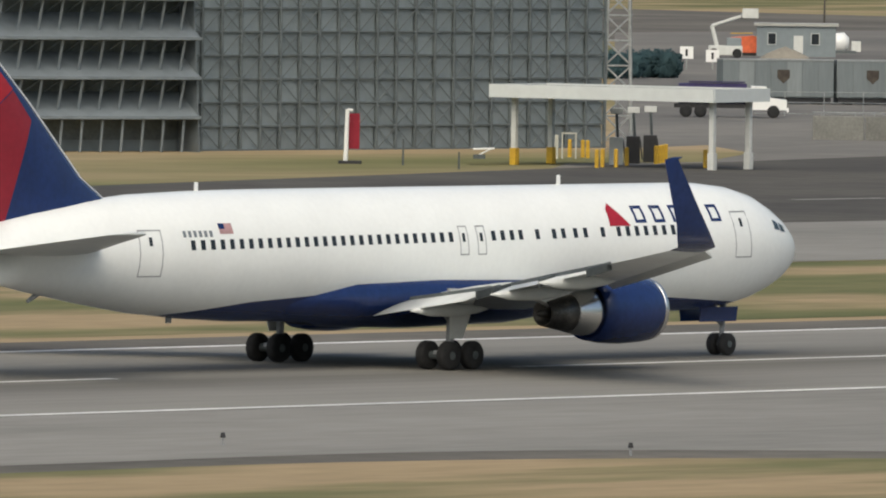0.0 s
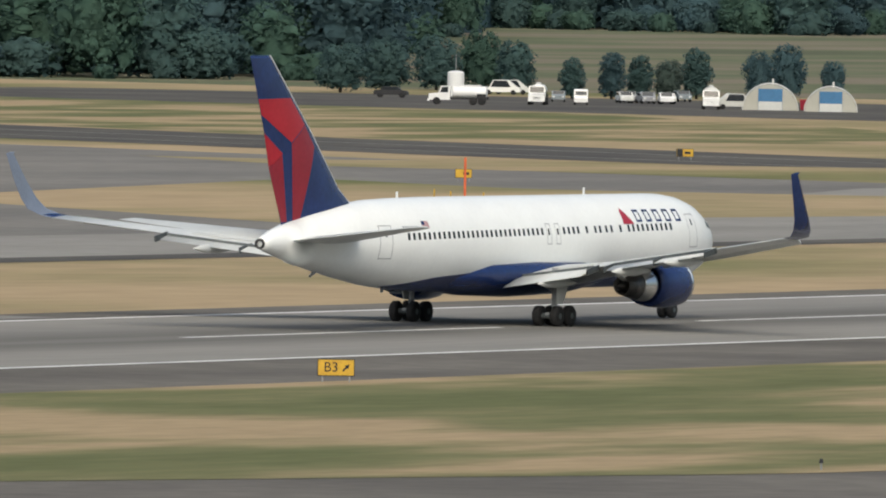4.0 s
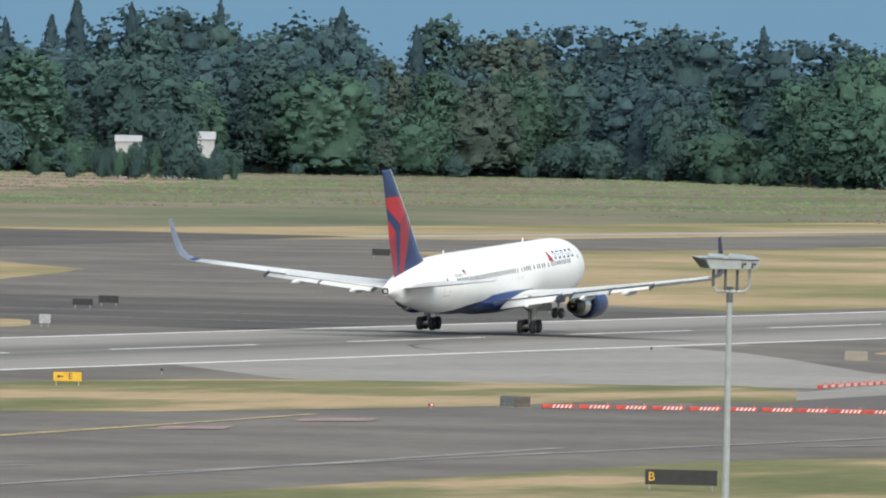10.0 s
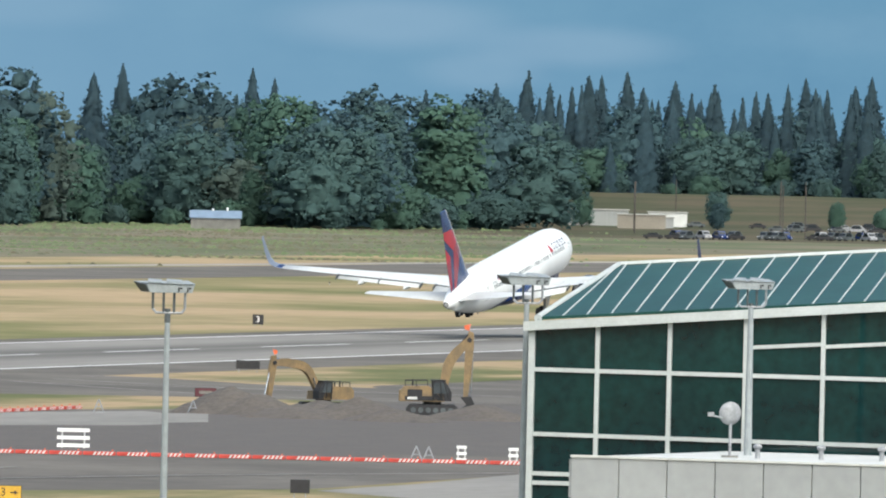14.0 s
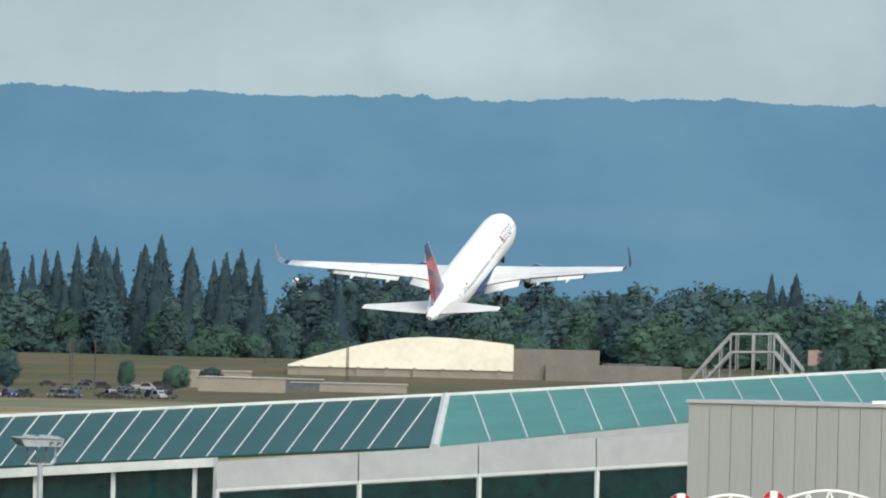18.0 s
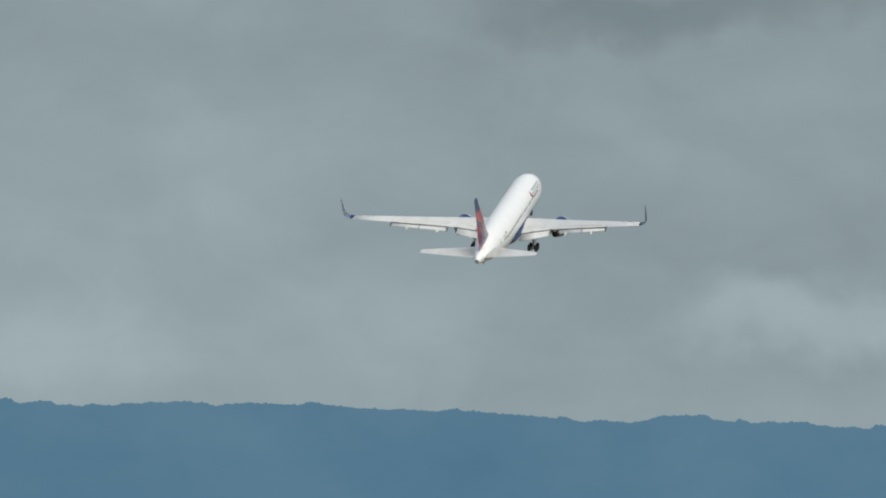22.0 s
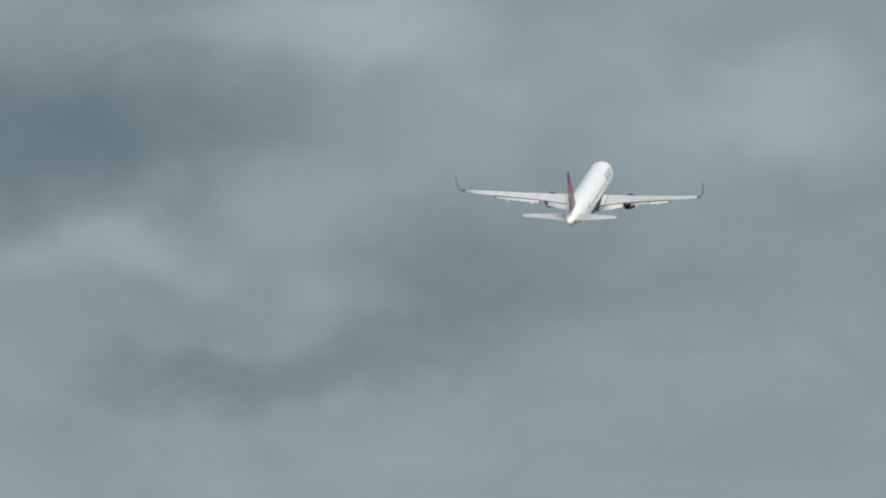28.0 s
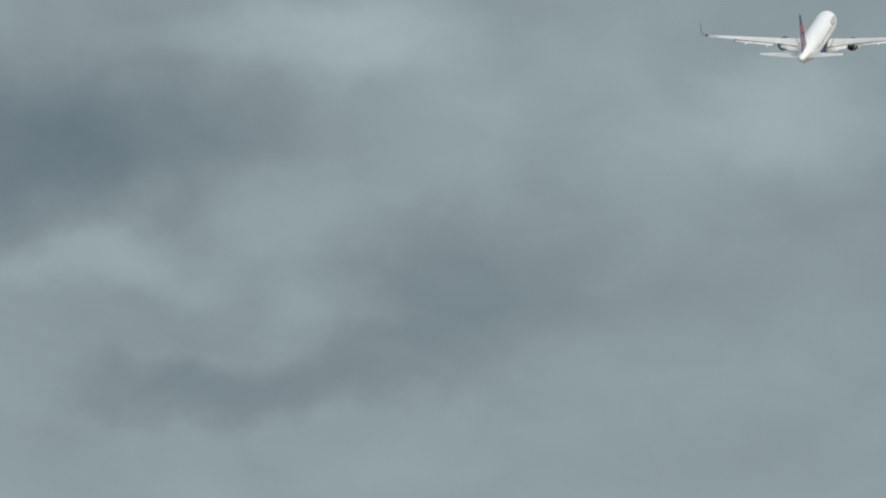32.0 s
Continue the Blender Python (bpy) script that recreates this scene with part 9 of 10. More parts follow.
# stair cage on the ridge
c0 = Vector((-133.30, 729.93, 19.31))
T = thing("roof_stair_cage", c0.x, c0.y, 0, None, "galvanised steel stair and railings over the ridge", "stairs")
px = 742 / 26352
s = lambda x, y: ((x - 1412) * px, c0.z + (640 - y) * px)
for dy in (0.0, 1.6):
    o = (0, 4)[dy > 0]
    pts = [s(1312 + o, 640), s(1388 + o, 552), s(1465 + o, 550), s(1515 + o, 612)]
    for p, q in zip(pts, pts[1:]):
        part("handrail", bar((p[0], dy, p[1]), (q[0], dy, q[1]), 0.05, n=6), "grey_steel", T)
        part("stringer", bar((p[0], dy, p[1] - 0.9), (q[0], dy, q[1] - 0.9), 0.06, n=6), "grey_steel", T)
    for k in range(9):
        u = k / 8
        i = min(int(u * 3), 2)
        a, b = pts[i], pts[i + 1]
        v = u * 3 - i
        part("baluster", bar((lerp(a[0], b[0], v), dy, lerp(a[1], b[1], v)), (lerp(a[0], b[0], v), dy, lerp(a[1], b[1], v) - 1.8), 0.035, n=6), "grey_steel", T)
for xx in (1388, 1428, 1465):
    p = s(xx, 551)
    part("upright", bar((p[0], 0.8, 0), (p[0], 0.8, p[1]), 0.055, n=6), "grey_steel", T)
for k in range(6):
    p = s(1325 + 10 * k, 632 - 12 * k)
    part("tread", cube(p[0], 0.8, p[1] - 0.7, 0.32, 1.5, 0.05), "grey_steel", T)

# ---- far field: great dome hall, levee, sheds ----
x0, y0 = -870.13, 4057.75
x1, y1 = -808.58, 4070.47
W = math.hypot(x1 - x0, y1 - y0)
T = thing("dome_hall", x0, y0, 0, math.degrees(math.atan2(y1 - y0, x1 - x0)), "huge cream-roofed arched hall far off", "hall")
ze = 5.45
part("wall", cube(W / 2, 20, ze / 2, W, 40, ze), "tan_wall", T)
pts = [(W * u, z) for u, z in ((0, 5.6), (0.05, 6.7), (0.12, 8.0), (0.22, 9.8), (0.3, 11.2), (0.39, 12.4), (0.5, 13.6), (0.62, 14.1), (0.72, 14.0), (0.85, 13.5), (1, 12.5))]
part("roof", prism(bmesh.new(), pts + [(W, ze - 0.3), (0, ze - 0.3)], -0.5, 40), "dome_cream", T, "cream domed membrane roof")
part("upper_block", cube(W + 12, 20, 5.7, 24, 38, 11.4), "brown_block", T, "grey-brown end block")
part("end_block", cube(W + 28, 14, 3.7, 38, 30, 7.4), "brown_block", T, "low grey-brown wing")
part("roof_unit", cube(W + 20, 4, 7.7, 7, 4, 0.7), "white_dull", T)
part("roof_unit", cube(W + 31, 4, 7.7, 12, 4, 0.6), "frame_dark", T)
for k in range(8):
    part("buttress", cube(W * (k + 0.5) / 8, -0.4, ze / 2, 1.0, 1.0, ze), "tan_wall", T)
for (px, py), w, h, c, lab in (((-894.5, 3683.0), 16.8, 4.0, "grey_clad", "distant white low building"), ((-870.0, 3640.0), 12, 2.6, "grey_clad", "low white annex building"), ((-862.10, 3598.16), 12, 3.4, "tan_wall", "distant beige low building"), ((-797.42, 3664.23), 22, 3.6, "tan_wall", "distant sand-coloured shed"), ((-791.55, 3767.75), 30, 2.2, "tan_wall", "distant sandy long shed"), ((-835.73, 3809.40), 18, 4.4, "tan_wall", "distant beige workshop"), ((-805.01, 3764.90), 14, 3.0, "frame_dark", "distant dark shed"), ((-878.94, 3696.95), 10, 3.6, "white_dull", "distant pale hut")):
    building("far_shed", px, py, w, 10, h, c, "roof_grey", lab + " near the levee", category="shed")
for (px, py), k in (((-829.24, 3605.88), 0), ((-825.46, 3627.26), 1), ((-819.27, 3628.66), 2), ((-814.45, 3629.75), 3), ((-809.63, 3630.83), 4), ((-822.89, 3597.08), 5), ((-856.48, 3702.22), 6), ((-846.64, 3704.48), 7), ((-835.39, 3707.04), 8), ((-829.08, 3708.45), 9), ((-871.93, 3698.61), 10)):
    car(px, py, 12 + 20 * (k % 3), ("frame_dark", "black", "frame_dark", "gear_grey", "black")[k % 5], "dark parked car by the levee", "van" if k % 2 else "car", "far parked cars")
for i in range(24):
    u = i / 23
    px, py = lerp(-775.0, -744.0, u), lerp(3246.0, 3348.0, u)
    car(px + 1.2 * math.sin(i * 2.1), py + 14 * math.sin(i * 1.3), 10 + 60 * (i % 3), ("black", "frame_dark", "navy", "black", "frame_dark", "gear_grey")[i % 6], "dark parked van in the far row" if i % 3 else "dark parked car in the far row", "van" if i % 3 else "car", "far parked cars")
building("house", -753.2, 4253.4, 8.6, 9.0, 8.0, "tan_wall", "brick_roof", "distant house with a reddish-brown tiled roof", gable=4.5, category="house")
# grassy levee
bm = bmesh.new()
rows = []
for i in range(60):
    az = radians(19.5 - 0.28 * i)
    col = []
    for r, z in ((3980, 0.0), (4080, 1.2), (4290, 6.34), (4330, 6.34 + 0.2), (4420, 0.5)):
        k = min(1.0, i / 12)
        col.append(bm.verts.new((-r * math.sin(az), r * math.cos(az), z * k + (0.4 * noise.noise((i * 0.4, r * 0.01, 0)) if z > 0.3 else 0) - 0.02)))
    rows.append(col)
for a, b in zip(rows, rows[1:]):
    for k in range(4):
        bm.faces.new((a[k], b[k], b[k + 1], a[k + 1]))
bmesh.ops.recalc_face_normals(bm, faces=bm.faces)
structure("levee", bm, "meadow_dark", "long grass-covered levee", "levee")
for px, py in ((-837.2, 3486.5), (-889.4, 3749.8), (-793.2, 3454.8), (-760.7, 3336.5), (-884.50, 3849.70), (-852.03, 3549.16), (-850.98, 3703.49), (-866.99, 3802.41), (-802.23, 3816.60), (-802.63, 3816.51), (-817.02, 3403.30), (-897.44, 4154.17)):
    mast("utility_pole", px, py, 12.0, 0.17, "slender distant utility pole")
T = thing("water_tower", -953.36, 4459.23, 0, None, "distant white round water tower", "tower")
zt = 29.04
part("bowl", ball(bmesh.new(), (0, 0, zt), 2.1, 3, (1, 1, 0.75)), "white", T)
part("stem", bar((0, 0, 0), (0, 0, zt), 0.9, n=12), "white", T)
for (x_, y_, z_), k in (((-903.49, 4408.37, 41.32), 1), ((-914.39, 4406.12, 35.07), 0)):
    T = thing("radio_mast", x_, y_, 0, None, "thin grey radio mast behind the trees", "mast")
    part("shaft", bar((-1.2, 0, 0), (0, 0, z_), 0.6, 0.35, 6), "gear_grey", T)
    for j in range(3):
        part("stay", bar((0, 0, z_ * 0.9), (6 * (j - 1), 3, 0), 0.06, n=4), "grey_steel", T)
# mound of dry grass by the hut
bm = bmesh.new()
cx, cy = -1079.75, 1688.88
az = math.degrees(math.atan2(-cx, cy))
for_m = pose(cx, cy, 0, 0, 0, az)
bmesh.ops.create_grid(bm, x_segments=60, y_segments=24, size=1, matrix=Matrix.Diagonal((32, 42, 1, 1)))
for v in bm.verts:
    u, w = v.co.x / 32, v.co.y / 42
    v.co.z = max(0.0, (1 - u * u)) ** 1.2 * max(0, 1 - w * w) * 3.6 - 0.05 + 0.15 * noise.noise((v.co.x * 0.2, v.co.y * 0.2, 0))
o = structure("mound", bm, "grass", "low mound of dry tan grass", "mound")
o.matrix_basis = for_m

# ---- trees ----
RNG = np.random.default_rng(7)


def ball_net(sub):
    """Corners and triangles of a round ball one unit in radius."""
    bm = bmesh.new()
    bmesh.ops.create_icosphere(bm, subdivisions=sub, radius=1.0)
    bm.verts.index_update()
    v, f = np.array([p.co[:] for p in bm.verts]), np.array([[p.index for p in q.verts] for q in bm.faces])
    bm.free()
    return v, f


NET = ball_net(1)
TETRA = (np.array([[0.94, 0, -0.33], [-0.47, 0.82, -0.33], [-0.47, -0.82, -0.33], [0, 0, 0.8]]), np.array([[0, 1, 3], [1, 2, 3], [2, 0, 3]]))
unit = lambda v: v / np.maximum(np.linalg.norm(v, axis=-1, keepdims=True), 1e-9)
# crown forms: number of boughs, lowest and highest bough, half width, bough radius
CROWNS = {"round": (84, 0.12, 0.9, 0.265, 0.084), "tall": (70, 0.1, 0.92, 0.155, 0.064), "bush": (30, 0.14, 0.74, 0.46, 0.15)}


def leaf_cloud(kind, n, size, seed, q=1):
    """A crown one unit high: corners of n small leaf sprays, the dense boughs under them, and the normals of both."""
    r = np.random.default_rng(seed)
    if kind == "conifer":
        n = int(n * 3.2)
        z = 0.03 + 0.97 * (1 - np.sqrt(r.random(n)))
        a = r.random(n) * 2 * np.pi
        reach = lambda z, a: 0.23 * (1 - z) ** 0.85 * (1.1 - 0.34 * ((z * 11 + 0.3 * np.sin(a * 3 + seed) + 0.2 * np.sin(a * 5 + 2 * seed)) % 1)) * (1 + 0.1 * np.sin(a * 7 + 30 * z + seed))
        rad = reach(z, a) * (0.68 + 0.42 * r.random(n))
        c = np.stack([rad * np.cos(a), rad * np.sin(a), z - 0.03 * rad], 1)
        out_n = np.stack([np.cos(a), np.sin(a), 0.5 + 0 * a], 1)
        nu, nv = (10, 22) if q else (8, 16)
        u, v = (g.reshape(-1) for g in np.meshgrid(np.arange(nu) / nu * 2 * np.pi, np.arange(nv + 1) / nv, indexing="ij"))
        zz = 0.02 + 0.97 * v
        rr = reach(zz, u) * r.uniform(0.66, 0.86, u.shape)
        P = np.stack([rr * np.cos(u), rr * np.sin(u), zz], 1)
        PN = np.stack([np.cos(u), np.sin(u), 0.7 + 0 * u], 1)
        i, j = (g.reshape(-1) for g in np.meshgrid(np.arange(nu), np.arange(nv), indexing="ij"))
        k0, k1 = i * (nv + 1) + j, (i + 1) % nu * (nv + 1) + j
        F = np.concatenate([np.stack([k0, k1, k1 + 1], 1), np.stack([k0, k1 + 1, k0 + 1], 1)])
    else:
        m, lo, hi, wid, lr0 = CROWNS[kind]
        if not q:
            m, lo = int(m * 0.7), lo + 0.2 * (kind != "bush")
        zc = np.linspace(lo, hi, m) + r.uniform(-0.03, 0.03, m)
        mid = 0.46
        prof = np.sqrt(np.clip(1 - (np.abs(zc - mid) / 0.5) ** 2.3, 0.03, 1))
        a0, r0 = np.arange(m) * 2.4 + r.random(m), wid * prof * np.sqrt(r.uniform(0.55, 1.0, m))
        lob = np.stack([r0 * np.cos(a0), r0 * np.sin(a0), zc], 1)
        lr = lr0 * r.uniform(0.55, 1.4, m) * (0.75 + 0.35 * prof)
        lob, lr = np.vstack([lob, [[0, 0, 0.3], [0, 0, 0.45], [0, 0, 0.6]]]), np.append(lr, [wid * 0.95, wid * 1.0, wid * 0.85])
        bv, bf = NET
        squash = np.array([1, 1, 0.95 if kind == "bush" else 1.15])
        core, cr = np.vstack([lob[m:], lob[:m:2]]), np.append(lr[m:] * 0.86, lr[:m:2] * 0.5)
        wob = np.clip(1 + 0.07 * r.normal(size=(len(core), len(bv))), 0.85, 1.15)
        P = (core[:, None] + bv[None] * squash * (cr[:, None] * wob)[..., None]).reshape(-1, 3)
        PN = np.repeat(bv[None], len(core), 0).reshape(-1, 3)
        F = (bf[None] + (np.arange(len(core)) * len(bv))[:, None, None]).reshape(-1, 3)

        def on_boughs(n, near, out):
            which = r.choice(len(lob), n * 3, p=lr ** 2 / (lr ** 2).sum())
            d = unit(r.normal(size=(n * 3, 3)))
            c = lob[which] + d * squash * (lr[which] * (near + (out - near) * r.random(n * 3)))[:, None]
            inside = (np.linalg.norm((c[:, None] - lob[None]) / squash, axis=2) / lr[None]).min(1)
            ok = np.where((inside > near - 0.02) & (c[:, 2] > 0.03))[0]
            keep = ok[r.integers(0, len(ok), n)]
            return c[keep], d[keep]

        # tufts of foliage that cover the boughs
        nt = int(n * 2.4)
        tc, td = on_boughs(nt, 0.56, 1.04)
        rad = size * r.uniform(1.1, 2.5, nt)
        ov, of = TETRA
        e3 = unit(td + np.array([0, 0, 0.45]) + 0.3 * r.normal(size=(nt, 3)))
        e1 = unit(np.cross(e3, r.normal(size=(nt, 3))))
        turn = np.stack([e1, np.cross(e3, e1), e3], 1)
        T3 = np.einsum("kj,njm->nkm", ov, turn) * (rad[:, None] * r.uniform(0.6, 1.4, (nt, 4)))[..., None] + tc[:, None]
        F = np.concatenate([F, (of[None] + (np.arange(nt) * 4)[:, None, None]).reshape(-1, 3) + len(P)])
        P = np.concatenate([P, T3.reshape(-1, 3)])
        PN = np.concatenate([PN, np.repeat(td, 4, 0) + 0.2 * unit(T3 - tc[:, None]).reshape(-1, 3)])
        P[:, 2] = np.maximum(P[:, 2], 0.0)
        c, out_n = on_boughs(n, 0.88, 1.03)
    axis_n = lambda p: unit(p * np.array([1, 1, 0]))
    soft = lambda nr, p: unit(0.22 * unit(nr) + 0.55 * axis_n(p) + np.array([0, 0, 0.7]))
    nrm = unit(unit(out_n) + 0.42 * r.normal(size=(n, 3)))
    t = unit(np.cross(nrm, r.normal(size=(n, 3))))
    b = np.cross(nrm, t)
    s = (size * (0.5 + 0.9 * r.random(n)))[:, None]
    k = r.uniform(0.5, 1.0, (n, 1))
    out = np.stack([c - t * s - b * s * k, c + t * s - b * s * k * 0.6, c + b * s * 1.2], 1)
    return out, P, F, np.repeat(soft(out_n, c), 3, 0), soft(PN, P)


def mesh_from(name, trees, mats):
    """One mesh of crowns; each has leaves, boughs, their triangles, the normals of both and a material."""
    V = np.concatenate([t[0].reshape(-1, 3) for t in trees])
    C = np.concatenate([t[1] for t in trees])
    first = np.cumsum([0] + [len(t[1]) for t in trees[:-1]]) + len(V)
    tri = np.concatenate([t[2] + f for t, f in zip(trees, first)])
    nq, nt = len(V) // 3, len(tri)
    me = bpy.data.meshes.new(name)
    me.vertices.add(len(V) + len(C))
    me.vertices.foreach_set("co", np.concatenate([V, C]).reshape(-1).astype(np.float32))
    me.loops.add(3 * (nq + nt))
    me.loops.foreach_set("vertex_index", np.concatenate([np.arange(len(V)), tri.reshape(-1)]).astype(np.int32))
    me.polygons.add(nq + nt)
    me.polygons.foreach_set("loop_start", np.arange(0, 3 * (nq + nt), 3, dtype=np.int32))
    idx = np.concatenate([np.full(len(t[0]), t[5]) for t in trees] + [np.full(len(t[2]), t[5]) for t in trees])
    me.polygons.foreach_set("material_index", idx.astype(np.int32))
    me.polygons.foreach_set("use_smooth", np.ones(nq + nt, dtype=bool))
    for m in mats:
        me.materials.append(M[m])
    me.update(calc_edges=True)
    me.normals_split_custom_set_from_vertices(np.concatenate([t[3] for t in trees] + [t[4] for t in trees]).astype(np.float32))
    return me


LEAVES = ["leaf_dark", "leaf_mid", "leaf_light", "leaf_brown", "leaf_pine"]
BUILT = {}


def trunk_bm(kind):
    bm = bmesh.new()
    rod(bm, (0, 0, -0.01), (0.004, 0, 0.5), 0.02, 0.012, 7)
    rod(bm, (0.004, 0, 0.48), (0, 0, 0.9), 0.012, 0.003, 6)
    if kind != "conifer":
        for k in range(6):
            a, z = k * 1.1, 0.24 + 0.08 * k
            rod(bm, (0.003, 0, z), (0.15 * math.cos(a), 0.15 * math.sin(a), z + 0.17), 0.008, 0.002, 5)
    return bm


def tree(x, y, h, kind="round", leaf="leaf_mid", wide=1.0, seed=0, label="", group="trees"):
    """A tree with a tapered trunk, limbs and a ragged crown of leaf clumps."""
    key = (kind, leaf, seed % 4)
    if key not in BUILT:
        V = leaf_cloud(kind, 900, 0.0105 if kind != "bush" else 0.026, seed % 4 + 10 * len(kind))
        BUILT[key] = (mesh_from("crown", [(*V, 0)], [leaf]), mesh_of("trunk", trunk_bm(kind), "bark"))
    cm, tm = BUILT[key]
    T = thing("bush" if kind == "bush" else "tree", x, y, 0, (seed * 77) % 360, label, "bush" if kind == "bush" else "tree", group)
    for nm, me in (("trunk", tm), ("crown", cm)):
        o = new(nm, me)
        o.parent = T
        o.matrix_basis = Matrix.Diagonal((h * wide, h * wide, h, 1))
    return T


# the wood's edge, from the western field to the hills: bearing, distance, ground height, share of conifers
EDGE = [
    (46.00, 2350, 0, 0.1, 24),
    (35.99, 2330, 0, 0.1, 26),
    (34.68, 2180, 0, 0.1, 28),
    (34.40, 2064, 0, 0.2, 30),
    (32.88, 2423, 0, 0.2, 32),
    (31.33, 2103, 0, 0.2, 32),
    (28.94, 2150, 0, 0.2, 32),
    (28.38, 3325, 0, 0.2, 32),
    (27.08, 3235, 0, 0.2, 32),
    (26.82, 3328, 0, 0.2, 32),
    (25.20, 3220, 0, 0.2, 31),
    (25.08, 3346, 0, 0.2, 32),
    (23.46, 3097, 0, 0.2, 31),
] + [
    (22.65, 3110, 0, 0.25, 35),
    (21.13, 3082, 0, 0.4, 37),
    (20.24, 3164, 0, 0.5, 39),
    (18.29, 3304, 0, 0.4, 39),
    (17.76, 3361, 0, 0.3, 38),
    (16.46, 3185, 0, 0.25, 37),
    (16.14, 3265, 0, 0.2, 38),
    (15.55, 3461, 0, 0.25, 38),
    (14.62, 3430, 0, 0.35, 38),
    (13.97, 3570, 0, 0.5, 39),
    (13.87, 3799, 0, 0.5, 40),
    (13.84, 4330, 6, 0.85, 36),
    (13.43, 4330, 6, 0.85, 35),
    (12.78, 4370, 6, 0.85, 36),
    (12.78, 4380, 6, 0.85, 35),
    (12.13, 4390, 6, 0.6, 32),
    (11.26, 4390, 6, 0.35, 28),
    (10.39, 4390, 6, 0.25, 28),
    (9.39, 4400, 6, 0.25, 28),
    (3.50, 4400, 6, 0.3, 22),
]
EA = np.array(EDGE)
E_AZ = EA[::-1, 0]
edge_at = lambda az, k: float(np.interp(az, E_AZ, EA[::-1, k]))
az_list = []
az = 38.5
while az > 7.0:
    az_list.append(az)
    az -= math.degrees(8.5 / edge_at(az, 1))
LIB = {(k, s, q): leaf_cloud(k, 640 if q else 260, (0.0105 if q else 0.015) * (2.0 if k == "bush" else 1), 50 + s, q) for k in ("round", "tall", "conifer", "bush") for s in range(6) for q in (0, 1)}


def stand(kind, at, w, h, turn, q, leaf):
    """One crown of the wood at its place, turned, w wide and h high."""
    V, P, F, VN, PN = LIB[(kind, int(RNG.integers(0, 6)), q)]
    c, s = math.cos(turn), math.sin(turn)
    R, R1 = np.array([[c * w, -s * w, 0], [s * w, c * w, 0], [0, 0, h]]), np.array([[c, -s, 0], [s, c, 0], [0, 0, 1]])
    return V @ R.T + at, P @ R.T + at, F, VN @ R1.T, PN @ R1.T, leaf


near_trees, far_trees = [], []
front = 0
for i, az in enumerate(az_list):
    d0, g, cf = (edge_at(az, k) for k in (1, 2, 3))
    hs = edge_at(az, 4)
    fresh = 1.0 if 15.9 < az < 17.1 or 20.2 < az < 21.4 or az < 11.8 else 0.0
    thin = 17.7 < az < 18.5 or 14.75 < az < 15.15
    a, d, h = radians(az + RNG.uniform(-0.08, 0.08)), d0 - RNG.uniform(6, 16), RNG.uniform(2.0, 6.5) if i % 3 else RNG.uniform(5, 9)
    at = np.array([-d * math.sin(a), d * math.cos(a), g - 0.3])
    far_trees.append(stand("bush", at, h * RNG.uniform(1.0, 1.6), h, RNG.uniform(0, 6.28), 0, int(RNG.integers(1, 3))))
    for row in range(3):
        d = d0 + row * 34 + RNG.uniform(-12, 20)
        a = radians(az + RNG.uniform(-0.1, 0.1))
        con = RNG.random() < (cf * 1.1 if row >= 2 else max(0.0, cf - 0.45) * (0.5 + 1.4 * row) + 0.05 * row)
        kind = "conifer" if con else ("tall" if RNG.random() < 0.25 else "round")
        h = hs * (RNG.uniform(0.34, 0.7) if row == 0 else RNG.uniform(0.62, 0.88) if row == 1 else RNG.uniform(0.8, 0.97)) * (RNG.uniform(1.02, 1.14) if con and row >= 2 else 1.0)
        if 11.98 < az < 12.18:                       # a gap before the water tower
            h *= 0.55
        if az < 13.3 and row and not con:
            h *= 0.8 if az > 12.2 else 1.0
        if row == 0 and RNG.random() < 0.25:
            kind, h = "bush", hs * RNG.uniform(0.16, 0.34)
        u = RNG.random()
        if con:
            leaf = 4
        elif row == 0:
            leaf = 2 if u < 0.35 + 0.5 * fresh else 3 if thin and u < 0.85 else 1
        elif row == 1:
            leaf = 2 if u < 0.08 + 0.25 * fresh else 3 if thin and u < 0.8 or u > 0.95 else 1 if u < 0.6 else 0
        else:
            # rear leafy crowns mostly take the dark leaf, bluest with haze
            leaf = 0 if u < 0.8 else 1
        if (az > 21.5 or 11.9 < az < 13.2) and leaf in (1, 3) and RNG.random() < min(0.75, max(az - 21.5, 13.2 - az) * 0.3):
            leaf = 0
        x, y = -d * math.sin(a), d * math.cos(a)
        if row == 0 and i % 2 == 0 and front < 110:
            front += 1
            tree(x, y, h, kind, LEAVES[leaf], RNG.uniform(1.0, 1.5), int(RNG.integers(0, 99)), {"conifer": "dark pointed conifer at the edge of a wood", "round": "broad leafy tree at the edge of a wood", "tall": "tall narrow leafy tree at a wood's edge", "bush": "low green bush before the wood"}[kind], "woodland edge")
            continue
        w = h * (RNG.uniform(0.9, 1.3) if con else RNG.uniform(1.1, 1.6) * (1.25 if row == 0 else 1.0))
        (near_trees if row < 2 else far_trees).append(stand(kind, np.array([x, y, g - 0.3]), w, h, u * 50, 1, leaf))
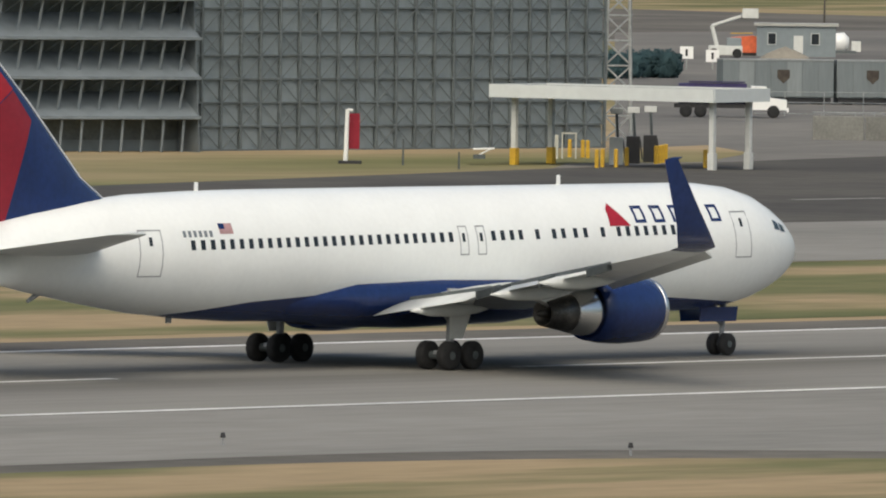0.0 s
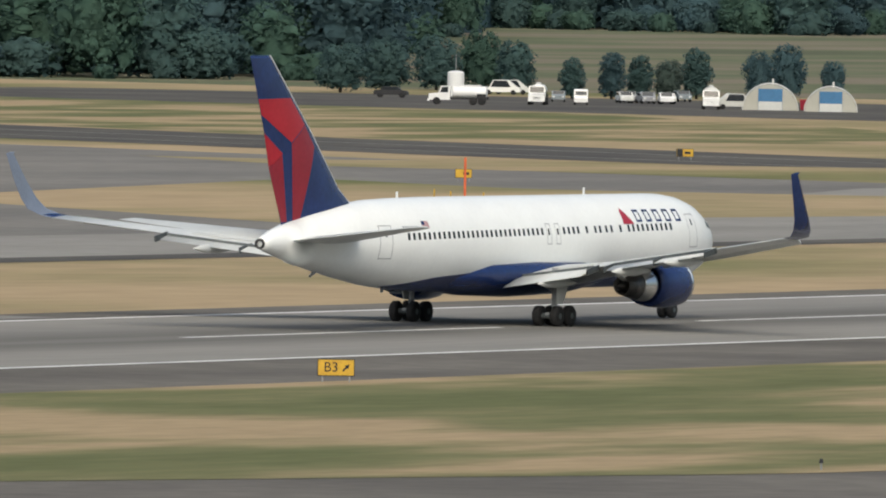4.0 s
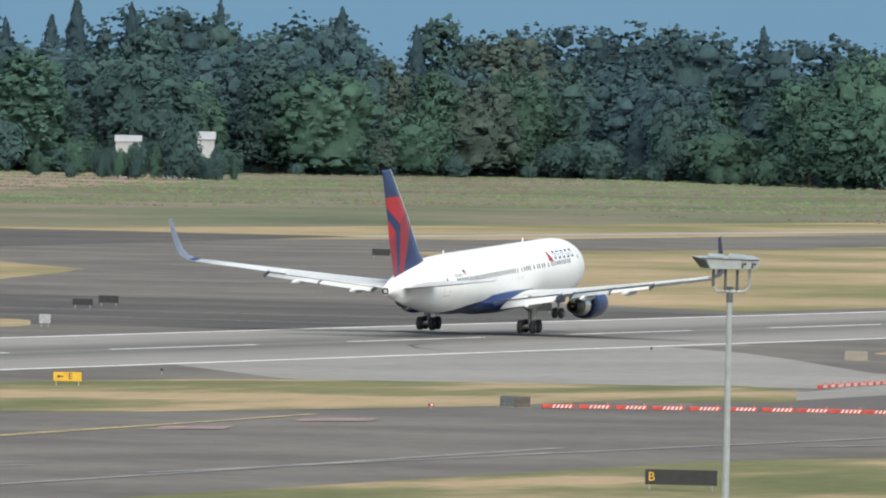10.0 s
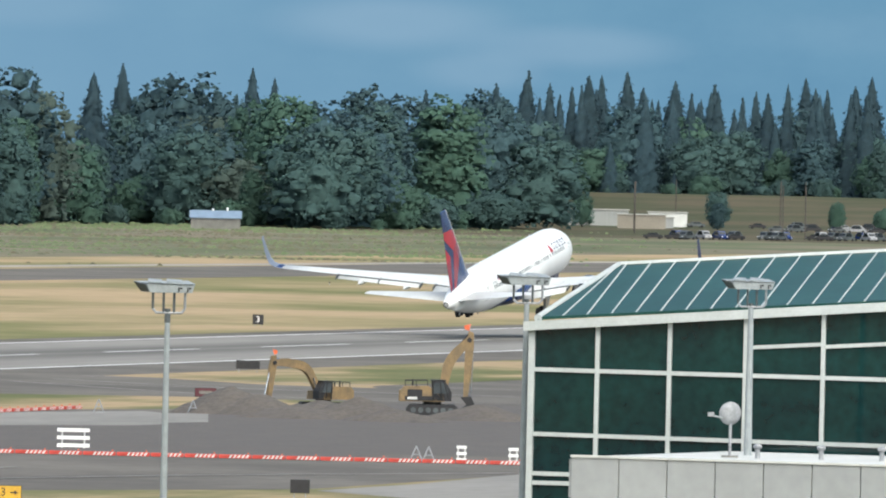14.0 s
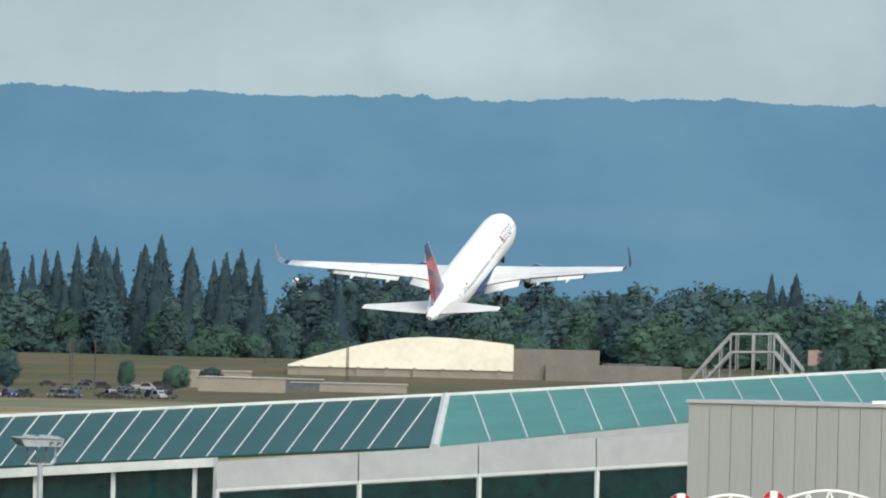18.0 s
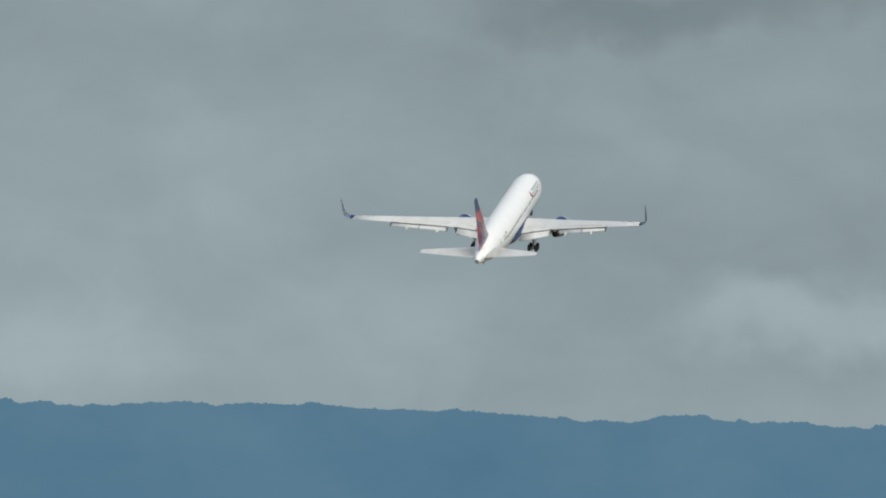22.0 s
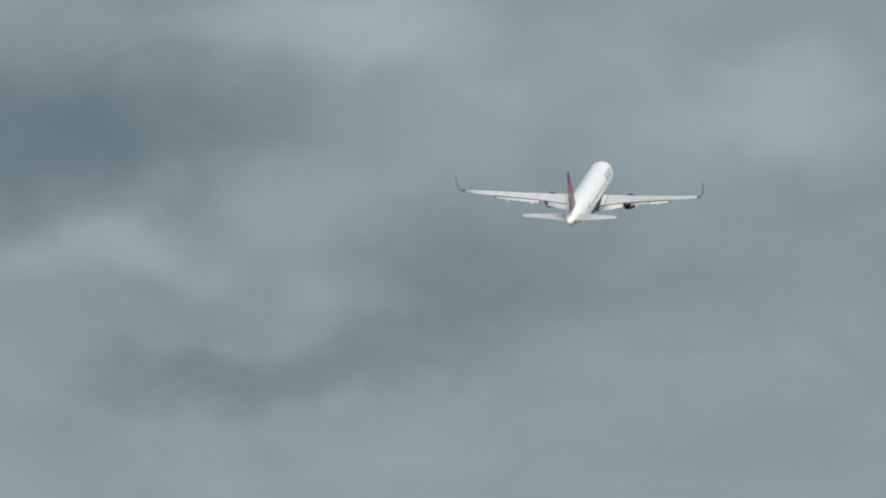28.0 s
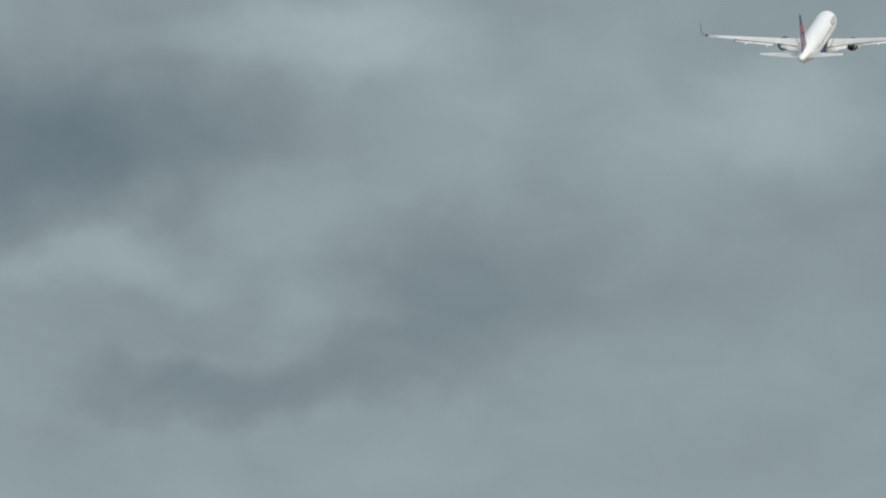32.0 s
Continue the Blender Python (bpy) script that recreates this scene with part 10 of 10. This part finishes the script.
# the close-set conifers behind the levee
for row in range(2):
    for az in np.arange(13.95, 12.2, -0.085):
        a, d = radians(az + RNG.uniform(-0.03, 0.03)), 4385 + 45 * row + RNG.uniform(0, 30)
        h = edge_at(az, 4) * (RNG.uniform(0.72, 0.94) if row == 0 else RNG.uniform(0.84, 1.04))
        far_trees.append(stand("conifer", np.array([-d * math.sin(a), d * math.cos(a), 5.0]), h * RNG.uniform(0.7, 0.95), h, RNG.uniform(0, 6.28), 0, 4))
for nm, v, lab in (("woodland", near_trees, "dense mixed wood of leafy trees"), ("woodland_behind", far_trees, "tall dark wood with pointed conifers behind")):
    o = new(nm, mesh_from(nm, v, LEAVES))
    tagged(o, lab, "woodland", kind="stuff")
# a dark backing sheet closes the wood, its colour standing for shade behind the crowns
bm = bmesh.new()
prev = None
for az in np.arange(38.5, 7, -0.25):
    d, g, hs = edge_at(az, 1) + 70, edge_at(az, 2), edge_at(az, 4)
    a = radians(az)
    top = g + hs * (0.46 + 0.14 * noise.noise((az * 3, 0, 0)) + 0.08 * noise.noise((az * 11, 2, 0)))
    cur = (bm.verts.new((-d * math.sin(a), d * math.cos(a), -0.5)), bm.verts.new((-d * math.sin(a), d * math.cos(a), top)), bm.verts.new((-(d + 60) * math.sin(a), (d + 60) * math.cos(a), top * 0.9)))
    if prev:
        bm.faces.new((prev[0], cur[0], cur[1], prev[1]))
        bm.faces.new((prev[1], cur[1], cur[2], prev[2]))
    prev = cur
tagged(part("undergrowth", bm, "leaf_dark"), "undergrowth sheet with the wood's inner shade in its colour", "woodland", kind="stuff")
# drifts of tall weeds on the meadow before the wood
ov, of = TETRA
for nm, mt, count, hi, lab in (("green_weeds", "weed_green", 150, 0.55, "drifts of tall green weeds on the meadow"), ("olive_weeds", "weed_olive", 150, 0.5, "drifts of brown-olive weeds on the meadow")):
    vs, fs = [], []
    for k in range(count):
        az = RNG.uniform(14.1, 25.5)
        far_d = edge_at(az, 1)
        d = far_d - 14 - RNG.random() ** 1.6 * 0.24 * far_d
        a = radians(az)
        n = 70
        o = np.stack([RNG.normal(0, RNG.uniform(8, 26), n), RNG.normal(0, RNG.uniform(2, 7), n)], 1)
        p = np.stack([-d * math.sin(a) + o[:, 0], d * math.cos(a) + o[:, 1], np.zeros(n)], 1)
        r = RNG.uniform(0.5, 1.0, n) * hi * RNG.uniform(0.6, 1.3)
        q = ov[None] * (r[:, None, None] * np.array([2.2, 2.2, 1.0])) * RNG.uniform(0.7, 1.3, (n, 4, 1)) + p[:, None]
        fs.append((of[None] + (np.arange(n) * 4)[:, None, None]).reshape(-1, 3) + 4 * n * k)
        vs.append(q.reshape(-1, 3))
    me = bpy.data.meshes.new(nm)
    me.from_pydata(np.concatenate(vs).tolist(), [], np.concatenate(fs).tolist())
    me.materials.append(M[mt])
    tagged(new(nm, me), lab, "weeds", kind="stuff")
# single trees and hedges on the field
for i, ((px, py), h, kind, leaf, wide, lab) in enumerate((
        ((-965.22, 1748.65), 7.0, "round", "leaf_mid", 1.6, "low spreading hedge tree by the apron"), ((-971.00, 1771.80), 7.5, "round", "leaf_mid", 1.5, "dense green hedge tree by the apron"), ((-976.84, 1796.97), 7.8, "round", "leaf_mid", 1.4, "dense green hedge tree by the fence"), ((-976.18, 1808.82), 8.5, "round", "leaf_light", 1.3, "leafy green tree behind parked tankers"), ((-962.49, 1793.20), 7.5, "round", "leaf_mid", 1.2, "leafy tree behind parked vans"),
        ((-923.84, 1737.02), 5.5, "tall", "leaf_mid", 1.6, "small pointed tree behind parked cars"), ((-923.07, 1746.74), 6.4, "tall", "leaf_dark", 1.5, "small dark tree in the parking row"), ((-922.51, 1753.73), 6.0, "tall", "leaf_mid", 1.6, "small green tree in the parking row"), ((-921.95, 1760.76), 5.5, "round", "leaf_brown", 1.2, "reddish-brown small tree by parked cars"), ((-921.39, 1767.84), 6.8, "tall", "leaf_mid", 1.6, "green tree behind the tankers"),
        ((-926.32, 1795.53), 6.5, "round", "leaf_dark", 1.1, "dark tree behind an arched hut"), ((-925.76, 1802.83), 7.6, "round", "leaf_dark", 1.1, "dark pine behind an arched hut"), ((-931.14, 1827.28), 5.2, "round", "leaf_dark", 1.1, "small dark tree behind an arched hut"),) + (
        ((-809.07, 1825.88), 11.5, "tall", "leaf_mid", 1.5, "tall dense tree beside the hangar"), ((-808.22, 1833.35), 13.5, "tall", "leaf_mid", 1.5, "tall dense tree at the hangar's corner"), ((-819.82, 1917.48), 11.0, "tall", "leaf_mid", 1.6, "tall green tree behind the office"), ((-818.97, 1925.59), 10.0, "tall", "leaf_mid", 1.5, "tall green tree beside the white hangar"), ((-818.54, 1929.66), 11.0, "tall", "leaf_dark", 1.3, "dark narrow tree beside the white hangar"),
        ((-767.13, 1789.63), 4.0, "bush", "leaf_brown", 1.0, "bare brownish shrub by the parked cars"), ((-866.83, 1842.47), 5.0, "bush", "leaf_dark", 0.8, "dark shrub behind the link building"), ((-852.96, 2028.91), 8.0, "tall", "leaf_mid", 1.3, "leafy tree behind the white hangar"), ((-876.47, 3594.69), 9.0, "round", "leaf_light", 1.1, "fresh green tree by pale sheds"), ((-843.66, 3602.53), 7.0, "tall", "leaf_dark", 1.5, "small dark tree by the levee"),
        ((-836.93, 3706.69), 7.0, "round", "leaf_light", 1.0, "round green tree by the levee"), ((-889.39, 3797.23), 9.5, "round", "leaf_mid", 1.2, "dark green tree before the levee"), ((-858.84, 3804.26), 7.0, "round", "leaf_light", 1.1, "light green tree before the levee"), ((-845.85, 3807.17), 6.0, "bush", "leaf_light", 1.0, "light green shrub before the levee"), ((-789.25, 4176.07), 9, "round", "leaf_light", 1.3, "bright green tree behind the hall"), ((-826.57, 3760.22), 6, "bush", "leaf_mid", 1.0, "green shrubs by the levee"), ((-829.31, 3728.89), 5.5, "bush", "leaf_light", 1.0, "light green shrubs by the levee"))):
    tree(px, py, h, kind, leaf, wide, i * 3 + 1, lab, "field trees")
for i, (px, py, hh) in enumerate(((-759.5, 4238.0, 10.0), (-753.0, 4236.0, 8.5), (-748.6, 4240.0, 14.5), (-742.0, 4241.0, 15.0), (-761.5, 4242.0, 16.0))):
    tree(px, py, hh, "round", LEAVES[1 + i % 2], 1.0, i * 7 + 3, "green tree standing before a tiled house", "house trees")
for i, (px, py) in enumerate(((-829.51, 975.25), (-832.73, 980.92), (-832.40, 982.42), (-829.90, 973.46), (-830.40, 981.34))):
    tree(px, py, 2.6, "bush", "leaf_dark", 0.9, i, "round clipped green bush by the fuel station", "clipped bushes")

for i, ((px, py), h, w) in enumerate((((-1012.5, 2886.0), 8.0, 1.0), ((-1004.3, 2888.0), 7.5, 1.0), ((-1018.5, 2882.0), 6.5, 1.2), ((-1024.0, 2880.0), 8.5, 1.0), ((-1007.5, 2890.0), 9.5, 0.7), ((-1010.04, 2867.30), 6.5, 0.7), ((-1006.78, 2868.45), 6.0, 0.8), ((-1002.97, 2869.78), 7.5, 0.6), ((-998.07, 2871.49), 14.5, 0.95), ((-996.44, 2877.35), 5.5, 1.6), ((-990.99, 2868.65), 5.0, 1.7), ((-1009.74, 2872.71), 6.0, 1.6), ((-990.98, 2873.94), 7.0, 0.8), ((-987.71, 2875.07), 5.5, 0.6), ((-1013.31, 2866.15), 5.0, 0.7), ((-1025.80, 2861.70), 6.0, 0.7), ((-1015.93, 2854.61), 3.5, 1.0))):
    tree(px, py, h, "round", LEAVES[1 + (i % 2)], w, i * 5 + 2, "young leafy tree before the wood", "young trees")

# ---- what moves ----
# seconds, metres along the runway, height, pitch, drift to the left, bank
FLIGHT_ROWS = [
    (0, 458.03, 0.00, 0.00, 0.00, 0.00),
    (0.5, 492.53, 0.00, 0.00, 0.00, 0.00),
    (1, 527.50, 0.00, 0.00, 0.00, 0.00),
    (1.5, 562.98, 0.00, 0.00, 0.00, 0.00),
    (2.2, 613.72, 0.00, 0.00, 0.00, 0.00),
    (2.5, 635.86, 0.00, 0.00, 0.00, 0.00),
    (4.5, 787.04, 0.00, 0.00, 0.00, 0.00),
    (5, 825.97, 0.00, 0.00, 0.00, 0.00),
    (6, 905.62, 0.00, 0.00, 0.00, 0.00),
    (7.5, 1028.48, 0.00, 0.00, 0.00, 0.00),
    (9, 1155.37, 0.00, 0.53, -0.02, 0.04),
    (10.5, 1287.88, 0.44, 3.50, 0.34, 0.53),
    (13, 1521.95, 1.03, 6.39, -0.08, -0.15),
    (15, 1714.19, 4.59, 8.47, -0.67, -1.54),
    (17.6, 1961.68, 19.02, 13.95, -0.14, -1.7),
    (17.9, 1989.97, 22.05, 14.7, -0.06, -0.65),
    (18.1, 2008.84, 24.25, 15.05, 0.0, -0.1),
    (18.45, 2041.90, 28.45, 15.4, 0.1, -0.1),
    (19, 2093.85, 35.60, 15.63, 0.26, -1.57),
    (21, 2281.11, 66.24, 16.10, 1.56, 0.06),
    (23, 2468.26, 99.66, 15.96, 2.84, 0.27),
    (24, 2562.71, 115.88, 15.69, 3.44, -0.04),
    (25, 2658.01, 131.91, 15.57, 4.04, 0.13),
    (27.5, 2899.31, 171.09, 15.46, 5.57, 0.19),
    (28, 2948.36, 178.82, 15.38, 5.86, 0.53),
    (30, 3147.36, 209.51, 15.12, 6.94, -0.37),
    (32, 3351.19, 239.92, 14.62, 7.92, -0.48),
]


def turn_about(p, m):
    return Matrix.Translation(p) @ m @ Matrix.Translation(-Vector(p))


def turn_of(x, y, z, p, b):
    """Pitch about the main wheels and bank about the cabin's middle; a positive bank lifts the left wing."""
    return pose(x, y, z, p, 0, 0) @ pose(0, 0, 4, 0, b, 0) @ Matrix.Translation((0, 0, -4))


def motions():
    # the helicopter sinks towards the field, its rotor turning
    az = math.atan2(828.03, 2177.90)
    walk(heli, [(t, pose(-828.03 + dx * math.cos(az), 2177.90 + dx * math.sin(az), z, 0, 0, math.degrees(az))) for t, dx, z in ((0, -1.0, 12.5), (5, -0.6, 9.0), (7, -0.2, 7.2), (8, 0.2, 5.9), (9, 1.3, 4.5), (10, 1.9, 3.2), (12, 2.2, 1.2), (14, 2.2, 0.4), (32, 2.2, 0.4))])
    rotor = [w for w in heli.children if w.name.startswith("rotor_mast")][0]
    walk(rotor, [(k * 0.1, pose(0, 0, 0, 0, 0, 77.0 * k)) for k in range(321)])
    walk(plane, [(t, turn_of(-FLIGHT - l, y, z + 0.05, p, b)) for t, y, z, p, l, b in FLIGHT_ROWS])
    for w in plane.children:
        if w.name.startswith("wing") and "fairing" not in w.name:
            s = 1 if w.bound_box[6][0] > 5 else -1
            walk(w, [(t, turn_about((s * 2.5, 0, 2.8), pose(0, 0, 0, 0, -s * a, 0))) for t, a in ((0, 0), (8, 0.3), (11, 1.2), (15, 3.2), (17.6, 5.0), (18.5, 5.0), (19.5, 4.4), (21, 3.6), (32, 3.3))])
        if w.name.startswith("main_gear"):
            s = 1 if w.bound_box[6][0] > 0 else -1
            walk(w, [(t, turn_about((s * 4.65, 0, 3.0), pose(0, 0, 0, 0, s * a, 0))) for t, a in ((0, 0), (22.3, 0), (24, 22), (25.5, 48), (27.3, 84), (32, 84))])
        if w.name.startswith("nose_gear"):
            walk(w, [(t, turn_about((0, 22.9, 2.3), pose(0, 0, 0, a, 0, 0))) for t, a in ((0, 0), (20.5, 0), (22.5, 40), (24.5, 88), (32, 88))])


motions()
